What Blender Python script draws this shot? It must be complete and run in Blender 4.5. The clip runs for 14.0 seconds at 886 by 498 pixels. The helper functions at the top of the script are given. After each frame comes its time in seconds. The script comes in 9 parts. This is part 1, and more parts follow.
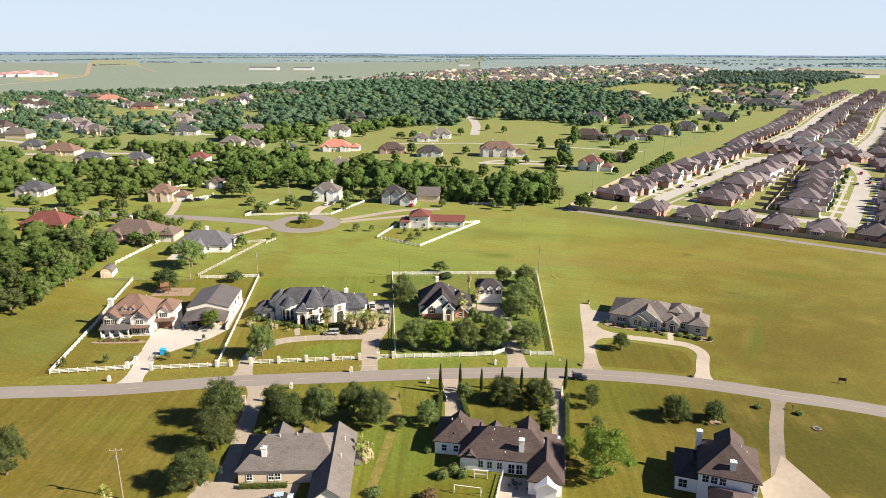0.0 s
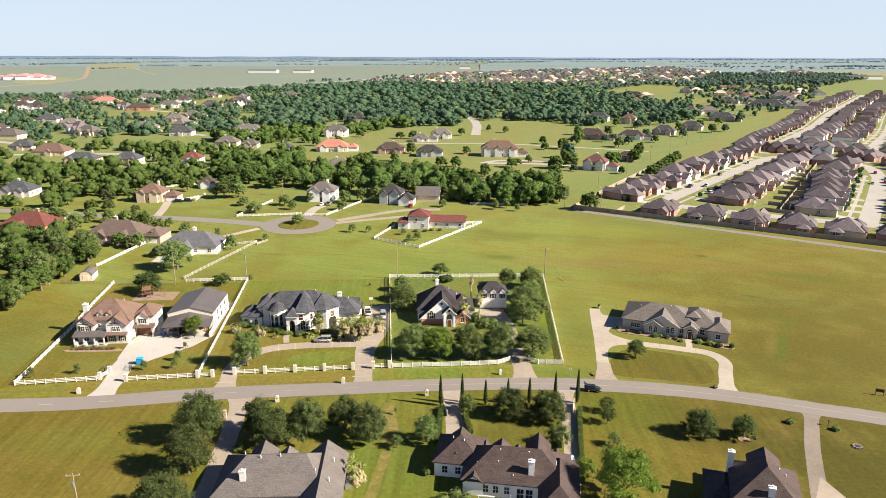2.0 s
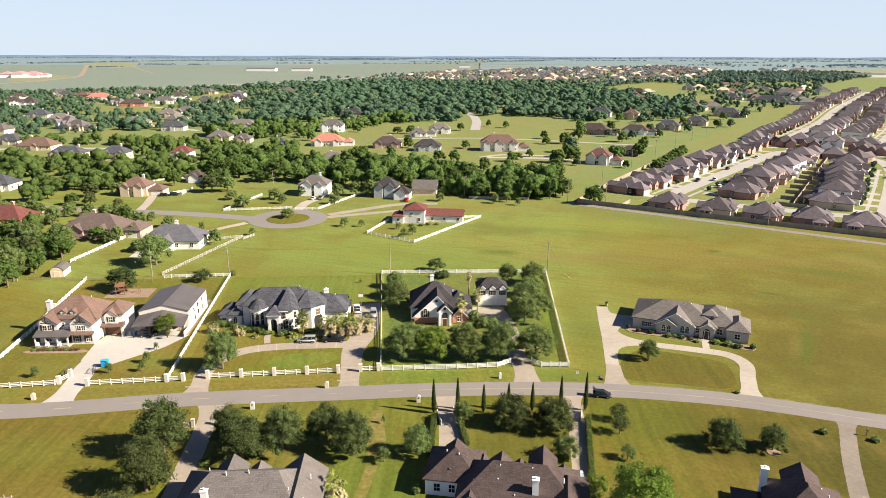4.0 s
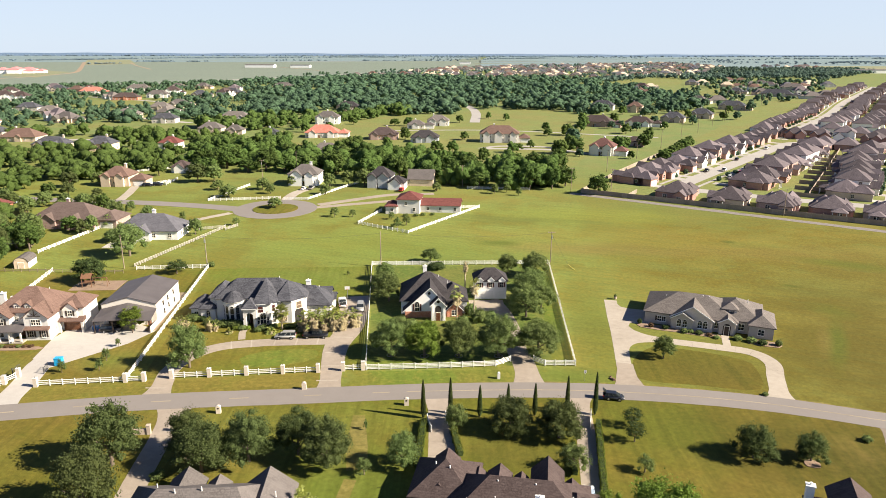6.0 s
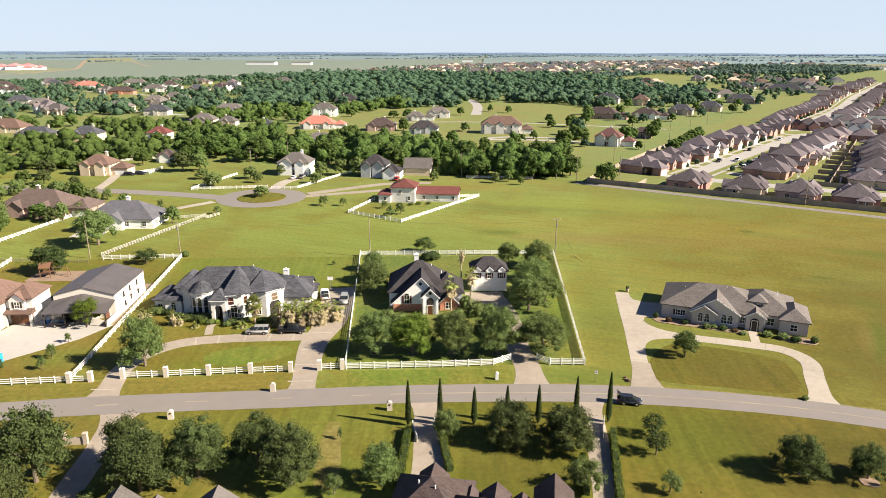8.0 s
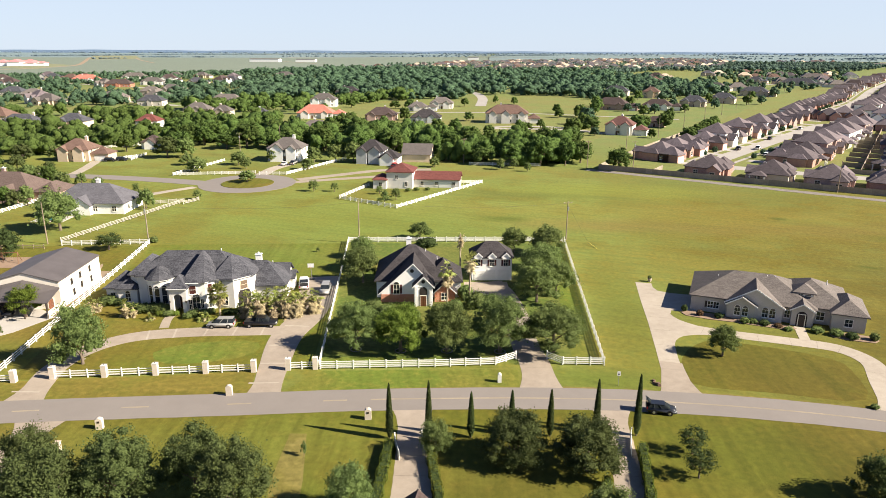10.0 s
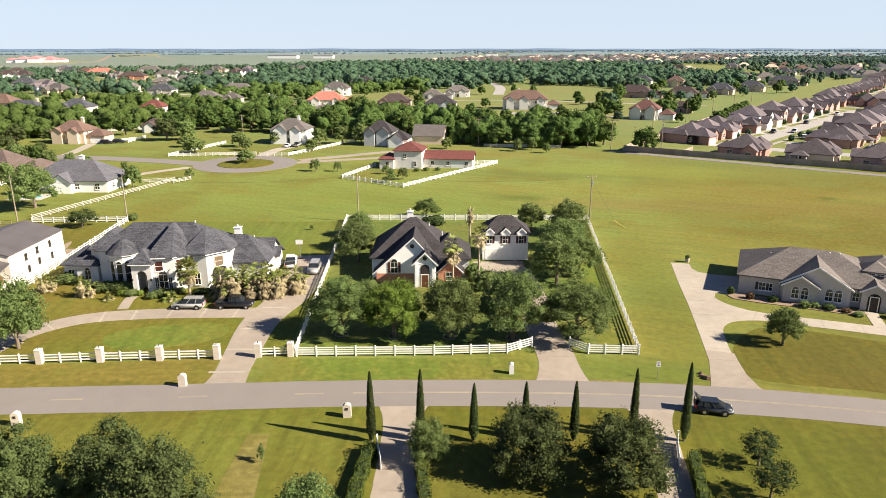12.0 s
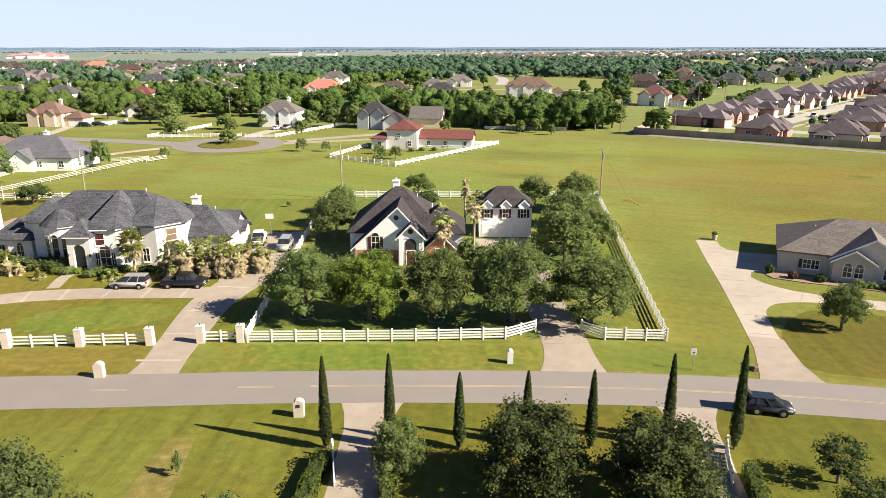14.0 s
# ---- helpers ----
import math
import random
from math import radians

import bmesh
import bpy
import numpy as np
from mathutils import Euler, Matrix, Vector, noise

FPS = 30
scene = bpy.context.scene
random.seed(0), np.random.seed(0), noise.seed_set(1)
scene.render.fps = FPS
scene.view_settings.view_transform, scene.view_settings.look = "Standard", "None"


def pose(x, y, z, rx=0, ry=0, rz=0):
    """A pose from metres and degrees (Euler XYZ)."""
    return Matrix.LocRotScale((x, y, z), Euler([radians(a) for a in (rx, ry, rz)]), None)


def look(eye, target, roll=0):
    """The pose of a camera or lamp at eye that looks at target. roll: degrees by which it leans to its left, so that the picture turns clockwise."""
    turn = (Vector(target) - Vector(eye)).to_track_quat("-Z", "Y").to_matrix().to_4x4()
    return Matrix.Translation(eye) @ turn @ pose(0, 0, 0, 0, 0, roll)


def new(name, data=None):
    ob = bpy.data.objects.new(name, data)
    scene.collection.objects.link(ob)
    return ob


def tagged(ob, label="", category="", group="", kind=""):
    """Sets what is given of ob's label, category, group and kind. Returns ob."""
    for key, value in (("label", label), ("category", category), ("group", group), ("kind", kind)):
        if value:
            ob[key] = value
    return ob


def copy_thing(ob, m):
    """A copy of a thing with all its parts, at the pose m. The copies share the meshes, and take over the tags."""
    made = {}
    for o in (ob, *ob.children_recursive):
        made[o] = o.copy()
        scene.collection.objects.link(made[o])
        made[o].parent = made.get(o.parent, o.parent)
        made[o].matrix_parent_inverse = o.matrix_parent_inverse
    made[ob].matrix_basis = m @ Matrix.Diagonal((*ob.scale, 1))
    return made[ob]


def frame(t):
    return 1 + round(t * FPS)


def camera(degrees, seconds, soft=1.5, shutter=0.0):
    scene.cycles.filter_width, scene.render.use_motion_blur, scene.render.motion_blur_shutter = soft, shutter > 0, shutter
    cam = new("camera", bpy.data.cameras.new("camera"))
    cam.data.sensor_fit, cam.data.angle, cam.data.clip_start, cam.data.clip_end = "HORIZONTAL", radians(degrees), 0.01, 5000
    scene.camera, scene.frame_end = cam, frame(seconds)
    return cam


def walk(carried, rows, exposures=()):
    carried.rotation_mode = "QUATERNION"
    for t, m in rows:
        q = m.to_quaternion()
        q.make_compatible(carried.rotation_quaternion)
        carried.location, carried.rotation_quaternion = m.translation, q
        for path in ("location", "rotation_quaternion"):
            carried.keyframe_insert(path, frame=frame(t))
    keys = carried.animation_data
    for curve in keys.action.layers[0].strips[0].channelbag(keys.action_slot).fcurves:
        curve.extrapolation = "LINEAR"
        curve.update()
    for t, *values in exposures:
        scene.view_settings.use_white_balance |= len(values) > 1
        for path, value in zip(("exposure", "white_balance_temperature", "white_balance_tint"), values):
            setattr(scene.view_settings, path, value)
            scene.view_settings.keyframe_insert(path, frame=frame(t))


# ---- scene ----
cam = camera(66.0, 14.0, soft=0.5)
PATH = [
    (0, (8.715, -27.934, 82.985), (8.344, -26.055, 82.407), 0.2),
    (0.5, (7.847, -24.579, 81.756), (7.475, -22.7, 81.181), 0.2),
    (1, (7.173, -21.309, 80.56), (6.8, -19.429, 79.988), 0.2),
    (1.5, (6.615, -17.901, 79.283), (6.242, -16.021, 78.713), 0.1),
    (2, (6.145, -14.495, 77.882), (5.772, -12.614, 77.315), 0.1),
    (2.5, (5.812, -11.014, 76.528), (5.439, -9.133, 75.961), 0.1),
    (3, (5.428, -7.482, 74.926), (5.055, -5.6, 74.36), 0.1),
    (5.5, (3.868, 10.804, 66.225), (3.493, 12.684, 65.656), 0.1),
    (6, (3.583, 14.592, 64.27), (3.208, 16.472, 63.7), 0.1),
    (6.5, (3.422, 18.371, 62.368), (3.046, 20.25, 61.797), 0.0),
    (7, (3.23, 22.391, 60.317), (2.852, 24.27, 59.745), 0.0),
    (7.5, (2.938, 26.404, 58.311), (2.557, 28.283, 57.739), 0.0),
    (8, (2.659, 30.59, 56.223), (2.276, 32.468, 55.653), 0.1),
    (10.5, (0.543, 52.896, 45.083), (0.131, 54.768, 44.513), 0.2),
    (11, (0.299, 56.799, 42.926), (-0.149, 58.663, 42.355), 0.1),
    (11.5, (0.191, 60.676, 40.378), (-0.259, 62.539, 39.805), -0.0),
    (12, (-0.163, 64.534, 37.942), (-0.614, 66.397, 37.369), -0.1),
    (12.5, (-0.478, 68.038, 35.896), (-0.938, 69.898, 35.323), -0.1),
    (13, (-0.835, 71.658, 33.902), (-1.297, 73.517, 33.329), -0.2),
    (13.5, (-1.185, 75.216, 31.775), (-1.645, 77.075, 31.203), -0.2),
    (14, (-1.487, 78.722, 29.63), (-1.948, 80.581, 29.057), -0.1),
]
walk(cam, [(t, look(eye, target, roll)) for t, eye, target, roll in PATH], [(0.0, 1.4, 6950.0, 9.6), (13.3, 1.4, 6950.0, 10.0), (14.0, 1.48, 6950.0, 10.0)])

# ---- world, sun ----
SUN_UP, SUN_AZ = 33.0, 93.0          # degrees: height, bearing clockwise from +y
world = bpy.data.worlds.new("sky")
scene.world = world
world.use_nodes = True
wn = world.node_tree
wn.nodes.clear()
sky = wn.nodes.new("ShaderNodeTexSky")
sky.sky_type = "NISHITA"
sky.sun_disc = False
sky.sun_elevation, sky.sun_rotation = radians(SUN_UP), radians(SUN_AZ)
sky.air_density, sky.dust_density, sky.ozone_density = 0.8, 0.1, 2.5
bg = wn.nodes.new("ShaderNodeBackground")
bg.inputs["Strength"].default_value = 0.051
wout = wn.nodes.new("ShaderNodeOutputWorld")
tone = wn.nodes.new("ShaderNodeMix")
tone.data_type, tone.blend_type = "RGBA", "MULTIPLY"
tone.inputs[0].default_value = 1.0
tone.inputs[7].default_value = (0.62, 0.72, 0.95, 1)
wn.links.new(sky.outputs[0], tone.inputs[6])
veil = wn.nodes.new("ShaderNodeMix")
veil.data_type = "RGBA"
veil.inputs[7].default_value = (5.2, 6.2, 7.7, 1)
glare, haze = wn.nodes.new("ShaderNodeRGBToBW"), wn.nodes.new("ShaderNodeMapRange")
wn.links.new(sky.outputs[0], glare.inputs[0])
wn.links.new(glare.outputs[0], haze.inputs["Value"])
haze.inputs["From Min"].default_value, haze.inputs["From Max"].default_value = 2.6, 5.0
haze.inputs["To Min"].default_value, haze.inputs["To Max"].default_value = 0.0, 0.85
wn.links.new(haze.outputs[0], veil.inputs[0])
wn.links.new(tone.outputs[2], veil.inputs[6])
wn.links.new(veil.outputs[2], bg.inputs[0])
wn.links.new(bg.outputs[0], wout.inputs[0])
sun_data = bpy.data.lights.new("sun", "SUN")
sun_data.energy, sun_data.angle, sun_data.color = 5.0, radians(0.55), (1.0, 0.93, 0.82)
sun = new("sun", sun_data)
a, e = radians(SUN_AZ), radians(SUN_UP)
sun_dir = Vector((math.sin(a) * math.cos(e), math.cos(a) * math.cos(e), math.sin(e)))
sun.matrix_world = look(sun_dir * 300, (0, 0, 0))

# ---- materials ----


class Nodes:
    """A small node material builder."""

    def __init__(self, name, rough=0.9, metal=0.0, spec=0.3):
        self.m = bpy.data.materials.new(name)
        self.m.use_nodes = True
        self.t = self.m.node_tree
        self.bsdf = self.t.nodes["Principled BSDF"]
        self.bsdf.inputs["Roughness"].default_value = rough
        self.bsdf.inputs["Metallic"].default_value = metal
        self.bsdf.inputs["Specular IOR Level"].default_value = spec

    def n(self, kind, **props):
        node = self.t.nodes.new("ShaderNode" + kind)
        for key, value in props.items():
            node.inputs[key].default_value = value
        return node

    def link(self, a, b):
        self.t.links.new(a, b)

    def noise(self, coord, scale, detail=3.0, rough=0.55):
        node = self.n("TexNoise", Scale=scale, Detail=detail, Roughness=rough)
        self.link(coord, node.inputs["Vector"])
        return node.outputs["Fac"]

    def ramp(self, fac, c1, c2, lo=0.35, hi=0.65):
        node = self.n("ValToRGB")
        el = node.color_ramp.elements
        el[0].position, el[1].position = lo, hi
        el[0].color, el[1].color = (*c1, 1), (*c2, 1)
        self.link(fac, node.inputs["Fac"])
        return node.outputs["Color"]

    def step(self, fac, lo, hi):
        node = self.n("MapRange")
        node.inputs["From Min"].default_value, node.inputs["From Max"].default_value = lo, hi
        self.link(fac, node.inputs["Value"])
        return node.outputs["Result"]

    def mix(self, fac, a, b, mode="MIX"):
        node = self.t.nodes.new("ShaderNodeMix")
        node.data_type, node.blend_type = "RGBA", mode
        if isinstance(fac, float):
            node.inputs[0].default_value = fac
        else:
            self.link(fac, node.inputs[0])
        for value, slot in ((a, 6), (b, 7)):
            if isinstance(value, tuple):
                node.inputs[slot].default_value = (*value, 1)
            else:
                self.link(value, node.inputs[slot])
        return node.outputs[2]

    def bump(self, height, strength, distance):
        node = self.n("Bump", Strength=strength, Distance=distance)
        self.link(height, node.inputs["Height"])
        self.link(node.outputs[0], self.bsdf.inputs["Normal"])

    def color(self, c):
        self.link(c, self.bsdf.inputs["Base Color"])
        return self.m

    def place(self):
        return self.n("NewGeometry").outputs["Position"]

    def own(self):
        return self.n("TexCoord").outputs["Object"]


def plain(name, c1, c2, rough=0.8, metal=0.0, scale=1.5, fine=18.0, bump=0.25, spec=0.3, vary=0.12):
    """A surface with two scales of variation, a fine relief and a small shift from piece to piece."""
    m = Nodes(name, rough, metal, spec)
    co = m.own()
    big, small = m.noise(co, scale, 4.0), m.noise(co, fine, 3.0)
    col = m.mix(0.45, m.ramp(big, c1, c2, 0.3, 0.7), m.ramp(small, c1, c2, 0.3, 0.7))
    rnd = m.n("ObjectInfo").outputs["Random"]
    hsv = m.n("HueSaturation")
    m.link(col, hsv.inputs["Color"])
    val = m.n("MapRange")
    val.inputs["To Min"].default_value, val.inputs["To Max"].default_value = 1 - vary, 1 + vary
    m.link(rnd, val.inputs["Value"])
    m.link(val.outputs[0], hsv.inputs["Value"])
    m.bump(small, bump, 0.02)
    return m.color(hsv.outputs["Color"])


def shingle(name, c1, c2, course=0.28, vary=0.1):
    """Asphalt shingles: courses, single tabs lighter and darker, weather streaks."""
    m = Nodes(name, 0.92, 0.0, 0.2)
    co = m.own()
    brick = m.n("TexBrick", Scale=1.0, **{"Brick Width": 0.9, "Row Height": course, "Mortar Size": 0.018, "Bias": -0.1})
    brick.inputs["Color1"].default_value, brick.inputs["Color2"].default_value = (*c1, 1), (*c2, 1)
    brick.inputs["Mortar"].default_value = (*[v * 0.55 for v in c1], 1)
    m.link(co, brick.inputs["Vector"])
    big, small = m.noise(co, 0.35, 4.0), m.noise(co, 4.2, 4.0, 0.7)
    col = m.mix(0.5, brick.outputs["Color"], m.ramp(small, tuple(v * 0.8 for v in c1), tuple(v * 1.15 for v in c2), 0.4, 0.62))
    col = m.mix(m.step(big, 0.45, 0.95), col, c2)
    rnd = m.n("ObjectInfo").outputs["Random"]
    hsv, val = m.n("HueSaturation"), m.n("MapRange")
    val.inputs["To Min"].default_value, val.inputs["To Max"].default_value = 1 - vary, 1 + vary
    m.link(rnd, val.inputs["Value"])
    m.link(val.outputs[0], hsv.inputs["Value"])
    m.link(col, hsv.inputs["Color"])
    m.bump(brick.outputs["Fac"], 0.3, 0.03)
    return m.color(hsv.outputs["Color"])


def brickwork(name, c1, c2, mortar):
    m = Nodes(name, 0.9, 0.0, 0.2)
    co = m.own()
    turn = m.n("Mapping")
    turn.inputs["Rotation"].default_value = (radians(90), 0, radians(32))
    m.link(co, turn.inputs["Vector"])
    b = m.n("TexBrick", Scale=1.0, **{"Brick Width": 0.22, "Row Height": 0.075, "Mortar Size": 0.01})
    b.inputs["Color1"].default_value, b.inputs["Color2"].default_value = (*c1, 1), (*c2, 1)
    b.inputs["Mortar"].default_value = (*mortar, 1)
    m.link(turn.outputs[0], b.inputs["Vector"])
    col = m.mix(0.5, b.outputs["Color"], m.ramp(m.noise(co, 1.1, 4.0), c1, c2, 0.3, 0.7))
    rnd = m.n("ObjectInfo").outputs["Random"]
    hsv, val = m.n("HueSaturation"), m.n("MapRange")
    val.inputs["To Min"].default_value, val.inputs["To Max"].default_value = 0.85, 1.15
    m.link(rnd, val.inputs["Value"])
    m.link(val.outputs[0], hsv.inputs["Value"])
    m.link(col, hsv.inputs["Color"])
    m.bump(b.outputs["Fac"], 0.3, 0.01)
    return m.color(hsv.outputs["Color"])


def grass(name, green, dry, bare, dryness=0.5, stripes=0.0, turn=0.0, patch=0.012, meadow=False, spots=()):
    """Mown grass: drifts of green, dry and bare ground, mower lines, tufts; spots: patches (x, y, half-axes, turn, colour, amount)."""
    m = Nodes(name, 0.95, 0.0, 0.15)
    co = m.place()
    wide, mid, spot, fine, tuft = (m.noise(co, s, d, 0.6) for s, d in ((patch, 5.0), (0.05, 5.0), (0.22, 5.0), (1.1, 5.0), (9.0, 4.0)))
    lo = 0.62 - 0.4 * dryness
    if meadow:
        # the meadow dries out towards the east, and along the road in the west
        sep = m.n("SeparateXYZ")
        m.link(co, sep.inputs[0])
        drifts = []
        for axis, lo_at, hi_at in (("X", -12.0, 48.0), ("X", -45.0, -90.0), ("Y", 215.0, 150.0), ("Y", 380.0, 290.0)):
            drift = m.n("MapRange")
            drift.inputs["From Min"].default_value, drift.inputs["From Max"].default_value = lo_at, hi_at
            drift.inputs["To Min"].default_value, drift.inputs["To Max"].default_value = -0.1, 0.24
            m.link(sep.outputs[axis], drift.inputs["Value"])
            drifts.append(drift.outputs[0])
        both = []
        for u, v in ((0, 3), (1, 2)):
            least = m.n("Math")
            least.operation = "MINIMUM"
            m.link(drifts[u], least.inputs[0])
            m.link(drifts[v], least.inputs[1])
            both.append(least.outputs[0])
        most, add = m.n("Math"), m.n("Math")
        most.operation = "MAXIMUM"
        m.link(both[0], most.inputs[0])
        m.link(both[1], most.inputs[1])
        m.link(most.outputs[0], add.inputs[0])
        m.link(wide, add.inputs[1])
        wide = add.outputs[0]
    col = m.mix(m.step(wide, lo + 0.04, lo + 0.24), green, dry)
    col = m.mix(m.step(mid, 0.46, 0.62), col, tuple(a * 0.35 + b * 0.65 for a, b in zip(green, dry)))
    col = m.mix(m.step(spot, 0.52, 0.8), col, tuple(v * 0.78 for v in green))
    blotch = m.noise(co, 0.55, 4.0, 0.65)
    half = m.n("Math")
    half.operation = "MULTIPLY"
    half.inputs[1].default_value = 0.6
    m.link(m.step(blotch, 0.5, 0.68), half.inputs[0])
    col = m.mix(half.outputs[0], col, tuple(1.18 * v for v in dry))
    if meadow:
        # broad tan and green drifts along the mowing lanes
        lane = m.n("Mapping")
        lane.vector_type = "TEXTURE"
        lane.inputs["Rotation"].default_value = (0, 0, radians(-10))
        lane.inputs["Scale"].default_value = (91.0, 29.0, 1.0)
        lane.inputs["Location"].default_value = (-330.0, -60.0, 0.0)
        m.link(co, lane.inputs["Vector"])
        drift = m.noise(lane.outputs[0], 1.0, 3.5, 0.6)
        col = m.mix(m.step(drift, 0.52, 0.86), col, tuple(v * 1.22 for v in bare))
        col = m.mix(m.step(drift, 0.45, 0.3), col, tuple(a * 0.68 + b * 0.06 for a, b in zip(green, dry)))
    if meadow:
        # painted haze: the grass turns a bluer green with distance beyond the meadow
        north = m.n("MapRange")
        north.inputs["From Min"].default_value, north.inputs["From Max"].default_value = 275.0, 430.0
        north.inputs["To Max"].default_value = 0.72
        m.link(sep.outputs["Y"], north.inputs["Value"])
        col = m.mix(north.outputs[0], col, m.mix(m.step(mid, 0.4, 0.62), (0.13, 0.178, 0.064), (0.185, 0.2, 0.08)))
    for px, py, rx, ry, rot, tint, amount in spots:
        at = m.n("Mapping")
        at.vector_type = "TEXTURE"
        at.inputs["Location"].default_value = (px, py, 0)
        at.inputs["Rotation"].default_value = (0, 0, radians(rot))
        at.inputs["Scale"].default_value = (rx, ry, 1e6)
        m.link(co, at.inputs["Vector"])
        far, shift, bound = m.n("VectorMath"), m.n("Math"), m.n("MapRange")
        far.operation, shift.operation = "LENGTH", "ADD"
        m.link(at.outputs[0], far.inputs[0])
        m.link(far.outputs["Value"], shift.inputs[0])
        m.link(m.step(mid, 0.2, 0.8), shift.inputs[1])
        bound.inputs["From Min"].default_value, bound.inputs["From Max"].default_value = 1.75, 0.75
        bound.inputs["To Max"].default_value = amount
        m.link(shift.outputs[0], bound.inputs["Value"])
        col = m.mix(bound.outputs["Result"], col, tint)
    worn = m.n("Math")
    worn.operation = "MULTIPLY"
    m.link(m.step(mid, 0.5, 0.68), worn.inputs[0])
    m.link(m.step(wide, 0.62, 0.9), worn.inputs[1])
    col = m.mix(worn.outputs[0], col, bare)
    if stripes:
        t = m.n("Mapping")
        t.vector_type = "TEXTURE"
        t.inputs["Rotation"].default_value = (0, 0, radians(turn))
        t.inputs["Scale"].default_value = (30.0, 1.6, 1.0)
        m.link(co, t.inputs["Vector"])
        line = m.step(m.noise(t.outputs[0], 1.0, 3.0, 0.6), 0.42, 0.66)
        amount = m.n("Math")
        amount.operation = "MULTIPLY"
        amount.inputs[1].default_value = stripes
        m.link(line, amount.inputs[0])
        col = m.mix(amount.outputs[0], col, tuple(v * 0.45 for v in green))
    hsv = m.n("HueSaturation")
    val = m.n("MapRange")
    val.inputs["From Min"].default_value, val.inputs["From Max"].default_value = 0.3, 0.7
    val.inputs["To Min"].default_value, val.inputs["To Max"].default_value = 0.62, 1.38
    m.link(m.mix(0.55, fine, tuft), val.inputs["Value"])
    m.link(val.outputs[0], hsv.inputs["Value"])
    m.link(col, hsv.inputs["Color"])
    m.bump(tuft, 0.5, 0.06)
    return m.color(hsv.outputs["Color"])


def leaves(name, dark, light, glow=0.28, grain=2.4, rough=0.85):
    """Foliage: clumps lighter and darker, each tree and leaf its own green, some light through the leaf."""
    m = Nodes(name, rough, 0.0, 0.12)
    co = m.place()
    clump, twig = m.noise(co, grain * 0.36, 2.0, 0.5), m.noise(co, grain, 4.0, 0.7)
    isl = m.n("NewGeometry").outputs["Random Per Island"]
    col = m.ramp(isl, dark, light, 0.0, 1.0)
    col = m.mix(0.5, col, m.ramp(twig, tuple(v * 0.7 for v in dark), tuple(v * 1.15 for v in light), 0.34, 0.62))
    col = m.mix(0.3, col, m.ramp(clump, dark, light, 0.34, 0.66))
    rnd = m.n("ObjectInfo").outputs["Random"]
    hsv, val, hue = m.n("HueSaturation"), m.n("MapRange"), m.n("MapRange")
    val.inputs["To Min"].default_value, val.inputs["To Max"].default_value = 0.86, 1.16
    hue.inputs["To Min"].default_value, hue.inputs["To Max"].default_value = 0.493, 0.513
    m.link(rnd, val.inputs["Value"])
    m.link(rnd, hue.inputs["Value"])
    m.link(val.outputs[0], hsv.inputs["Value"])
    m.link(hue.outputs[0], hsv.inputs["Hue"])
    drift = m.ramp(m.noise(co, 0.06, 2.0), tuple(v * 0.8 for v in dark), tuple(v * 1.05 for v in light), 0.3, 0.7)
    m.link(m.mix(0.3, col, drift), hsv.inputs["Color"])
    m.color(hsv.outputs["Color"])
    m.bump(twig, 1.0, 1.6 / grain)
    thin, blend = m.n("BsdfTranslucent"), m.n("MixShader")
    blend.inputs[0].default_value = glow
    m.link(hsv.outputs["Color"], thin.inputs["Color"])
    m.link(m.bsdf.outputs[0], blend.inputs[1])
    m.link(thin.outputs[0], blend.inputs[2])
    m.link(blend.outputs[0], m.t.nodes["Material Output"].inputs["Surface"])
    return m.m


def paving(name, c1, c2, scale=0.25, patch=0.5):
    m = Nodes(name, 0.85, 0.0, 0.3)
    co = m.place()
    big, mid, fine = m.noise(co, scale * 0.3, 4.0), m.noise(co, scale * 3, 5.0, 0.65), m.noise(co, 9.0, 3.0)
    col = m.mix(patch, m.ramp(big, c1, c2, 0.3, 0.7), m.ramp(mid, c1, c2, 0.3, 0.75))
    col = m.mix(0.12, col, m.ramp(fine, tuple(v * 0.7 for v in c1), tuple(v * 1.15 for v in c2)))
    m.bump(fine, 0.12, 0.01)
    return m.color(col)


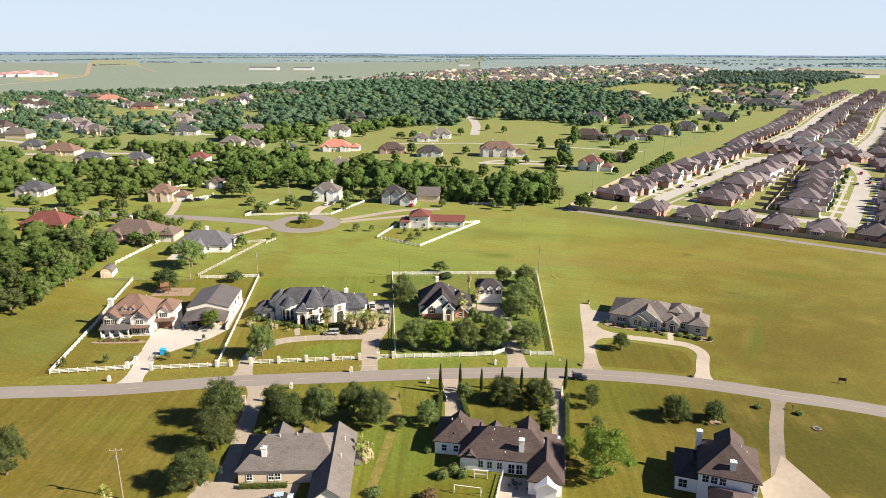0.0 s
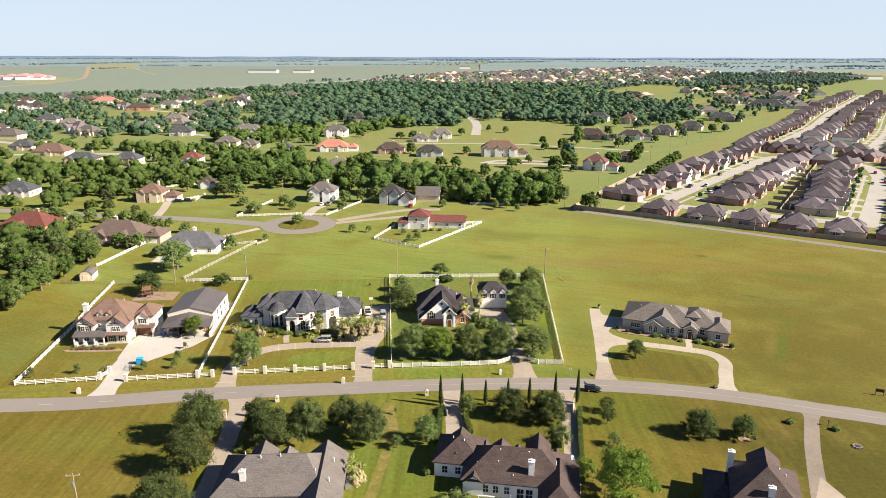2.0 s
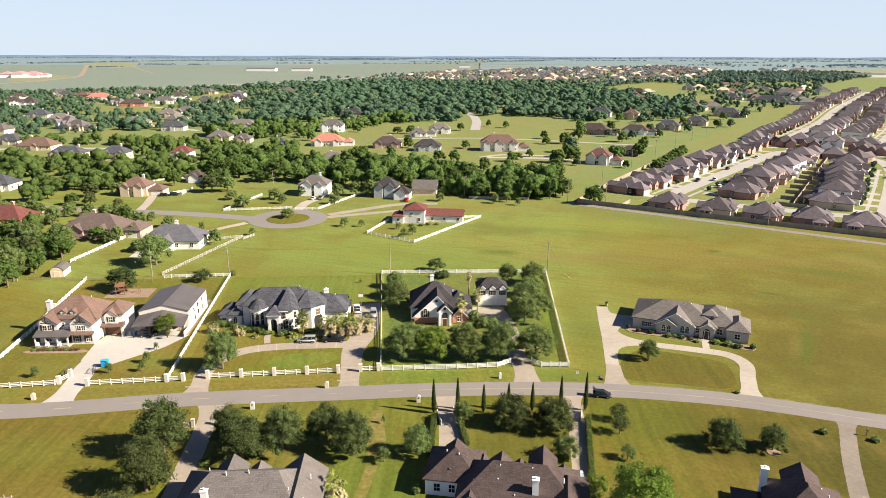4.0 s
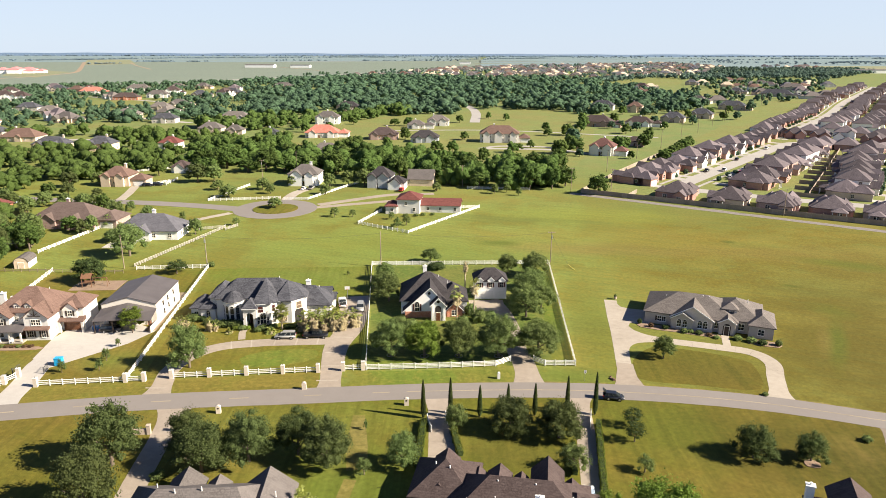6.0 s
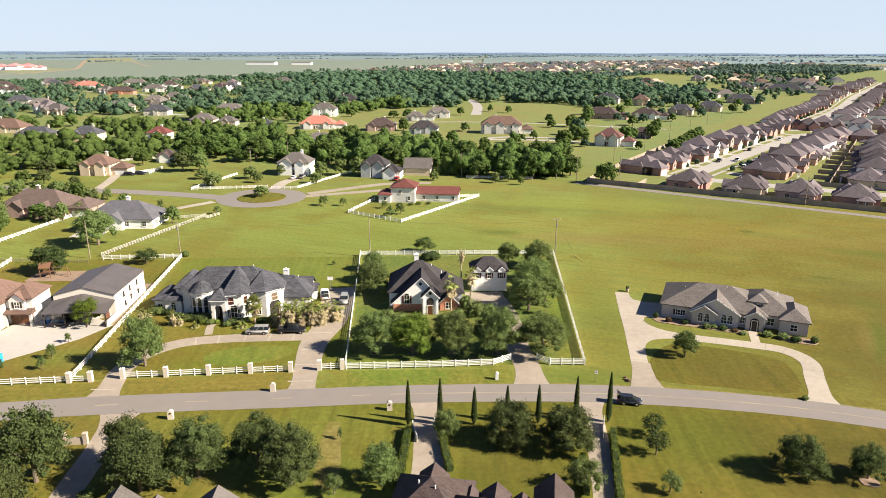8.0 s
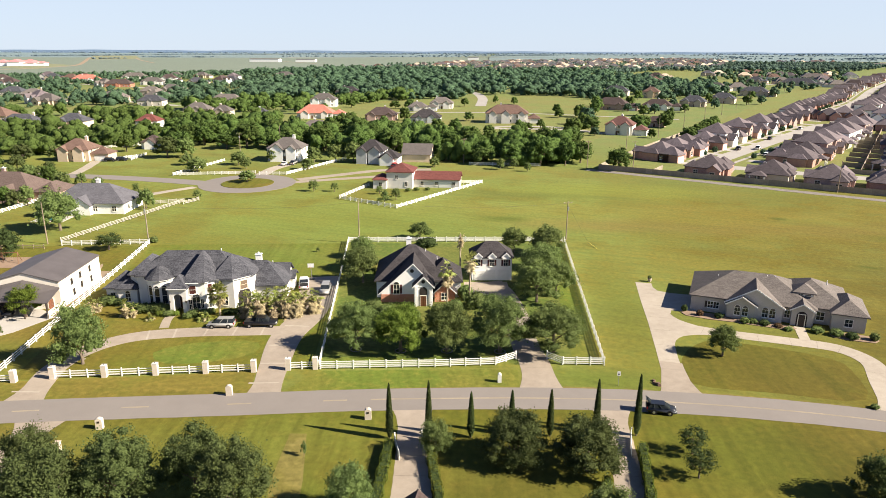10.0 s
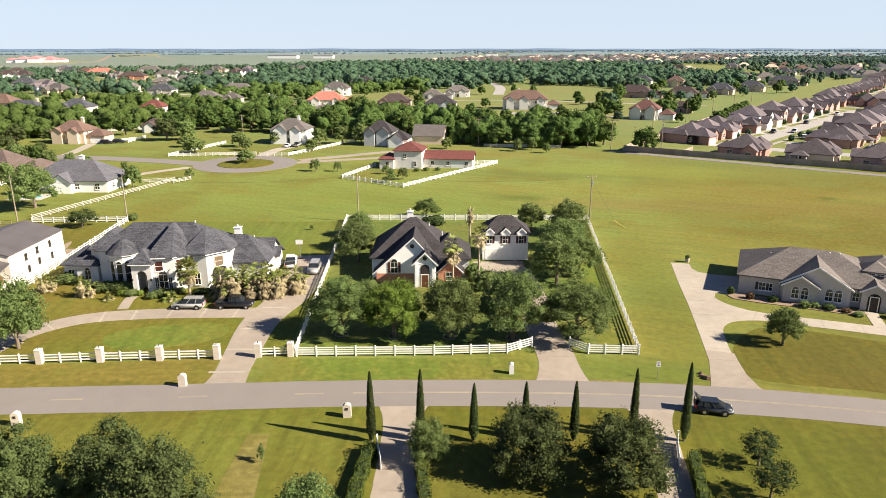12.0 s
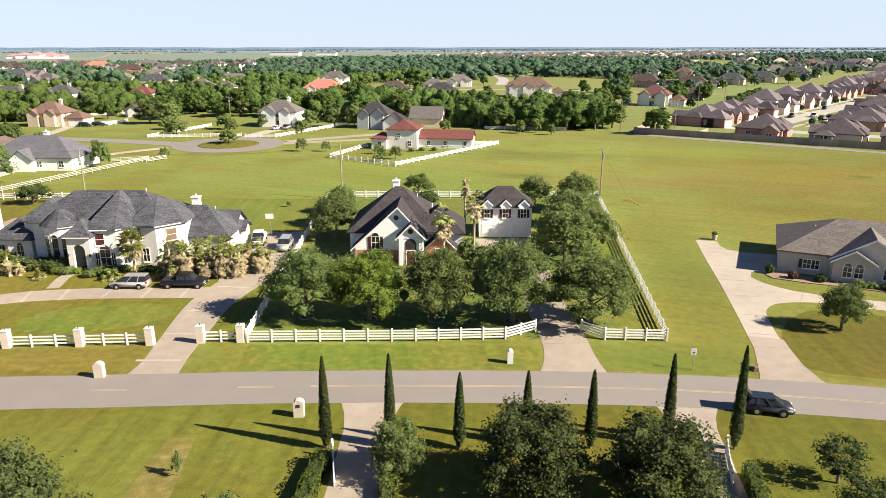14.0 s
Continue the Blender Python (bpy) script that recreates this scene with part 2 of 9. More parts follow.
M = {
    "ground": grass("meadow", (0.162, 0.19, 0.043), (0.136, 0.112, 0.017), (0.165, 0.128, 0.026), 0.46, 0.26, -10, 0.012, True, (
        (-168, 118, 34, 30, 20, (0.1, 0.088, 0.013), 0.7), (-150, 100, 20, 10, 20, (0.135, 0.105, 0.02), 0.5),
        (9.5, 170, 6, 30, 7, (0.116, 0.124, 0.02), 0.65), (5, 142.5, 10, 4.5, 6, (0.104, 0.135, 0.022), 0.8), (-52, 224, 44, 24, 8, (0.125, 0.175, 0.034), 0.55), (-20, 245, 60, 16, 0, (0.19, 0.2, 0.045), 0.4),
        (70, 160, 32, 48, -12, (0.087, 0.071, 0.011), 0.85), (100, 190, 60, 60, 0, (0.1, 0.08, 0.012), 0.65), (60, 243, 48, 9, 10, (0.158, 0.118, 0.026), 0.65), (8, 236, 30, 8, 5, (0.172, 0.13, 0.036), 0.6),
        (86, 235, 15, 4.5, -14, (0.085, 0.1, 0.013), 0.7), (56, 254.5, 2.6, 2.0, 0, (0.06, 0.08, 0.012), 0.8), (64, 210.6, 3.4, 1.3, -10, (0.06, 0.08, 0.012), 0.8), (-22, 237.6, 8, 4, 10, (0.075, 0.1, 0.014), 0.7),
        (63.5, 172, 2.2, 16, -16, (0.078, 0.098, 0.013), 0.7), (69, 192, 5, 6, 30, (0.084, 0.1, 0.013), 0.5), (61, 172, 1.6, 9, -16, (0.16, 0.12, 0.03), 0.5),
        (10, 284, 44, 14, 8, (0.18, 0.2, 0.035), 0.55), (-75, 225, 36, 26, 0, (0.155, 0.185, 0.035), 0.5), (-64, 182, 22, 9, 10, (0.13, 0.175, 0.03), 0.6))),
    "lawn": grass("lawn", (0.107, 0.113, 0.014), (0.122, 0.092, 0.015), (0.158, 0.114, 0.03), 0.42, 0.4, 100, 0.03, True, (
        (-4, 112, 10, 15, 0, (0.08, 0.075, 0.012), 0.65), (52, 122, 28, 12, -8, (0.063, 0.057, 0.008), 0.9), (70, 98, 38, 34, 0, (0.063, 0.056, 0.008), 0.9), (30, 152, 16, 10, 0, (0.086, 0.074, 0.012), 0.7), (18, 124, 10, 11, 0, (0.092, 0.1, 0.013), 0.7), (-27, 96, 1.6, 9, 4, (0.19, 0.125, 0.045), 0.6), (-32, 108, 1.5, 10, 4, (0.17, 0.12, 0.04), 0.5),
        (-26, 98, 16, 16, 0, (0.102, 0.138, 0.021), 0.75), (-92, 92, 14, 7, 15, (0.125, 0.14, 0.022), 0.45), (-106, 78, 12, 9, 0, (0.16, 0.118, 0.035), 0.45), (-42, 113, 28, 10, 14, (0.142, 0.152, 0.028), 0.65))),
    "lot": grass("garden turf", (0.122, 0.138, 0.019), (0.132, 0.1, 0.017), (0.18, 0.135, 0.04), 0.42, 0.3, 105, 0.03, True, (
        (-72, 190, 28, 16, 14, (0.112, 0.158, 0.028), 0.65), (-90, 131, 8, 5, 20, (0.115, 0.15, 0.026), 0.6), (-112, 123, 9, 5, 15, (0.12, 0.15, 0.026), 0.5), (-88, 120, 10, 4, 17, (0.17, 0.125, 0.04), 0.5))),
    "bright": grass("bright mown lawn", (0.162, 0.188, 0.058), (0.19, 0.17, 0.058), (0.21, 0.17, 0.07), 0.42, 0.3, 40, 0.02),
    "lush": grass("watered lawn, also painted sun on strips", (0.11, 0.146, 0.022), (0.16, 0.142, 0.028), (0.18, 0.145, 0.04), 0.42, 0.3, -70, 0.05),
    "verge": grass("roadside grass", (0.135, 0.132, 0.022), (0.162, 0.12, 0.026), (0.2, 0.148, 0.055), 0.55, 0.2, 15, 0.05),
    "straw": grass("straw-dry turf", (0.15, 0.13, 0.032), (0.185, 0.152, 0.05), (0.19, 0.15, 0.06), 0.5, 0.2, 15, 0.05),
    # thin turf, darkened: the oaks' shade is in its colour
    "shady": grass("thin lawn with painted shade", (0.085, 0.12, 0.024), (0.145, 0.14, 0.035), (0.17, 0.115, 0.05), 0.45, 0.0, 0, 0.06),
    # crops: haze put into the greens, bluer for the further fields
    "crop": grass("young crop with painted haze", (0.15, 0.182, 0.145), (0.172, 0.197, 0.153), (0.19, 0.205, 0.135), 0.4, 0.0, 0, 0.002),
    "crop_far_haze": grass("far crop with painted haze", (0.152, 0.205, 0.212), (0.176, 0.226, 0.228), (0.2, 0.235, 0.2), 0.4, 0.0, 0, 0.001),
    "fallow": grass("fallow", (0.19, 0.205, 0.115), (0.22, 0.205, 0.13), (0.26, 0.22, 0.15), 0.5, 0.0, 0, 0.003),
    # backdrop colour: its blue is painted haze
    "distance": grass("distant woods in painted haze", (0.1, 0.152, 0.225), (0.125, 0.178, 0.25), (0.145, 0.2, 0.26), 0.4, 0.0, 0, 0.002),
    "asphalt": paving("worn chip-seal road", (0.182, 0.16, 0.144), (0.222, 0.197, 0.178), 0.12),
    "concrete": paving("light concrete", (0.27, 0.228, 0.182), (0.43, 0.378, 0.31)),
    "concrete_new": paving("new concrete", (0.34, 0.312, 0.28), (0.45, 0.42, 0.38)),
    "concrete_old": paving("stained concrete", (0.22, 0.178, 0.14), (0.36, 0.305, 0.245)),
    "street": paving("street concrete", (0.29, 0.266, 0.24), (0.37, 0.345, 0.315)),
    "gravel": paving("grey-pink rubble", (0.12, 0.105, 0.095), (0.28, 0.245, 0.22), 2.5),
    "gravel_drive": paving("worn gravelly concrete", (0.14, 0.115, 0.092), (0.27, 0.225, 0.18), 0.5),
    "mulch": paving("mulch bed", (0.17, 0.112, 0.078), (0.33, 0.235, 0.165), 1.0),
    "dirt": paving("bare dirt", (0.22, 0.16, 0.105), (0.32, 0.245, 0.17), 0.6),
    "yellow_line": plain("faded yellow paint", (0.29, 0.24, 0.165), (0.36, 0.29, 0.195), 0.8),
    "white": plain("white paint", (0.72, 0.71, 0.67), (0.82, 0.81, 0.78), 0.6, vary=0.05),
    "fence_white": plain("white fence paint", (0.7, 0.69, 0.65), (0.82, 0.8, 0.76), 0.6, vary=0.08),
    "stucco": plain("off-white stucco", (0.6, 0.575, 0.535), (0.69, 0.665, 0.625), 0.9, scale=0.5, vary=0.04),
    "stucco_tan": plain("tan stucco", (0.52, 0.4, 0.29), (0.62, 0.5, 0.38), 0.9, scale=0.5),
    "siding": plain("white siding", (0.77, 0.755, 0.725), (0.84, 0.825, 0.795), 0.7, vary=0.04),
    "siding_grey": plain("grey siding", (0.4, 0.42, 0.43), (0.5, 0.51, 0.52), 0.7),
    "brick_red": brickwork("red brick", (0.4, 0.13, 0.07), (0.5, 0.2, 0.11), (0.5, 0.42, 0.36)),
    "brick_tan": brickwork("tan brick", (0.42, 0.33, 0.26), (0.52, 0.42, 0.34), (0.5, 0.46, 0.4)),
    "brick_grey": brickwork("grey-tan brick", (0.42, 0.38, 0.34), (0.52, 0.475, 0.43), (0.52, 0.48, 0.43)),
    "brick_pink": brickwork("pink brick", (0.32, 0.2, 0.17), (0.42, 0.285, 0.245), (0.48, 0.4, 0.37)),
    "brick_rose": brickwork("rose brick", (0.29, 0.145, 0.115), (0.39, 0.215, 0.175), (0.42, 0.33, 0.29)),
    "pale_roof": shingle("blue-grey weathered shingle", (0.075, 0.073, 0.084), (0.138, 0.134, 0.15)),
    "slate": shingle("blue-grey shingle", (0.026, 0.027, 0.034), (0.1, 0.1, 0.112)),
    "charcoal": shingle("charcoal shingle", (0.026, 0.023, 0.025), (0.062, 0.055, 0.057)),
    "brown_roof": shingle("brown shingle", (0.11, 0.066, 0.052), (0.175, 0.112, 0.09)),
    "cocoa_roof": shingle("dull brown shingle", (0.084, 0.058, 0.05), (0.138, 0.102, 0.09)),
    "umber_roof": shingle("umber shingle", (0.048, 0.033, 0.031), (0.092, 0.068, 0.064)),
    "taupe_roof": shingle("taupe shingle", (0.105, 0.09, 0.082), (0.19, 0.166, 0.152)),
    "grey_roof": shingle("weathered grey shingle", (0.092, 0.08, 0.075), (0.142, 0.125, 0.117)),
    "estate_roof": shingle("mauve-grey shingle", (0.082, 0.067, 0.072), (0.156, 0.128, 0.135), 0.3, 0.34),
    "red_roof": shingle("maroon roof tile", (0.11, 0.036, 0.032), (0.18, 0.066, 0.056), 0.35),
    "maroon_roof": shingle("maroon-brown shingle", (0.095, 0.045, 0.04), (0.155, 0.08, 0.07)),
    "orange_roof": shingle("coral roof tile", (0.37, 0.12, 0.09), (0.48, 0.19, 0.145), 0.35),
    "mall_roof": plain("pinkish red roofing", (0.55, 0.16, 0.16), (0.68, 0.26, 0.26), 0.7),
    "metal_roof": plain("grey-brown metal roofing", (0.085, 0.074, 0.073), (0.13, 0.115, 0.113), 0.55, 0.2, 0.4),
    "metal_white": plain("cream metal siding", (0.68, 0.62, 0.53), (0.77, 0.7, 0.61), 0.6, scale=0.4, vary=0.03),
    "glass": plain("window glass", (0.012, 0.016, 0.02), (0.03, 0.035, 0.04), 0.08, 0.0, 0.8, 2.0, 0.02, 0.6),
    "tan_blind": plain("tan window blind", (0.13, 0.092, 0.062), (0.18, 0.128, 0.088), 0.5),
    "red_blind": plain("dark red window blind", (0.05, 0.014, 0.012), (0.08, 0.024, 0.02), 0.4),
    "trim": plain("cream trim paint", (0.72, 0.67, 0.58), (0.8, 0.75, 0.67), 0.6, vary=0.03),
    # near-black colour that paints the shade inside openings
    "dark": plain("dark panel for shaded openings", (0.02, 0.017, 0.015), (0.04, 0.034, 0.03), 0.9),
    "shutter": plain("maroon shutter", (0.06, 0.02, 0.02), (0.1, 0.035, 0.03), 0.6),
    "shutter_dark": plain("dark brown shutter", (0.035, 0.025, 0.02), (0.06, 0.045, 0.035), 0.6),
    "wood_grey": plain("weathered wood", (0.2, 0.16, 0.125), (0.33, 0.275, 0.22), 0.9, vary=0.15),
    "fence_grey": plain("silvered fence boards", (0.34, 0.31, 0.27), (0.47, 0.44, 0.385), 0.9, vary=0.12),
    "wood_pole": plain("creosoted pole", (0.2, 0.15, 0.11), (0.3, 0.24, 0.18), 0.9),
    "wood_red": plain("cedar wood", (0.13, 0.065, 0.038), (0.2, 0.1, 0.055), 0.8),
    "door_wood": plain("stained door", (0.09, 0.035, 0.02), (0.16, 0.07, 0.035), 0.4),
    "bark": plain("bark", (0.1, 0.075, 0.055), (0.19, 0.15, 0.115), 0.95, scale=3.0, bump=0.8),
    "palm_bark": plain("palm trunk", (0.3, 0.24, 0.17), (0.45, 0.37, 0.27), 0.95, scale=3.0, bump=0.8),
    "steel": plain("galvanised steel", (0.4, 0.4, 0.4), (0.5, 0.5, 0.5), 0.4, 0.8),
    "wire": plain("dark cable", (0.05, 0.05, 0.05), (0.08, 0.08, 0.08), 0.6),
    "leaf": leaves("oak leaves", (0.105, 0.15, 0.046), (0.25, 0.31, 0.105), 0.4),
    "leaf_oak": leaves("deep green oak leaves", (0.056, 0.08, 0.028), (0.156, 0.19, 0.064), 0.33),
    "leaf_light": leaves("bright leaves", (0.11, 0.165, 0.026), (0.25, 0.325, 0.062), 0.4),
    "leaf_dark": leaves("dark leaves", (0.032, 0.054, 0.018), (0.09, 0.122, 0.04), 0.22),
    "leaf_belt": leaves("woodland leaves", (0.045, 0.08, 0.02), (0.142, 0.205, 0.052), 0.3, 2.0),
    # leaf green shifted to blue: light haze painted into the far woods
    "leaf_far_haze": leaves("far woodland leaves with painted haze", (0.045, 0.088, 0.054), (0.122, 0.195, 0.108), 0.3, 1.0),
    # the most distant trees: stronger haze put into the leaf colour
    "leaf_pale_haze": leaves("tree leaves paled with painted haze", (0.075, 0.13, 0.098), (0.15, 0.22, 0.165), 0.3, 0.8),
    "leaf_haze": leaves("distant tree leaves in painted haze", (0.22, 0.31, 0.37), (0.28, 0.37, 0.43), 0.4, 0.3),
    "hedge": leaves("clipped hedge leaves", (0.05, 0.075, 0.012), (0.19, 0.22, 0.04), 0.3, 4.0),
    "needle": leaves("cypress needles", (0.022, 0.036, 0.012), (0.07, 0.09, 0.026), 0.15),
    "frond": leaves("palm fronds", (0.19, 0.235, 0.05), (0.5, 0.52, 0.17), 0.35, 5.0),
    "frond_dead": leaves("dead palm fronds", (0.33, 0.26, 0.15), (0.66, 0.55, 0.35), 0.25, 5.0),
    "flower": leaves("reddish shrub leaves", (0.1, 0.055, 0.035), (0.2, 0.13, 0.07)),
    "tyre": plain("tyre rubber", (0.012, 0.012, 0.012), (0.025, 0.025, 0.025), 0.8),
    "rim": plain("alloy rim", (0.4, 0.4, 0.41), (0.55, 0.55, 0.56), 0.3, 0.8),
    "lamp_glass": plain("clear lamp glass", (0.6, 0.6, 0.58), (0.7, 0.7, 0.68), 0.1, 0.0, spec=0.6),
    "tail_glass": plain("red lamp glass", (0.3, 0.01, 0.01), (0.4, 0.02, 0.02), 0.15, spec=0.6),
    "blue_plastic": plain("bright blue plastic", (0.01, 0.32, 0.62), (0.02, 0.4, 0.72), 0.5),
    "bin_blue": plain("blue bin", (0.02, 0.12, 0.3), (0.03, 0.16, 0.38), 0.5),
    "brick_post": plain("pale brick", (0.5, 0.43, 0.35), (0.62, 0.55, 0.46), 0.9),
    "brown_stone": plain("brown field stone", (0.1, 0.062, 0.042), (0.2, 0.13, 0.09), 0.9, scale=3.0, bump=0.6),
    "stone": plain("pale limestone", (0.5, 0.47, 0.42), (0.66, 0.62, 0.56), 0.9),
    "pool": plain("pool water", (0.05, 0.35, 0.4), (0.09, 0.42, 0.47), 0.1, spec=0.5),
}


def paint(name, c):
    return plain(name, tuple(v * 0.92 for v in c), tuple(min(1, v * 1.08) for v in c), 0.28, 0.0, 0.7, 3.0, 0.02, 0.6, 0.0)

# ---- mesh helpers ----
CACHE = {}


def finish(bm, name, smooth=False):
    bmesh.ops.recalc_face_normals(bm, faces=bm.faces)
    me = bpy.data.meshes.new(name)
    bm.to_mesh(me)
    bm.free()
    if smooth:
        for p in me.polygons:
            p.use_smooth = True
    return me


def mesh_part(name, me, material, parent, label="", at=None):
    if not me.materials:
        me.materials.append(M[material] if isinstance(material, str) else material)
    ob = new(name, me)
    ob.parent = parent
    if at is not None:
        ob.matrix_basis = at
    return tagged(ob, label)


def part(name, bm, material, parent, label="", at=None, smooth=False):
    """One mesh part under a thing."""
    return mesh_part(name, finish(bm, name, smooth), material, parent, label, at)


def shared(key, build, material):
    """One mesh for all alike pieces."""
    if key not in CACHE:
        bm = bmesh.new()
        build(bm)
        CACHE[key] = finish(bm, key[0])
        CACHE[key].materials.append(M[material])
    return CACHE[key]


def thing(name, x, y, rot, label, category, group="", kind="", z=0.0):
    return_ob = new(name)
    return_ob.empty_display_size = 0.5
    return_ob.matrix_basis = pose(x, y, z, 0, 0, rot)
    return tagged(return_ob, label, category, group, kind)


def solid(bm, pts_low, pts_high):
    """A closed body between two rings of equally many points."""
    lo, hi = [bm.verts.new(p) for p in pts_low], [bm.verts.new(p) for p in pts_high]
    n = len(lo)
    bm.faces.new(lo[::-1])
    bm.faces.new(hi)
    for i in range(n):
        bm.faces.new((lo[i], lo[(i + 1) % n], hi[(i + 1) % n], hi[i]))


def box(bm, x0, x1, y0, y1, z0, z1):
    solid(bm, [(x0, y0, z0), (x1, y0, z0), (x1, y1, z0), (x0, y1, z0)], [(x0, y0, z1), (x1, y0, z1), (x1, y1, z1), (x0, y1, z1)])


def boxed(*dims):
    bm = bmesh.new()
    box(bm, *dims)
    return bm


def tube(bm, p0, p1, r0, r1, n=8):
    """A tapered round bar from p0 to p1."""
    p0, p1 = Vector(p0), Vector(p1)
    d = (p1 - p0).normalized()
    u = d.orthogonal().normalized()
    w = d.cross(u)
    ring = lambda c, r: [c + (u * math.cos(k) + w * math.sin(k)) * r for k in (2 * math.pi * i / n for i in range(n))]
    solid(bm, ring(p0, r0), ring(p1, r1))


def tubed(p0, p1, r0, r1, n=8):
    bm = bmesh.new()
    tube(bm, p0, p1, r0, r1, n)
    return bm


def spline(points, step=2.0, closed=False):
    """Catmull-Rom through a few plan points."""
    p = [Vector((*q, 0)) for q in points]
    out, n = [], len(p)
    for i in range(n if closed else n - 1):
        if closed:
            a, b, c, d = (p[(i + k) % n] for k in (-1, 0, 1, 2))
        else:
            b, c = p[i], p[i + 1]
            a = p[i - 1] if i else b * 2 - c
            d = p[i + 2] if i + 2 < n else c * 2 - b
        k = max(2, int((c - b).length / step))
        for j in range(k):
            t = j / k
            out.append(0.5 * (2 * b + (c - a) * t + (2 * a - 5 * b + 4 * c - d) * t * t + (3 * b - a - 3 * c + d) * t**3))
    if not closed:
        out.append(p[-1])
    return out


def ribbon_bm(points, width, top, step=2.0, rough=0.0, bottom=-0.1, shift=0.0, mouth=None):
    """A paved strip along a spline; width may be (start, end); mouth: how far its start flares out on each side, and over what length."""
    line = spline(points, step)
    rng = random.Random(len(line))
    w0, w1 = width if isinstance(width, tuple) else (width, width)
    bm, rows = bmesh.new(), []
    for i, p in enumerate(line):
        d = (line[min(i + 1, len(line) - 1)] - line[max(i - 1, 0)]).normalized()
        side = Vector((-d.y, d.x, 0))
        h = (w0 + (w1 - w0) * i / (len(line) - 1)) / 2
        if mouth and i * step < mouth[1] * 1.4:
            run = (p - line[0]).length
            if run < mouth[1]:
                h += mouth[0] * (1 - run / mouth[1]) ** 2
        l = p + side * (h + shift + rng.uniform(-rough, rough))
        r = p - side * (h - shift + rng.uniform(-rough, rough))
        rows.append([bm.verts.new((q.x, q.y, z)) for q, z in ((l, bottom), (l, top), (r, top), (r, bottom))])
    for a, b in zip(rows, rows[1:]):
        for k in range(3):
            bm.faces.new((a[k], b[k], b[k + 1], a[k + 1]))
    bm.faces.new(rows[0])
    bm.faces.new(rows[-1][::-1])
    return bm


def ribbon(name, points, width, top, material, label="", category="", step=2.0, rough=0.06, shift=0.0, mouth=None):
    ob = new(name, finish(ribbon_bm(points, width, top, step, rough, shift=shift, mouth=mouth), name))
    ob.data.materials.append(M[material])
    return tagged(ob, label, category, kind="structure")


def patch(name, points, top, material, label="", category="", closed=True, step=3.0):
    """A flat sheet with a smooth outline, a finger above the ground."""
    line = spline(points, step, closed) if closed else [Vector((*q, 0)) for q in points]
    bm = bmesh.new()
    solid(bm, [(p.x, p.y, -0.05) for p in line], [(p.x, p.y, top) for p in line])
    bmesh.ops.triangulate(bm, faces=[f for f in bm.faces if len(f.verts) > 4])
    ob = new(name, finish(bm, name))
    ob.data.materials.append(M[material])
    return tagged(ob, label, category, kind="structure")


def rect(cx, cy, w, d, rot):
    c, s = math.cos(radians(rot)), math.sin(radians(rot))
    return [(cx + c * x - s * y, cy + s * x + c * y) for x, y in ((-w / 2, -d / 2), (w / 2, -d / 2), (w / 2, d / 2), (-w / 2, d / 2))]


def local(ox, oy, rot, x, y):
    c, s = math.cos(radians(rot)), math.sin(radians(rot))
    return ox + c * x - s * y, oy + s * x + c * y

# ---- ground, fields, roads ----
ground = new("ground", finish(boxed(-6000, 6000, -700, 6500, -2.0, 0.0), "ground"))
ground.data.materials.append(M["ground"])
tagged(ground, "wide flat grassland, green with dry straw-coloured patches", "ground", kind="structure")

patch("field", [(-2600, 800), (-760, 1010), (-600, 1330), (-420, 1600), (-330, 2300), (-700, 4900), (-4500, 4900), (-4500, 1500)], 0.05, "crop", "flat farm field, its green paled for haze", "field", False)
patch("field", [(-330, 2300), (2500, 2400), (4200, 2700), (4200, 3300), (-480, 3300)], 0.05, "crop_far_haze", "farm field far off, haze painted into its green", "field", False)
patch("field", [(-480, 3310), (4200, 3310), (4600, 6400), (-800, 6400)], 0.04, "crop_far_haze", "fields near the horizon, green with haze painted in", "field", False)
patch("field", [(-4500, 2500), (-2300, 2450), (-1250, 2760), (-620, 3150), (-640, 6400), (-4900, 6400)], 0.09, "crop_far_haze", "far fields, green with haze painted in", "field", False)
patch("field", [(-1704, 2168), (-1605, 2332), (-2089, 2988), (-2268, 2925)], 0.12, "fallow", "grey-brown fallow field", "field", False)
patch("field", [(640, 2150), (1500, 2250), (1700, 2750), (760, 2700)], 0.08, "fallow", "dry pale fallow field", "field", False)
patch("field", [(-1120, 1290), (-1200, 1440), (-1260, 1570), (-1400, 1650), (-1440, 1560), (-1240, 1330)], 0.1, "fallow", "bare trodden ground beside the school", "field", False)
for k in range(16):
    rng = random.Random(40 + k)
    fx, fy = rng.uniform(-2200, 2600), 2700 + 110 * k
    patch("field", rect(fx, fy, rng.uniform(300, 900), 40, rng.uniform(-3, 3)), 0.14 + 0.01 * k, ("fallow", "crop", "crop_far_haze")[k % 3], "long narrow strip of farmland", "field", False)
ribbon("farm_track", [(-1050, 1060), (-1142, 1184), (-1155, 1289), (-1189, 1434), (-1249, 1569), (-1494, 1900), (-1972, 2525)], 12, 0.14, "dirt", "pale dirt track between fields", "track", 40)
ribbon("farm_track", [(-1755, 2512), (-1480, 2150), (-1197, 1807)], 7, 0.16, "dirt", "pale dirt farm track", "track", 40)
ribbon("farm_track", [(-1024, 2197), (-860, 2010), (-703, 1829)], 7, 0.16, "dirt", "pale dirt farm track", "track", 40)
ribbon("farm_track", [(-1237, 2768), (-1135, 2894), (-625, 3164), (-68, 3063), (668, 3303)], 12, 0.32, "dirt", "pale straight farm track", "track", 60)
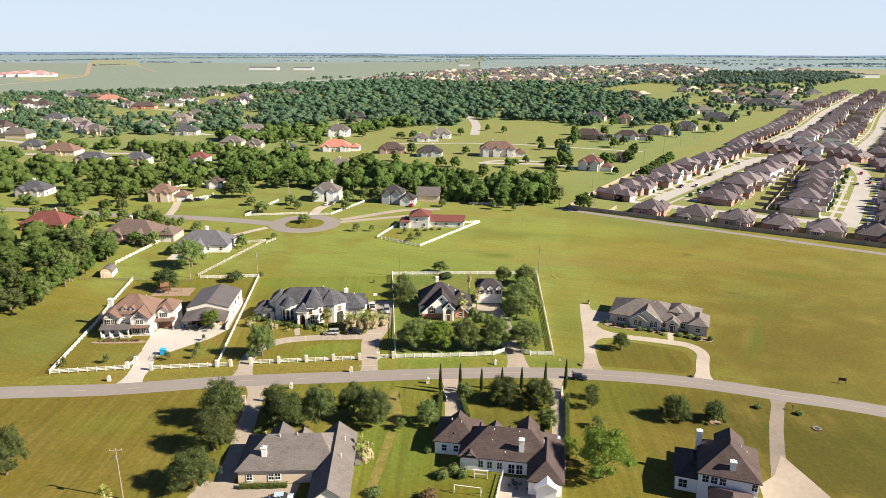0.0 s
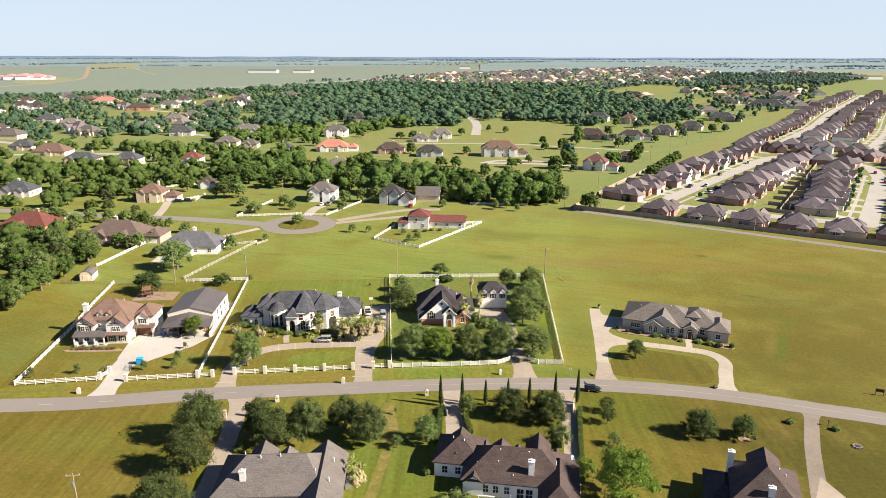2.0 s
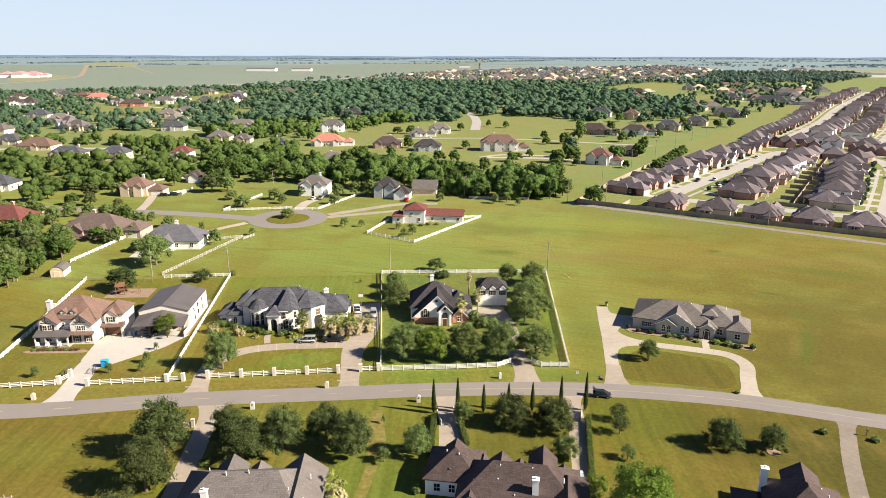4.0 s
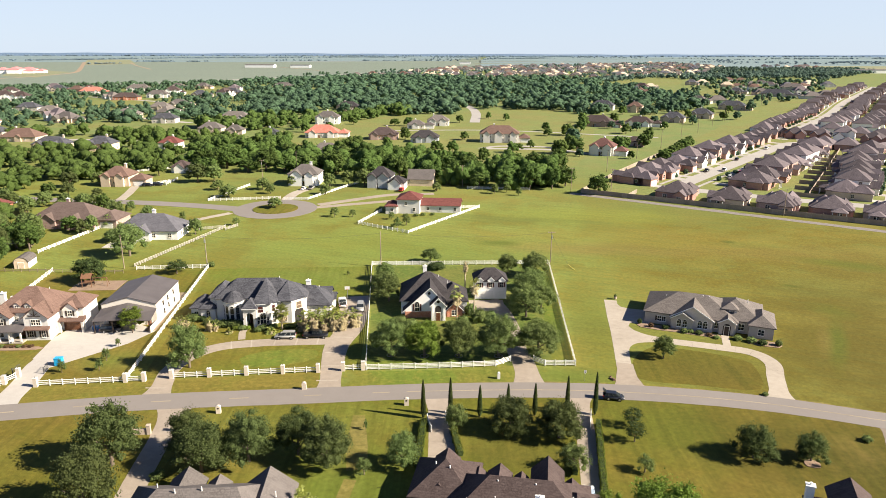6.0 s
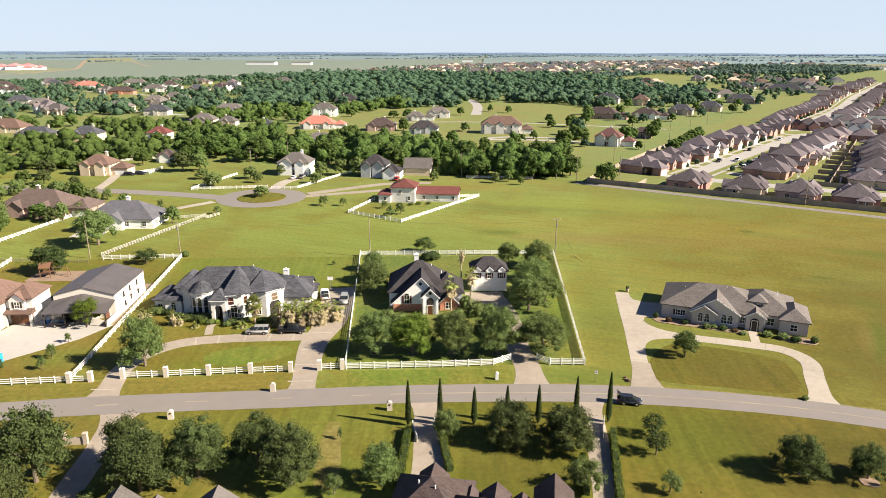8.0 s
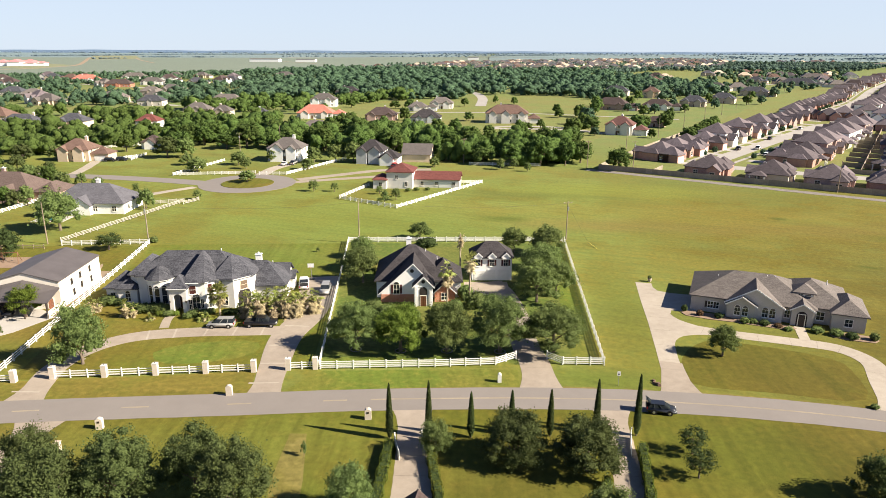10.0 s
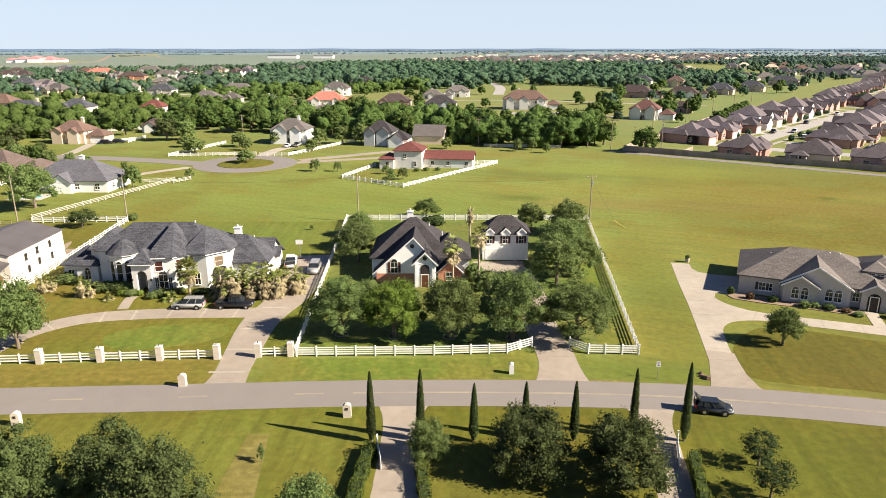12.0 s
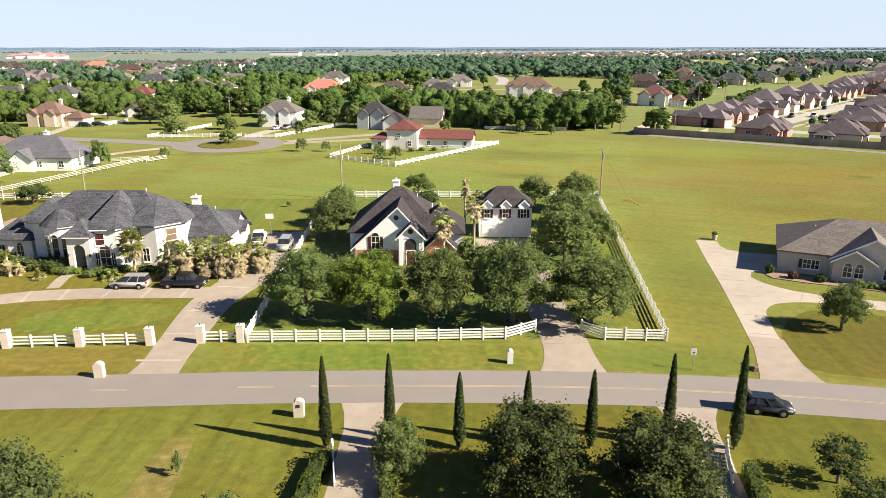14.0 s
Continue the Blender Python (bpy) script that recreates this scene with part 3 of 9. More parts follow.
ribbon("road", [(-780, 1080), (-660, 1330), (-590, 1480), (-545, 1610), (-487, 1830), (-395, 2020)], 11, 0.1, "street", "pale road along the field's edge", "road", 30)

# lawns of the far gardens, kept free of trees
CLEAR = [
    [(-407, 398), (-387, 414), (-380, 438), (-342, 431), (-313, 437), (-288, 400), (-254, 408), (-258, 382), (-316, 380), (-361, 386), (-394, 380)],
    [(-357, 443), (-361, 468), (-327, 458), (-313, 437), (-338, 424)],
    [(-574, 745), (-531, 799), (-488, 786), (-469, 721), (-490, 680), (-519, 681)],
    [(-559, 923), (-573, 1053), (-527, 1028), (-497, 909), (-518, 861)],
    [(-403, 605), (-387, 617), (-370, 589), (-379, 567)],
    [(-398, 507), (-408, 560), (-387, 530), (-377, 482)],
    [(47, 1161), (160, 1288), (198, 1533), (142, 1563), (40, 1305)],
    [(79, 954), (150, 965), (175, 1119), (233, 1207), (163, 974)],
    [(-190, 436), (-40, 402), (0, 398), (14, 560), (2, 685), (-12, 745), (-96, 738), (-120, 670), (-175, 655), (-205, 560)],
    [(20, 640), (60, 640), (135, 730), (160, 800), (120, 790), (60, 690)],
    [(-470, 470), (-425, 462), (-410, 440), (-450, 430)],
]
for lawn in CLEAR:
    patch("lawn", lawn, 0.02, "bright", "bright mown garden lawn between the trees", "lawn")

# lots with their own turf
patch("lawn", [(-126, 108), (-105, 117), (-83, 123), (-104, 191), (-125, 186), (-147, 180)], 0.006, "lot", "mown lawn of the brown-roofed house", "lawn", False)
patch("lawn", [(-80, 124), (-38.5, 137.5), (-56, 204), (-103, 192)], 0.006, "lot", "mown lawn round the white stucco house", "lawn", False)
patch("lawn", [(-37, 137.5), (-8, 145), (4.5, 149), (-4, 216), (-55.5, 204)], 0.006, "shady", "thin turf under the oaks, their shade painted in", "lawn", False)
# two strips in a brighter turf colour stand for sunlit grass
patch("lawn", [(-35.4, 138.6), (-22, 141), (-10, 143.6), (-9.4, 146), (-23, 144.0), (-35.4, 141.8)], 0.011, "lush", "grass strip inside the white fence, sunlight painted in", "lawn")
patch("lawn", [(0.4, 150), (4.0, 150.4), (-4.4, 214.6), (-7.6, 213.6)], 0.011, "lush", "grass along the inside of the white fence, sunlight painted in", "lawn", False)
patch("bare_strip", [(-104.6, 176), (-103, 167), (-100.6, 155), (-99.2, 149), (-100, 142), (-98, 138), (-95, 139.5), (-95.6, 146), (-97.4, 152), (-100.4, 168)], 0.012, "dirt", "bare sandy soil along the fence by the barn", "ground")
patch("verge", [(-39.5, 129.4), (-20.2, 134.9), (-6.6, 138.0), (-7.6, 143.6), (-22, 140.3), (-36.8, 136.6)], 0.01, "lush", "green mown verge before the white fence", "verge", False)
patch("lawn", [(-160, 89), (-127, 99), (-101.5, 106), (-76, 115.4), (-48.5, 123.5), (-20.2, 131.5), (8.9, 137.4), (37.5, 139), (63.8, 136), (84, 132.7), (150, 117), (150, -400), (-160, -400)], 0.006, "lawn", "broad mown lawns along the road", "lawn", False)
patch("lawn", [(-71.5, 138.2), (-64, 141.2), (-56, 143.9), (-50, 144.7), (-48.2, 141.5), (-50.5, 136.5), (-58, 133.8), (-66, 131.6), (-72, 131.2), (-73.5, 134.5)], 0.014, "lot", "lawn inside the loop drive, dry in places", "lawn")
patch("lawn", [(-65.2, 136.8), (-62.3, 140.8), (-56.1, 143.6), (-50.8, 144.3), (-49.4, 140), (-54.5, 135.9), (-61.3, 133.8)], 0.019, "lush", "bright green watered part of the lawn", "lawn")
patch("verge", [(-127, 102.4), (-101.5, 109.2), (-76, 118.6), (-48.5, 126.7), (-44, 128.2), (-46.2, 134.6), (-60, 130), (-80, 123.6), (-105, 116.6), (-126, 107.8)], 0.01, "verge", "dry yellowish grass between road and fences", "verge", False)
patch("lawn", [(20.5, 159.0), (24, 161.2), (33, 160.2), (40.5, 157.8), (42.3, 154), (41, 144.5), (30, 144), (18, 144.5), (17.5, 153)], 0.011, "lawn", "turned-in front lawn of the ranch house", "lawn")
patch("lawn", [(-190, 272), (-150, 279), (-125, 289), (-112, 330), (-150, 345), (-230, 330), (-235, 290)], 0.006, "ground", "open lawn of the far houses", "lawn", False)
patch("lawn", [(-200, 200), (-165, 196), (-166, 240), (-125, 240), (-126, 189), (-150, 186)], 0.006, "ground", "backyard lawn of the grey-roofed house", "lawn", False)
patch("lawn", [(-280, 235), (-170, 240), (-140, 262), (-180, 264), (-280, 260)], 0.008, "ground", "roadside lawn", "lawn", False)

ROAD = [(-330, 20), (-230, 66), (-160, 89), (-127, 99), (-101.5, 106), (-76, 115.4), (-48.5, 123.5), (-20.2, 131.5), (8.9, 137.4), (37.5, 139), (63.8, 136), (84, 132.7), (150, 117), (330, 65)]
road = ribbon("road", ROAD, 6.1, 0.03, "asphalt", "worn light grey two-lane country road", "road", 2.5, 0.05)
ribbon("road_verge", ROAD, 6.7, 0.003, "straw", "dry grassy verge beside the road", "verge", 1.2, 0.35)
rl = spline(ROAD, 3.2)
for k in range(20, len(rl) - 20):
    if k % 4 == 0 or rl[k].x > -29:
        p, q = rl[k], rl[k + 1]
        d = q - p
        dash = mesh_part("lane_dash", shared(("lane_dash",), lambda bm: [box(bm, 0, 1, c - 0.045, c + 0.045, 0.0, 0.008) for c in (-0.09, 0.09)], "yellow_line"), "yellow_line", road, "faded yellow lane line")
        dash.matrix_basis = pose(p.x, p.y, 0.0305, 0, 0, math.degrees(math.atan2(d.y, d.x))) @ Matrix.Diagonal((d.length, 1, 1, 1))

# cul-de-sac beyond the meadow
CC = (-117.5, 269.5)
ring = [(CC[0] + 17 * math.cos(k * math.pi / 6), CC[1] + 17 * math.sin(k * math.pi / 6)) for k in range(12)]
patch("turning_circle", ring, 0.05, "asphalt", "round grey turning circle at the end of a street", "road")
patch("lawn", [(CC[0] + 9.2 * math.cos(k * math.pi / 6), CC[1] + 9.2 * math.sin(k * math.pi / 6)) for k in range(12)], 0.16, "lawn", "round grass island with a pale kerb", "lawn")
ribbon("road", [(-420, 255), (-320, 262), (-265, 266), (-225, 265.5), (-180, 268.5), (-150, 268), (-125, 265)], 7.5, 0.045, "asphalt", "grey residential street", "road")
ribbon("driveway", [(-103, 280), (-92, 292), (-78, 306), (-60, 312)], 4.5, 0.04, "concrete_old", "narrow pale shared drive", "driveway")
ribbon("driveway", [(-104, 274), (-88, 285), (-72, 294), (-60, 290)], 4.0, 0.042, "concrete_old", "dusty drive to the red-roofed house", "driveway")
ribbon("driveway", [(-132, 259), (-140, 244), (-141, 230)], 3.4, 0.04, "concrete", "pale drive of the grey-roofed house", "driveway")
ribbon("driveway", [(-120, 284), (-122, 300), (-120, 312)], 5, 0.04, "concrete", "concrete drive of the white two-storey house", "driveway")
ribbon("driveway", [(-190, 270), (-196, 285), (-203, 300)], 4, 0.04, "concrete", "concrete drive of the tan house", "driveway")
ribbon("road", [(-125, 790), (-110, 745), (-98, 690), (-90, 630), (-88, 615)], 9, 0.05, "street", "pale curving street", "road", 8)
ribbon("driveway", [(-60, 458), (-30, 462), (-5, 460), (10, 448)], 6, 0.05, "street", "pale drive and turning loop", "driveway", 5)
ribbon("driveway", [(-60, 458), (-48, 472), (-20, 474), (-8, 462)], 5, 0.052, "street", "pale looping drive", "driveway", 5)
ribbon("road", [(-150, 540), (-60, 560), (60, 540)], 4, 0.045, "street", "narrow far lane", "road", 8)
for k, (p0, p1) in enumerate((((-420, 420), (-270, 440)), ((-700, 520), (-430, 470)), ((-650, 660), (-330, 560)), ((-220, 740), (-190, 700)), ((-800, 860), (-480, 760)), ((120, 900), (330, 1150)))):
    ribbon("road", [p0, ((p0[0] + p1[0]) / 2, (p0[1] + p1[1]) / 2 + 12), p1], 7, 0.05 + 0.003 * k, "street", "pale far residential street", "road", 10)

# driveways of the near lots
ribbon("driveway", [(-98.8, 106.5), (-100.4, 113), (-102.2, 119), (-105.0, 126), (-105.5, 132)], (4.6, 5.5), 0.022, "concrete_new", "bright white concrete drive", "driveway", 0.6, 0.0, mouth=(2.6, 8.0))
patch("driveway", [(-108.5, 128), (-102.5, 124), (-93.5, 139), (-91.5, 147), (-105, 152.5), (-112.5, 146), (-112, 138)], 0.03, "concrete_new", "bright white concrete forecourt", "driveway", False)
ribbon("driveway", [(-72.6, 116.4), (-74.4, 122.5), (-76.6, 129), (-76.2, 136), (-72, 141.8), (-64, 145.5), (-56, 147.8), (-47, 150.2)], 3.9, 0.022, "concrete_old", "curved concrete loop drive with pale joints", "driveway", 0.6, 0.0, mouth=(2.0, 8.0))
ribbon("driveway", [(-41.3, 125.6), (-42.6, 131), (-44.4, 137), (-47, 147), (-47.6, 158), (-50.5, 170), (-53.5, 178)], (3.6, 8.2), 0.026, "concrete_old", "straight concrete drive with pale joints", "driveway", 0.6, 0.0, mouth=(1.3, 7.5))
for px, py, rot in ((-43.3, 131.2, 14), (-44.6, 137.5, 14), (-46.3, 144, 14), (-47.2, 152, 8), (-48.6, 160, 14)):
    ob = tagged(new("paving_band", finish(boxed(-2.2, 2.2, -0.2, 0.2, 0.0, 0.046), "paving_band")), "pale band across the concrete drive", "paving", "bands in the drive", "structure")
    ob.data.materials.append(M["concrete"])
    ob.matrix_basis = pose(px, py, -0.008, 0, 0, rot)
for px, py, rot in ((-76.2, 132.5, 92), (-75.4, 138.2, 62), (-70.3, 142.9, 28), (-66.3, 144.6, 24), (-61.5, 146.4, 17), (-56.8, 147.8, 15), (-52.2, 149, 15), (-75.1, 121.5, 100)):
    ob = tagged(new("paving_band", finish(boxed(-0.16, 0.16, -2.0, 2.0, 0.0, 0.042), "paving_band")), "pale joint band across the loop drive", "paving", "bands in the drive", "structure")
    ob.data.materials.append(M["concrete"])
    ob.matrix_basis = pose(px, py, -0.008, 0, 0, rot)
ribbon("driveway", [(-3.2, 136.4), (-4.3, 142.5), (-5.4, 147), (-7.6, 154), (-10, 165), (-13.5, 176), (-17, 183)], (5.0, 4.0), 0.022, "concrete_old", "brownish stained concrete drive under the oaks", "driveway", 0.6, 0.0, mouth=(1.2, 7.5))
patch("driveway", rect(-17.5, 178.5, 9, 8, 13), 0.018, "concrete_old", "stained concrete garage apron", "driveway", False)
patch("driveway", [(12.3, 189.0), (12.7, 178), (13.3, 167.5), (13.7, 156), (13.9, 148), (13.4, 142.2), (12.9, 139.0), (20.2, 139.2), (18.7, 142.0), (17.8, 145.0), (17.1, 149), (16.9, 153), (16.9, 157.2), (17.0, 158.6), (17.35, 160.0), (17.9, 161.1), (18.6, 161.9), (19.5, 162.5), (20.7, 163.0), (22.3, 163.4), (24.8, 163.6), (28, 163), (28.6, 165.7), (25.4, 166.3), (21.8, 167.3), (20.1, 168.4), (18.8, 169.6), (18.1, 170.7), (17.6, 172.0), (18, 174), (22.5, 173.6), (23.6, 183.4), (18.5, 183.7), (16.4, 184.6), (15.6, 186.4), (15.5, 189)], 0.022, "concrete", "pale concrete drive and parking apron", "driveway", False)
patch("driveway", [(13.85, 151.2), (13.9, 148), (13.4, 142.2), (12.9, 139.2), (20.1, 139.4), (18.7, 142.0), (17.8, 145.0), (17.4, 149), (17.3, 151.0)], 0.026, "concrete_old", "older stained slabs at the drive's mouth", "driveway", False)
ribbon("driveway", [(27, 164.6), (36, 163.6), (43, 162.2), (46.2, 157.5), (45.2, 150), (43.6, 138.8)][::-1], (3.5, 3.2), 0.027, "concrete", "pale concrete drive looping across the front lawn", "driveway", 0.6, 0.0, mouth=(2.6, 7.0))
ribbon("path", [(38.6, 164.5), (38.9, 168), (39.2, 170.6)], 1.7, 0.034, "concrete", "short concrete walk to the front door", "path", 0.5, 0.0)
ribbon("path", [(-69.5, 146.2), (-71.2, 150), (-71.6, 152.5)], 1.6, 0.034, "concrete_old", "short concrete walk to the arched entrance", "path", 0.5, 0.0)
ribbon("driveway", [(-67.6, 117.2), (-66.0, 112), (-63.7, 105.5), (-61.5, 98), (-59.4, 91), (-57.4, 84), (-55.8, 76), (-55.4, 68)], (3.8, 4.2), 0.018, "concrete_old", "shaded old concrete drive", "driveway", 0.6, 0.03, mouth=(2.6, 7.5))
patch("driveway", [(-60.5, 76.5), (-52, 77), (-41, 79.5), (-38, 60), (-60, 60)], 0.026, "concrete_old", "stained concrete court behind the grey-roofed house", "driveway", False)
ribbon("driveway", [(-20.6, 130.4), (-19.2, 124.5), (-17.4, 117.6), (-15.6, 110), (-14.6, 103)], (3.3, 5.0), 0.018, "concrete_old", "cracked pale concrete drive", "driveway", 0.6, 0.03, mouth=(2.0, 7.0))
ribbon("driveway", [(5.9, 136.4), (6.5, 131), (7.3, 124), (8.0, 114), (8.6, 102), (8.5, 90)], (3.4, 3.1), 0.018, "concrete_old", "narrow pale concrete drive", "driveway", 0.6, 0.03, mouth=(2.0, 7.0))
ribbon("driveway", [(60.6, 135.6), (58.6, 128), (56.4, 120), (54.8, 113), (52.9, 104), (50, 90)], (2.9, 3.1), 0.018, "gravel_drive", "grey gravelly drive", "driveway", 0.6, 0.04, mouth=(1.6, 5.0))
patch("driveway", [(54.6, 109), (58.6, 99.5), (61.5, 92), (61.5, 84), (47, 84), (47.6, 97), (51.4, 101)], 0.022, "concrete_old", "pale concrete turnaround", "driveway", False)
patch("patio", rect(3.0, 84, 11.5, 12, 2), 0.034, "concrete", "pale concrete patio and court behind the house", "patio", False)
patch("garden_path", rect(-27.3, 88, 2.0, 26, 4), 0.014, "straw", "worn straw-coloured strip in the lawn", "path", False)
patch("dry_lawn", [(-33.9, 119.4), (-31.8, 119.8), (-28.4, 110.6), (-26.4, 104), (-29.6, 103), (-32.0, 110)], 0.011, "straw", "dry straw-coloured strip in the lawn", "lawn", False)
patch("play_ground", rect(-126, 172, 13, 8, 14), 0.05, "mulch", "brown bare earth round the swing set", "ground", False)
patch("dirt_strip", rect(-96.4, 159, 2.6, 26, 16.5), 0.05, "dirt", "brown bare earth strip along the metal barn", "ground", False)
for k, (x, y, w, d, r) in enumerate(((24.5, 172.3, 8, 2.4, -11), (33, 170.6, 9, 2.0, -11), (47, 167.6, 6, 2.6, -11), (-118, 131.2, 13, 1.6, 14), (43.2, 119.6, 2.0, 1.8, 0))):
    patch("flower_bed", rect(x, y, w, d, r), 0.1 + 0.004 * k, "mulch", "reddish-brown mulch flower bed", "flower bed")



def joints(points, width, gap, label="dark joint across the drive"):
    """Thin dark joints between the slabs of a drive."""
    line = spline(points, gap)
    for k in range(1, len(line) - 1):
        d = line[k + 1] - line[k - 1]
        ob = tagged(new("slab_joint", shared(("slab_joint", width), lambda bm: box(bm, -0.018, 0.018, -width / 2, width / 2, 0.0, 0.004), "gravel_drive")), label, "joint", "slab joints", "structure")
        ob.matrix_basis = pose(line[k].x, line[k].y, 0.031, 0, 0, math.degrees(math.atan2(d.y, d.x)))


joints([(15.7, 146), (15.4, 152), (15.1, 164), (15.2, 176), (14.2, 189)], 3.3, 4.8)
joints([(19, 166.5), (26, 164.2), (36, 163.2), (43, 161.8), (46.2, 157.5), (45.2, 150)], 3.4, 4.2)
joints([(-4.0, 143), (-5.2, 147), (-7.6, 154), (-10, 165)], 5.0, 4.6)
joints([(-18.6, 124), (-17.2, 118), (-15.6, 110), (-14.6, 103)], 4.2, 3.6)
joints([(6.6, 131), (7.4, 124), (8.0, 114), (8.6, 102)], 3.4, 4.0)

# the estate's streets
SX, SY, SA = 4.5, 327.0, -22.0


def estate(s, r):
    """Plan place from metres along the estate's wall and away from it."""
    return local(SX, SY, SA, s, r)


patch("estate_ground", [estate(-1, 2), estate(40, 3), estate(150, 9), estate(190, 400), estate(160, 1100), estate(-30, 1100), estate(-6, 300)], 0.045, "bright", "small front yards of the housing estate", "lawn", False)
WEST_STREET = ((33, 36), (36, 67), (43.6, 135), (54, 226))
FAR_STREET = ((50, 326), (59, 472), (60, 681), (68, 885), (76, 1090))
EAST_STREET = ((126, 40), (127, 110), (127, 186))


def street_at(line, r):
    """Place across the estate, r metres from its wall, of a street's middle."""
    return float(np.interp(r, [q for _, q in line], [s for s, _ in line]))


for line in (WEST_STREET, FAR_STREET, EAST_STREET, [(s + 66, r) for s, r in FAR_STREET]):
    ribbon("street", [estate(*p) for p in line], 8.6, 0.06, "street", "wide pale concrete estate street", "street", 6, 0.0)
    for off in (-8.2, 8.2):
        ribbon("pavement", [estate(s + off, r + 5 * (k == 0)) for k, (s, r) in enumerate(line)], 1.6, 0.08, "street", "narrow pale concrete pavement", "pavement", 8, 0.0)
ribbon("street", [estate(54, 224), estate(58, 240), estate(70, 252), estate(90, 254), estate(108, 244), estate(121, 222), estate(127, 184)], 8.6, 0.062, "street", "pale concrete street bending between the houses", "street", 3, 0.0)
ribbon("street", [estate(28, 36), estate(44, 36), estate(80, 38), estate(124, 44), estate(180, 52)], 9, 0.065, "street", "pale concrete cross street", "street", 5, 0.0)
ribbon("street", [estate(46, 328), estate(84, 334), estate(122, 330)], 8, 0.066, "street", "pale concrete cross street", "street", 5, 0.0)
ribbon("gravel_strip", [estate(-3, -2.6), estate(60, -2.2), estate(160, -1.9)], 4.2, 0.04, "gravel", "pale gravel strip along the estate's fence", "verge", 5, 0.3)

# ---- fences ----


def fence_post(h, w, material):
    def build(bm):
        box(bm, -w / 2, w / 2, -w / 2, w / 2, 0, h)
        c = w * 0.62
        solid(bm, [(-c, -c, h), (c, -c, h), (c, c, h), (-c, c, h)], [(-0.02, -0.02, h + 0.07), (0.02, -0.02, h + 0.07), (0.02, 0.02, h + 0.07), (-0.02, 0.02, h + 0.07)])
    return shared(("post", h, w, material), build, material)


def rail_fence(points, label, rails=(0.38, 0.75, 1.12), h=1.32, gap=2.44, material="fence_white", w=0.15, rail_h=0.15, group="white rail fences"):
    x0, y0 = points[0]
    root = thing("rail_fence", x0, y0, 0, label, "fence", group)
    rail = shared(("rail", rail_h, material), lambda bm: box(bm, 0, 1, -0.022, 0.022, -rail_h / 2, rail_h / 2), material)
    first = True
    for (ax, ay), (bx, by) in zip(points, points[1:]):
        length = math.hypot(bx - ax, by - ay)
        ang = math.degrees(math.atan2(by - ay, bx - ax))
        n = max(1, round(length / gap))
        for k in range(0 if first else 1, n + 1):
            mesh_part("post", fence_post(h, w, material), material, root, "", pose(ax - x0 + (bx - ax) * k / n, ay - y0 + (by - ay) * k / n, 0, 0, 0, ang))
        for z in rails:
            ob = mesh_part("rail", rail, material, root, "", pose(ax - x0, ay - y0, z, 0, 0, ang))
            ob.scale = (length, 1, 1)
        first = False
    return root


def pillar(x, y, rot, h=1.85, w=0.75, material="brick_post", lamp=True):
    root = thing("gate_pillar", x, y, rot, "pale square masonry fence pillar with a lamp on its cap", "pillar", "gate pillars")
    part("shaft", boxed(-w / 2, w / 2, -w / 2, w / 2, 0, h), material, root)
    part("cap", boxed(-w / 2 - 0.025, w / 2 + 0.025, -w / 2 - 0.025, w / 2 + 0.025, h, h + 0.07), "stone", root, "stone cap")
    if lamp:
        part("lamp", tubed((0, 0, h + 0.07), (0, 0, h + 0.3), 0.04, 0.06), "wire", root, "small dark lamp")
    return root


rail_fence([(-123, 110.1), (-105.6, 116.2), (-105.0, 119.6)], "white three-rail fence along the road")
rail_fence([(-123, 110.1), (-132.6, 140), (-140.1, 159.4), (-147.2, 180)], "white three-rail side fence on the lawn")
rail_fence([(-138.2, 154), (-131.5, 152)], "short white rail fence spur")
rail_fence([(-98.3, 117.6), (-82.4, 122.6), (-79, 123.6)], "white three-rail fence along the road")
rail_fence([(-82.4, 122.6), (-104, 192.5)], "long white rail fence between two lots")
rail_fence([(-104, 192.5), (-124, 186.5)], "white rail fence at the back of the lot")
for x, y in ((-105.2, 117), (-104.9, 120.3), (-98.4, 117.4), (-82.4, 122.6), (-79, 123.7), (-138.4, 155.5)):
    pillar(x, y, 14)
F2 = [(-74.3, 125.9), (-67.2, 128.0), (-60.2, 130.2), (-53.2, 132.3), (-46.4, 134.3)]
rail_fence(F2, "white rail fence between masonry pillars")
for x, y in F2:
    pillar(x, y, 15)
rail_fence([(-41.6, 136.0), (-37.7, 137.2)], "short white rail fence beside the gate")
pillar(-41.6, 136.0, 15)
pillar(-37.7, 137.2, 15)
rail_fence([(-37.2, 137.4), (-56.4, 204.6)], "long white four-rail side fence under the trees", (0.3, 0.6, 0.9, 1.2), 1.4)
rail_fence([(-36.9, 137.2), (-20, 141.6), (-11, 144.3), (-8.2, 147.2)], "white four-rail front fence curving in to the gate", (0.3, 0.6, 0.9, 1.2), 1.4)
rail_fence([(-3.4, 148.2), (-0.9, 146.6), (5.4, 147.8)], "white four-rail fence turning at the corner", (0.3, 0.6, 0.9, 1.2), 1.4)
rail_fence([(5.4, 147.8), (-3.6, 216.6)], "long white four-rail fence along the meadow", (0.3, 0.6, 0.9, 1.2), 1.4)
rail_fence([(-56.4, 204.9), (-4.0, 217)], "white four-rail fence at the back of the lot", (0.3, 0.6, 0.9, 1.2), 1.4)
rail_fence([(-76.4, 252.2), (-54.8, 243.2), (-35.7, 288.6)], "white rail fence round the red-roofed house", (0.35, 0.7, 1.05), 1.3)
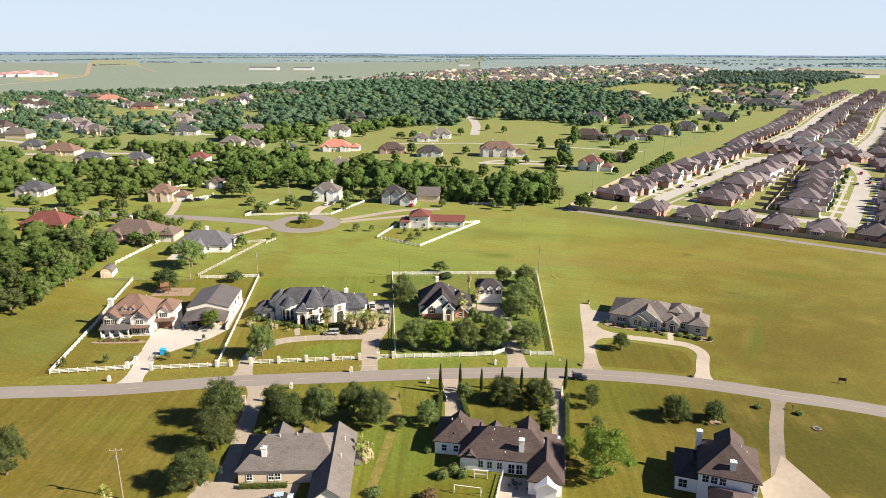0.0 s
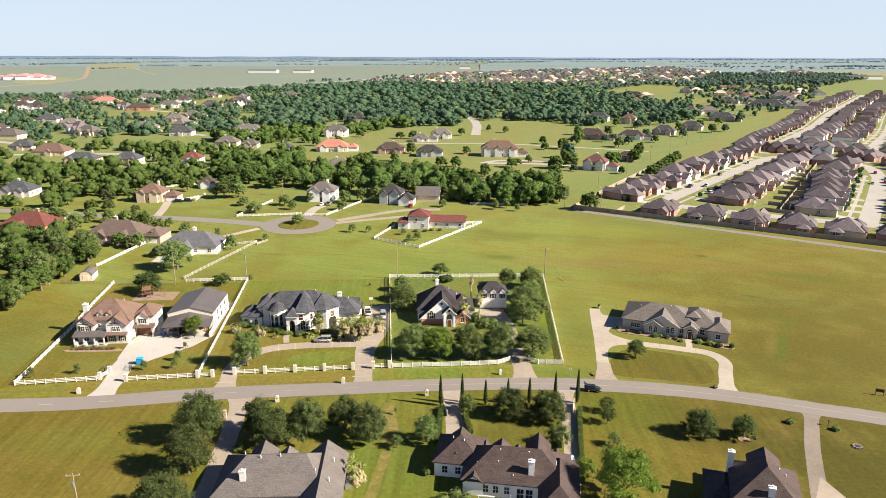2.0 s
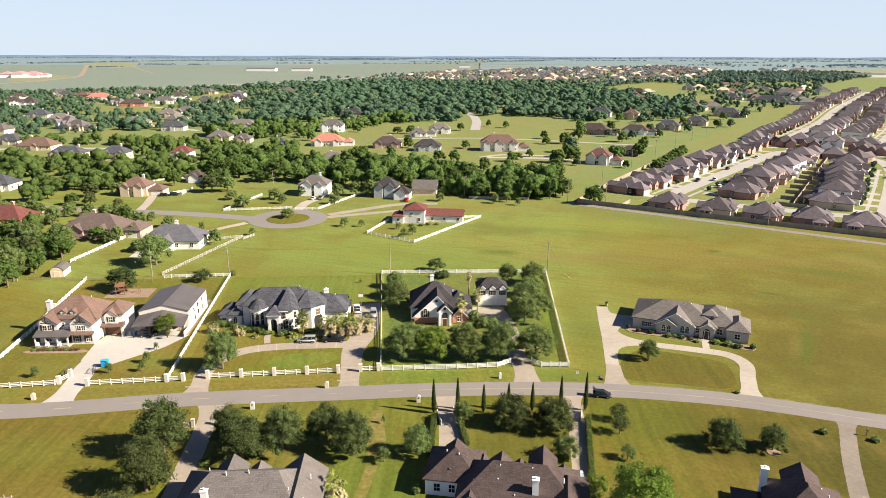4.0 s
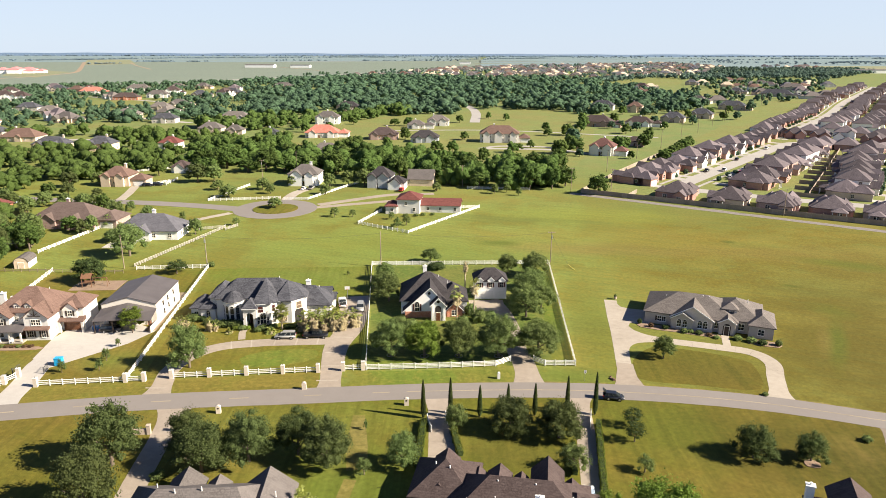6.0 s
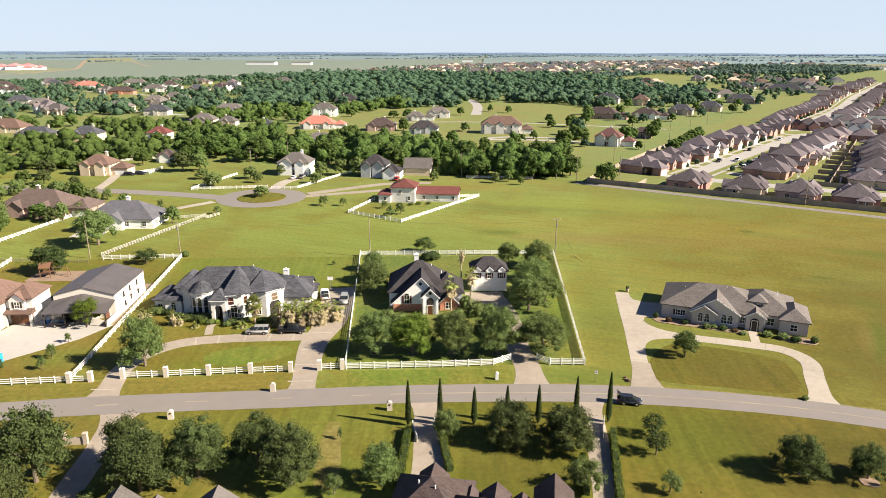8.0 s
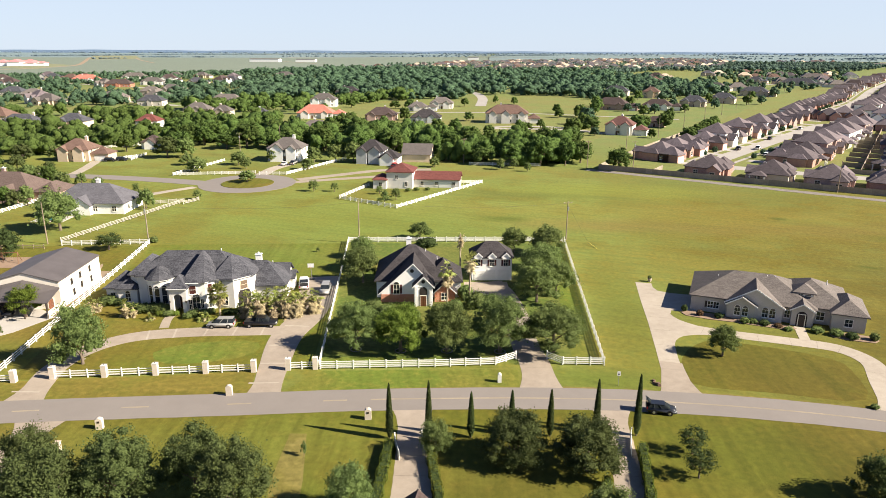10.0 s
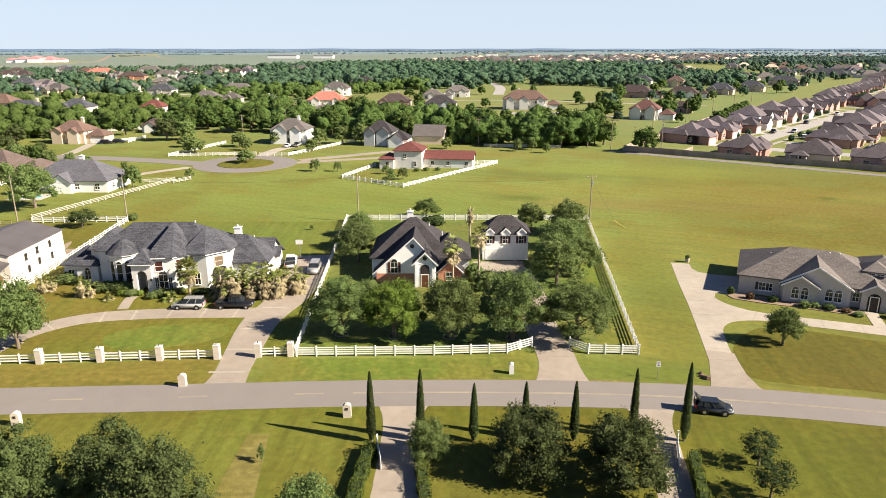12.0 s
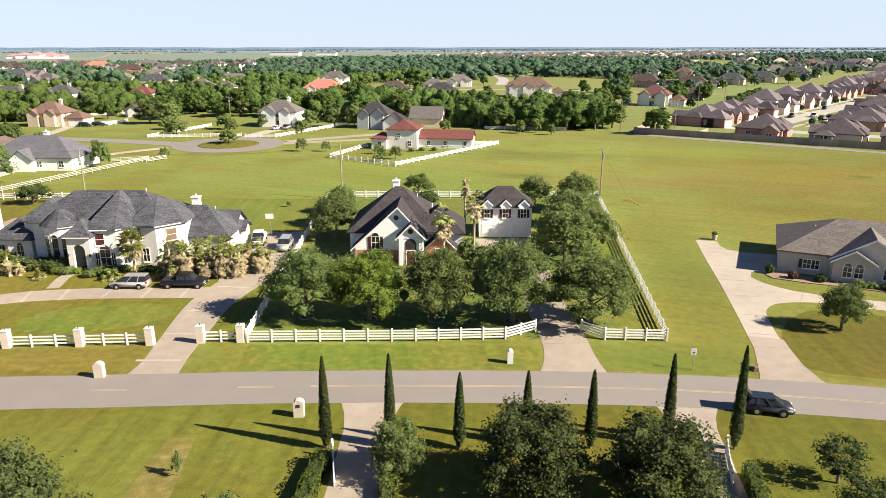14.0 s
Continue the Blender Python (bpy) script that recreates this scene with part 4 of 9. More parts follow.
rail_fence([(-76.4, 252.2), (-73.5, 274)], "white rail fence beside the red-roofed house")
rail_fence([(-35.7, 288.6), (-46, 284)], "white rail fence behind the red-roofed house")
rail_fence([(-166, 176.4), (-144, 180), (-126, 183)], "dark wooden split-rail fence behind the play lawn", (0.45, 0.85), 1.15, 2.6, "wood_pole", 0.13, 0.12, "dark rail fences")
rail_fence([(-165.4, 195.2), (-167, 239.5)], "long white rail fence between backyards")
rail_fence([(-152, 277), (-123.5, 287.6)], "white rail fence along the street")
rail_fence([(-152, 277), (-150, 312)], "white rail fence beside a lawn")
rail_fence([(-121, 285.7), (-111, 288), (-101, 330)], "white rail fence along a drive")
rail_fence([(-197.8, 302.2), (-192.2, 315.4)], "white rail fence beside a drive")
rail_fence([(-230.6, 330.5), (-205, 352)], "white rail fence at the woods")
rail_fence([(-47, 326), (-18, 329)], "white rail fence at the edge of the woods")
rail_fence([(-126.4, 189), (-122.4, 237.2)], "weathered grey wooden rail fence", (0.35, 0.7, 1.05), 1.25, 2.44, "fence_grey", 0.14, 0.13, "grey rail fences")
rail_fence([(-122.4, 237.2), (-130, 232)], "weathered grey wooden rail fence", (0.35, 0.7, 1.05), 1.25, 2.44, "fence_grey", 0.14, 0.13, "grey rail fences")
rail_fence([(-120.7, 234), (-119, 240)], "weathered grey wooden rail fence", (0.35, 0.7, 1.05), 1.25, 2.44, "fence_grey", 0.14, 0.13, "grey rail fences")


def board_fence(points, label, h=1.9, group="estate board fences"):
    root = thing("board_fence", *points[0], 0, label, "fence", group)
    x0, y0 = points[0]

    def panel(bm):
        top = [(2.44 * k / 8, h - 0.05 * (k % 2)) for k in range(9)]
        pts = [(0, 0.03)] + [(2.44, 0.03)] + top[::-1]
        solid(bm, [(a, -0.02, z) for a, z in pts], [(a, 0.03, z) for a, z in pts])
    me = shared(("fence_panel", h), panel, "wood_grey")
    for (ax, ay), (bx, by) in zip(points, points[1:]):
        length = math.hypot(bx - ax, by - ay)
        ang = math.degrees(math.atan2(by - ay, bx - ax))
        n = max(1, round(length / 2.44))
        for k in range(n):
            ob = mesh_part("panel", me, "wood_grey", root, "", pose(ax - x0 + (bx - ax) * k / n, ay - y0 + (by - ay) * k / n, 0, 0, 0, ang))
            ob.scale = (length / n / 2.44, 1, 1)
    return root


board_fence([(5.4, 327.5), (32.2, 318.2), (80.6, 301.6), (140, 281.8), (200, 262)], "long weathered wooden board fence behind the estate", 2.1)
board_fence([(5.4, 327.5), estate(-2, 55), estate(-3, 180)], "weathered wooden board fence beside the estate", 2.0)
for s in (22, 41, 60, 79, 98, 117, 136):
    a = estate(s, 1.5 + s * 0.05)
    b = estate(s, 15)
    board_fence([a, b], "weathered wooden board fence between backyards")
for r in range(52, 240, 31):
    board_fence([estate(88.5, r), estate(88.5, r + 30.5)], "weathered wooden board fence between backyards")
for k in range(9):
    r = 48.4 + 16.8 * k
    board_fence([estate(81, r), estate(96, r)], "weathered wooden board fence between backyards")


rail_fence([(-231, 331), (-232, 350), (-204, 354)], "white rail fence round the small paddock")
rail_fence([(-201, 306), (-190, 305), (-193, 320)], "white rail fence beside the tan house")

# ---- plants ----


def quads_mesh(name, v):
    """A mesh of separate four-cornered leaves; v: n x 4 x 3."""
    v = np.asarray(v, np.float32).reshape(-1, 3)
    me = bpy.data.meshes.new(name)
    n = len(v) // 4
    me.vertices.add(len(v))
    me.vertices.foreach_set("co", v.ravel())
    me.loops.add(len(v))
    me.loops.foreach_set("vertex_index", np.arange(len(v), dtype=np.int32))
    me.polygons.add(n)
    me.polygons.foreach_set("loop_start", np.arange(0, len(v), 4, dtype=np.int32))
    me.update(calc_edges=True)
    return me


def leaf_quads(rng, centre, normal, size, loose=0.8):
    """Leaf clumps at the centres, roughly facing their normals."""
    n = len(centre)
    nrm = normal + rng.normal(0, loose, (n, 3))
    nrm /= np.linalg.norm(nrm, axis=1)[:, None]
    u = np.cross(nrm, rng.normal(0, 1, (n, 3)))
    u /= np.linalg.norm(u, axis=1)[:, None]
    w = np.cross(nrm, u)
    s = (size * rng.uniform(0.55, 1.25, n))[:, None]
    a = s * rng.uniform(0.55, 1.0, (n, 1))
    return np.stack([centre - u * s, centre - w * a, centre + u * s, centre + w * a], 1)


def lump(rng, c, r, k, rows):
    """The closed leafy mass of one lobe: an uneven body of k by rows faces. Corners and faces."""
    th, ph = np.arange(k) * 2 * np.pi / k, np.linspace(0.06, np.pi - 0.45, rows + 1)
    q = rng.uniform(0, 6.28, 6)
    v = []
    for p in ph:
        for t in th:
            d = np.array([math.sin(p) * math.cos(t), math.sin(p) * math.sin(t), math.cos(p)])
            w = 1 + 0.13 * math.sin(4.1 * d[0] + q[0]) * math.cos(3.7 * d[1] + q[1]) + 0.11 * math.sin(6.3 * d[2] + 4.8 * d[0] + q[2]) + 0.09 * math.sin(8.7 * d[1] + q[3]) + rng.uniform(-0.19, 0.19)
            v.append(np.array(c) + d * np.array(r) * w)
    f = [(j * k + i, (j + 1) * k + i, (j + 1) * k + (i + 1) % k, j * k + (i + 1) % k) for j in range(rows) for i in range(k)]
    return np.array(v), np.array(f)


def lobes_crown(rng, lobes, count, size, core=0.62, k=7, rows=4, loose=0.8):
    """Leaves over a set of lobes (centre, radii) and the leafy mass inside them. Corners and faces."""
    vol = np.array([r[0] * r[1] + r[0] * r[2] for _, r in lobes])
    vs, fs, n = [], [], 0
    for (c, r), part_n in zip(lobes, np.maximum(5, count * vol / vol.sum()).astype(int)):
        d = rng.normal(0, 1, (part_n, 3))
        d /= np.linalg.norm(d, axis=1)[:, None]
        d[:, 2] = np.where(d[:, 2] < -0.35, -d[:, 2] * 0.6, d[:, 2])
        q = rng.uniform(0, 6.28, 3)
        wave = 1 + 0.16 * np.sin(5 * d[:, :1] + 3 * d[:, 1:2] + q[0]) + 0.12 * np.sin(9 * d[:, 2:] + 7 * d[:, :1] + q[1]) + 0.08 * np.sin(13 * d[:, 1:2] + q[2])
        rad = rng.uniform(0.55, 1.0, (part_n, 1)) ** 0.6 * 1.1 * (1 + 0.11 * np.clip(rng.normal(0, 1, (part_n, 1)), -2, 1.0)) * wave
        leaf = leaf_quads(rng, np.array(c) + d * np.array(r) * rad, d, size, loose).reshape(-1, 3)
        cv, cf = lump(rng, c, np.array(r) * core, k, rows)
        for v, f in ((leaf, np.arange(len(leaf)).reshape(-1, 4)), (cv, cf)):
            vs.append(v)
            fs.append(f + n)
            n += len(v)
    return np.concatenate(vs), np.concatenate(fs)


def crown_mesh(name, v, f):
    """One mesh of four-cornered faces."""
    me = bpy.data.meshes.new(name)
    me.vertices.add(len(v))
    me.vertices.foreach_set("co", np.asarray(v, np.float32).ravel())
    me.loops.add(4 * len(f))
    me.loops.foreach_set("vertex_index", np.asarray(f, np.int32).ravel())
    me.polygons.add(len(f))
    me.polygons.foreach_set("loop_start", np.arange(0, 4 * len(f), 4, dtype=np.int32))
    me.update(calc_edges=True)
    return me


def oak_lobes(rng, n, flat=1.0):
    """Lobes of a broad crown in a unit tree: height 1, crown width 1."""
    lobes = [((0, 0, 0.58), (0.3, 0.3, 0.27))]
    small = (14 / max(n, 14)) ** 0.35
    for k in range(n):
        a = 2.4 * k + rng.uniform(-0.4, 0.4)
        t = k / n
        q = 0.36 * math.sqrt(1 - 0.75 * t) * rng.uniform(0.62, 1.12)
        z = 0.28 + 0.52 * t + rng.uniform(-0.05, 0.05)
        s = rng.uniform(0.12, 0.22) * (1.1 - 0.3 * t) * small
        lobes.append(((q * math.cos(a), q * math.sin(a), z), (s * rng.uniform(0.75, 1.3), s * rng.uniform(0.8, 1.15), s * rng.uniform(0.6, 1.05) * flat)))
    return lobes


def tiered_lobes(rng):
    """Flat leafy tiers, one above the other, in a unit tree."""
    lobes = []
    for z, wide in ((0.38, 0.36), (0.62, 0.44), (0.86, 0.34)):
        for k in range(6):
            a = k * 1.05 + rng.uniform(-0.3, 0.3)
            lobes.append(((wide * 0.6 * math.cos(a), wide * 0.6 * math.sin(a), z + rng.uniform(-0.03, 0.03)), (wide * 0.45, wide * 0.45, 0.075)))
    return lobes


def trunk_bm(rng, h, r, limbs, spread, z0=0.18, z1=0.6):
    bm = bmesh.new()
    tube(bm, (0, 0, -0.1), (0, 0, h * 0.25), r * 1.25, r * 0.9, 8)
    tube(bm, (0, 0, h * 0.25), (0.02 * h, 0, h * 0.6), r * 0.9, r * 0.4, 7)
    for k in range(limbs):
        a = 2.4 * k + rng.uniform(-0.3, 0.3)
        b = h * (z0 + 0.03 * k)
        e = Vector((math.cos(a) * spread, math.sin(a) * spread, h * (z0 + (z1 - z0) * rng.uniform(0.6, 1.0))))
        tube(bm, (0, 0, b), e, r * 0.45, r * 0.12, 6)
    return bm


TREE = {}


def tree_meshes(kind, seed, count, leafsize, lobes_n, material, core, cells, flat=1.0, zscale=1.0):
    """Trunk and crown of one unit tree, 8 m high and 8 m wide."""
    key = (kind, seed)
    if key not in TREE:
        rng = np.random.RandomState(seed)
        shape = tiered_lobes(rng) if kind.startswith("tiered") else oak_lobes(rng, lobes_n, flat)
        lobes = [((c[0] * 8, c[1] * 8, c[2] * 8 * zscale), tuple(8 * v for v in r)) for c, r in shape]
        crown = crown_mesh("crown", *lobes_crown(rng, lobes, count, leafsize, core, *cells))
        crown.materials.append(M[material])
        trunk = finish(trunk_bm(rng, 8.0, 0.19, 6, 2.2), "trunk")
        trunk.materials.append(M["bark"])
        TREE[key] = (trunk, crown)
    return TREE[key]


def tree(x, y, h, w, label, kind="oak", seed=None, group="garden trees", material="leaf", name="tree", sink=0.0):
    """A tree with trunk and crown, h high and w wide."""
    seed = int(abs(x * 7 + y * 13)) % 5 if seed is None else seed
    kind = "far" if kind == "mid" and y > 375 else kind
    count, size, n, core, cells = {"oak_fine": (11500, 0.084, 46, 0.6, (6, 3)), "oak": (8200, 0.105, 38, 0.55, (6, 3)), "oak_back": (4600, 0.14, 30, 0.6, (6, 3)), "mid": (1250, 0.2, 30, 0.72, (6, 3)), "small": (2400, 0.14, 18, 0.5, (6, 3)), "tiered": (2600, 0.14, 18, 0.5, (6, 3)), "far": (560, 0.26, 20, 0.85, (6, 3))}[kind]
    trunk, crown = tree_meshes(kind + material, seed + 11, count, size, n, material, core, cells)
    root = thing(name, x, y, (seed * 77 + x * 31) % 360, label, "tree", group, z=-sink)
    root.scale = (w / 6.9, w / 6.9, h / 7.4)
    mesh_part("trunk", trunk, "bark", root)
    mesh_part("crown", crown, material, root)
    return root


def cypress(x, y, h):
    key = "cypress"
    if key not in TREE:
        rng = np.random.RandomState(5)
        z = rng.uniform(0.02, 1.0, 3200)
        r = 0.55 * np.minimum(1, (z + 0.04) * 5) * (1 - z) ** 0.55 * rng.uniform(0.75, 1.08, 3200)
        a = rng.uniform(0, 2 * np.pi, 3200)
        nrm = np.stack([np.cos(a), np.sin(a), 0.5 + 0 * a], 1)
        c = np.stack([r * np.cos(a), r * np.sin(a), 0.25 + z * 7.6], 1)
        v = leaf_quads(rng, c, nrm, 0.075, 0.5)
        k = [(0.24, 0.3), (0.4, 1.6), (0.32, 5.0), (0.05, 7.7)]
        core = [[(r0 * math.cos(t), r0 * math.sin(t), z0), (r0 * math.cos(t + 0.8), r0 * math.sin(t + 0.8), z0), (r1 * math.cos(t + 0.8), r1 * math.sin(t + 0.8), z1), (r1 * math.cos(t), r1 * math.sin(t), z1)] for (r0, z0), (r1, z1) in zip(k, k[1:]) for t in np.arange(0, 6.3, 0.8)]
        crown = quads_mesh("crown", np.concatenate([v, np.array(core)]))
        crown.materials.append(M["needle"])
        trunk = finish(tubed((0, 0, -0.1), (0, 0, 1.2), 0.11, 0.08), "trunk")
        trunk.materials.append(M["bark"])
        TREE[key] = (trunk, crown)
    root = thing("cypress_tree", x, y, x * 50 % 360, "slim dark green columnar cypress beside the road", "tree", "row of cypresses")
    root.scale = (1.0, 1.0, h / 7.85)
    mesh_part("trunk", TREE[key][0], "bark", root)
    mesh_part("crown", TREE[key][1], "needle", root)


def shrub(x, y, w, h, material="leaf", label="rounded green garden shrub", d=None, rot=0.0, name="shrub", group="shrubs"):
    key = ("shrub", material)
    if key not in TREE:
        rng = np.random.RandomState(9)
        lobes = [((0, 0, 0.45), (0.42, 0.42, 0.4))] + [((0.3 * math.cos(t), 0.3 * math.sin(t), 0.35 + 0.12 * (k % 2)), (0.24, 0.24, 0.3)) for k, t in enumerate(np.arange(0, 6.2, 1.05))]
        TREE[key] = crown_mesh("shrub", *lobes_crown(rng, lobes, 420, 0.06, 0.84))
        TREE[key].materials.append(M[material])
    ob = tagged(new(name, TREE[key]), label, "shrub", group)
    ob.matrix_basis = pose(x, y, -0.12 * h, 0, 0, rot + x * 40 % 20)
    ob.scale = (w, d or w, h)
    return ob


def hedge(x0, y0, x1, y1, w, h, label):
    length = math.hypot(x1 - x0, y1 - y0)
    rng = np.random.RandomState(int(abs(x0) * 10))
    n = int(length * 150)
    side = rng.randint(0, 3, n)
    t, u, z = rng.uniform(0, length, n), rng.uniform(-w / 2, w / 2, n), rng.uniform(0.05, h, n)
    wav = 1 + 0.18 * np.sin(t * 2.1)
    y = np.where(side == 0, -w / 2 * wav, np.where(side == 1, w / 2 * wav, u))
    z = np.where(side == 2, h * wav, z)
    nrm = np.stack([0 * t, np.where(side == 0, -1, np.where(side == 1, 1, 0)), np.where(side == 2, 1.0, 0.3)], 1)
    v = leaf_quads(rng, np.stack([t, y, z], 1), nrm, 0.095)
    bm = boxed(0, length, -w * 0.38, w * 0.38, 0, h * 0.85)
    ob = new("hedge", quads_mesh("hedge", v))
    ob.data.materials.append(M["hedge"])
    ob.matrix_basis = pose(x0, y0, 0, 0, 0, math.degrees(math.atan2(y1 - y0, x1 - x0)))
    part("inner_growth", bm, "leaf_dark", ob)
    return tagged(ob, label, "hedge")


def frond_quads(rng, base, az, up, length, width, droop, folds=9):
    """One fan frond: a stalk and a spread of blades."""
    out = []
    d = np.array([math.cos(az) * math.cos(up), math.sin(az) * math.cos(up), math.sin(up)])
    tip = base + d * length * 0.55
    side = np.array([-math.sin(az), math.cos(az), 0])
    out.append([base - side * 0.03, base + side * 0.03, tip + side * 0.02, tip - side * 0.02])
    for k in range(folds):
        t = (k / (folds - 1) - 0.5) * 2.2
        b = d * math.cos(t) + side * math.sin(t)
        e = tip + b * length * 0.5
        e[2] -= droop * length * (0.25 + 0.2 * abs(t))
        mid = (tip + e) / 2 + np.array([0, 0, 0.05 * length])
        n = np.cross(b, [0, 0, 1.0])
        n = n / (np.linalg.norm(n) + 1e-6) * width
        out.append([tip, mid - n, e, mid + n])
    return out


def palm(x, y, h, crown=1.5, skirt=0.0, label="tall fan palm with a bare trunk", live=26, name="palm_tree", group="palms", lean=0.0):
    seed = int(abs(x * 11 + y * 3)) % 1000
    rng = np.random.RandomState(seed)
    root = thing(name, x, y, seed % 360, label, "palm", group)
    bm = bmesh.new()
    r = 0.17 if h > 3 else 0.2
    prev = Vector((0, 0, -0.1))
    for k in range(1, 8):
        p = Vector((lean * (k / 7) ** 2, 0, h * k / 7))
        tube(bm, prev, p, r * (1.25 - 0.06 * k), r * (1.15 - 0.06 * k), 8)
        prev = p
    part("trunk", bm, "palm_bark", root)
    top = np.array([lean, 0, h])
    v = []
    for k in range(live):
        v += frond_quads(rng, top, rng.uniform(0, 6.28), rng.uniform(-0.7, 1.4), crown * rng.uniform(0.6, 1.15), 0.045 * crown, 0.4)
    me = quads_mesh("fronds", np.array(v))
    mesh_part("fronds", me, "frond", root, "green fan fronds")
    if skirt:
        v = []
        for k in range(int(34 * max(1, skirt))):
            b = np.array([lean * 0.9, 0, h - rng.uniform(0.05, skirt)])
            v += frond_quads(rng, b, rng.uniform(0, 6.28), rng.uniform(-1.4, 0.1), crown * rng.uniform(0.4, 0.9), 0.035 * crown, 0.75)
        mesh_part("dead_skirt", quads_mesh("dead_skirt", np.array(v)), "frond_dead", root, "hanging straw-coloured dead fronds")
    return root


# trees south of the road
OAK = "broad dark green oak on the front lawn"
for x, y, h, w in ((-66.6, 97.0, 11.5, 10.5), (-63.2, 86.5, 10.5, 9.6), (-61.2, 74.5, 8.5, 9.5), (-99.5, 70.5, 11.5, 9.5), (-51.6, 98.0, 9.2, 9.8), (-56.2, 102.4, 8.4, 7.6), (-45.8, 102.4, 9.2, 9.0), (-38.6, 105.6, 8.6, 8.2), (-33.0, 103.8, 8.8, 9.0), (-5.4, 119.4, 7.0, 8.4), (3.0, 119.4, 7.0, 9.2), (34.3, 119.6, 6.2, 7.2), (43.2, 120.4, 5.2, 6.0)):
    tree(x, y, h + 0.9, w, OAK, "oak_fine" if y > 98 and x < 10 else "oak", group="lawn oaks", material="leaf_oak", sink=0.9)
for x, y, h, w in ((-21.3, 106.0, 6.8, 5.9), (-14.8, 119.0, 5.2, 4.8)):
    tree(x, y, h, w, "rounded fresh green oak beside the drive", "oak", group="lawn oaks", material="leaf", sink=0.6)
tree(17.5, 93.5, 11.5, 11.0, "tall bright green spreading tree beside the brown-roofed house", "oak", 1, "lawn oaks", "leaf_light")
tree(10.6, 99.5, 4.6, 4.6, "bright yellow-green small tree", "small", 1, "garden trees", "leaf_light")
for x, y, h, w in ((-26.5, 102.6, 3.0, 3.2), (5.6, 110.5, 4.6, 5.2), (16.6, 112.0, 3.0, 3.2), (22, 84, 3, 2.6)):
    tree(x, y, h, w, "small leafy lawn tree", "small", material="leaf")
tree(-30.2, 115.2, 2.0, 0.9, "thin staked sapling on the lawn", "small", 2, "young trees", "leaf")
for x, y, h, w in ((15.5, 125.5, 3.2, 3.7), (15.6, 120.6, 3.5, 3.7)):
    tree(x, y, h, w, "dark glossy young magnolia with tiered branches", "tiered", material="leaf_dark")
for x, y, h in ((-21.2, 121, 7.7), (-16.5, 122.4, 7.8), (-11.3, 123.4, 6.4), (-6.4, 125.1, 6.3), (-1.6, 125.8, 6.6), (4.1, 127.6, 7.7), (9.1, 128.3, 8.6)):
    cypress(x, y, h)
hedge(-20.7, 119.3, -18.6, 105.5, 1.1, 1.2, "clipped hedge along the drive")
hedge(-15.2, 117.8, -12.6, 110.5, 1.1, 1.1, "clipped hedge along the drive")
hedge(9.6, 125, 10.4, 98, 1.0, 1.2, "long clipped hedge along the narrow drive")
hedge(5.3, 117.5, 5.9, 109, 0.9, 1.0, "low hedge along the narrow drive")
hedge(-52, 75.7, -43, 78, 1.0, 0.9, "low hedge under the windows")

# trees north of the road
for x, y, h, w, s in ((-33.9, 145.0, 8.4, 8.2, 0), (-19.4, 147.6, 8.9, 8.0, 2), (-11.0, 149.2, 9.6, 9.4, 3), (-2.6, 151.0, 8.6, 9.2, 4), (-3.6, 178.0, 7.4, 7.2, 0), (-7.0, 173.0, 8.4, 8.4, 1), (-7.8, 183.5, 8.6, 8.6, 2), (-15.0, 205.0, 6.4, 6.8, 3), (-7.0, 204.5, 7.6, 8.2, 4), (-43.2, 176.5, 7.6, 6.8, 0), (-46.5, 184.5, 5.6, 7.6, 1), (-49.0, 193.0, 5.4, 5.6, 4), (-39.7, 211.6, 4.6, 6.2, 2), (-6.5, 193, 6.6, 7.2, 0)):
    tree(x, y, h, w * (1.17 if y < 152 else 1.06), "spreading green oak shading the fenced lot", "oak_fine" if y < 152 else "oak_back", s, "oaks of the fenced lot")
tree(-26.7, 146.0, 8.4, 9.2, "bright yellow-green oak in front of the gabled house", "oak_fine", 1, "oaks of the fenced lot", "leaf_light")
tree(-73.4, 131.0, 11.4, 8.8, "dense dark green tree beside the loop drive", "oak", 3, "garden trees", "leaf", "tree", 1.3)
tree(-96.6, 145.4, 6.2, 6.6, "bright green tree in front of the lean-to", "oak", 2, "garden trees", "leaf_light")
tree(23.9, 155.4, 5.4, 5.2, "single small oak on the front lawn", "oak", 4, "garden trees")
tree(-130.4, 175.0, 7.2, 10.0, "round dark tree above the swing set", "oak_back", 1, "garden trees", "leaf_dark")
tree(-135.0, 199.0, 11.0, 12.0, "large tree beside the pool", "oak_back", 0, "garden trees")
tree(-110.5, 186.0, 4.2, 7.0, "low round bushy tree at the back fence", "small", 3, "garden trees", "leaf_dark")
shrub(-36.4, 205.5, 5.2, 3.0, "leaf_dark", "large clipped dark green bush")
shrub(-104.0, 194.0, 2.4, 2.2, "leaf", "bush at the foot of the power pole")
for x, y, h, w in ((-122.3, 114.4, 3.2, 1.8), (-112.5, 118.6, 3.0, 2.0), (-97.7, 123.6, 3.0, 1.9), (-90.8, 126, 2.8, 1.7), (-92.3, 130.2, 3.2, 1.9), (-94.5, 137.2, 2.2, 1.4), (-120.5, 241.5, 3.2, 3.0), (-89.0, 261.5, 4.2, 3.8), (-82.1, 262.8, 3.3, 2.8), (-142, 241, 4.8, 2.6), (-60.7, 195.2, 1.2, 1.0), (-60.6, 250, 4.2, 3.2), (-58.2, 254.5, 3.8, 3.6), (-66, 262, 3.0, 2.8), (-62, 248.5, 2.0, 1.8)):
    tree(x, y, h, w, "young slender lawn tree", "small", None, "young trees", "leaf")
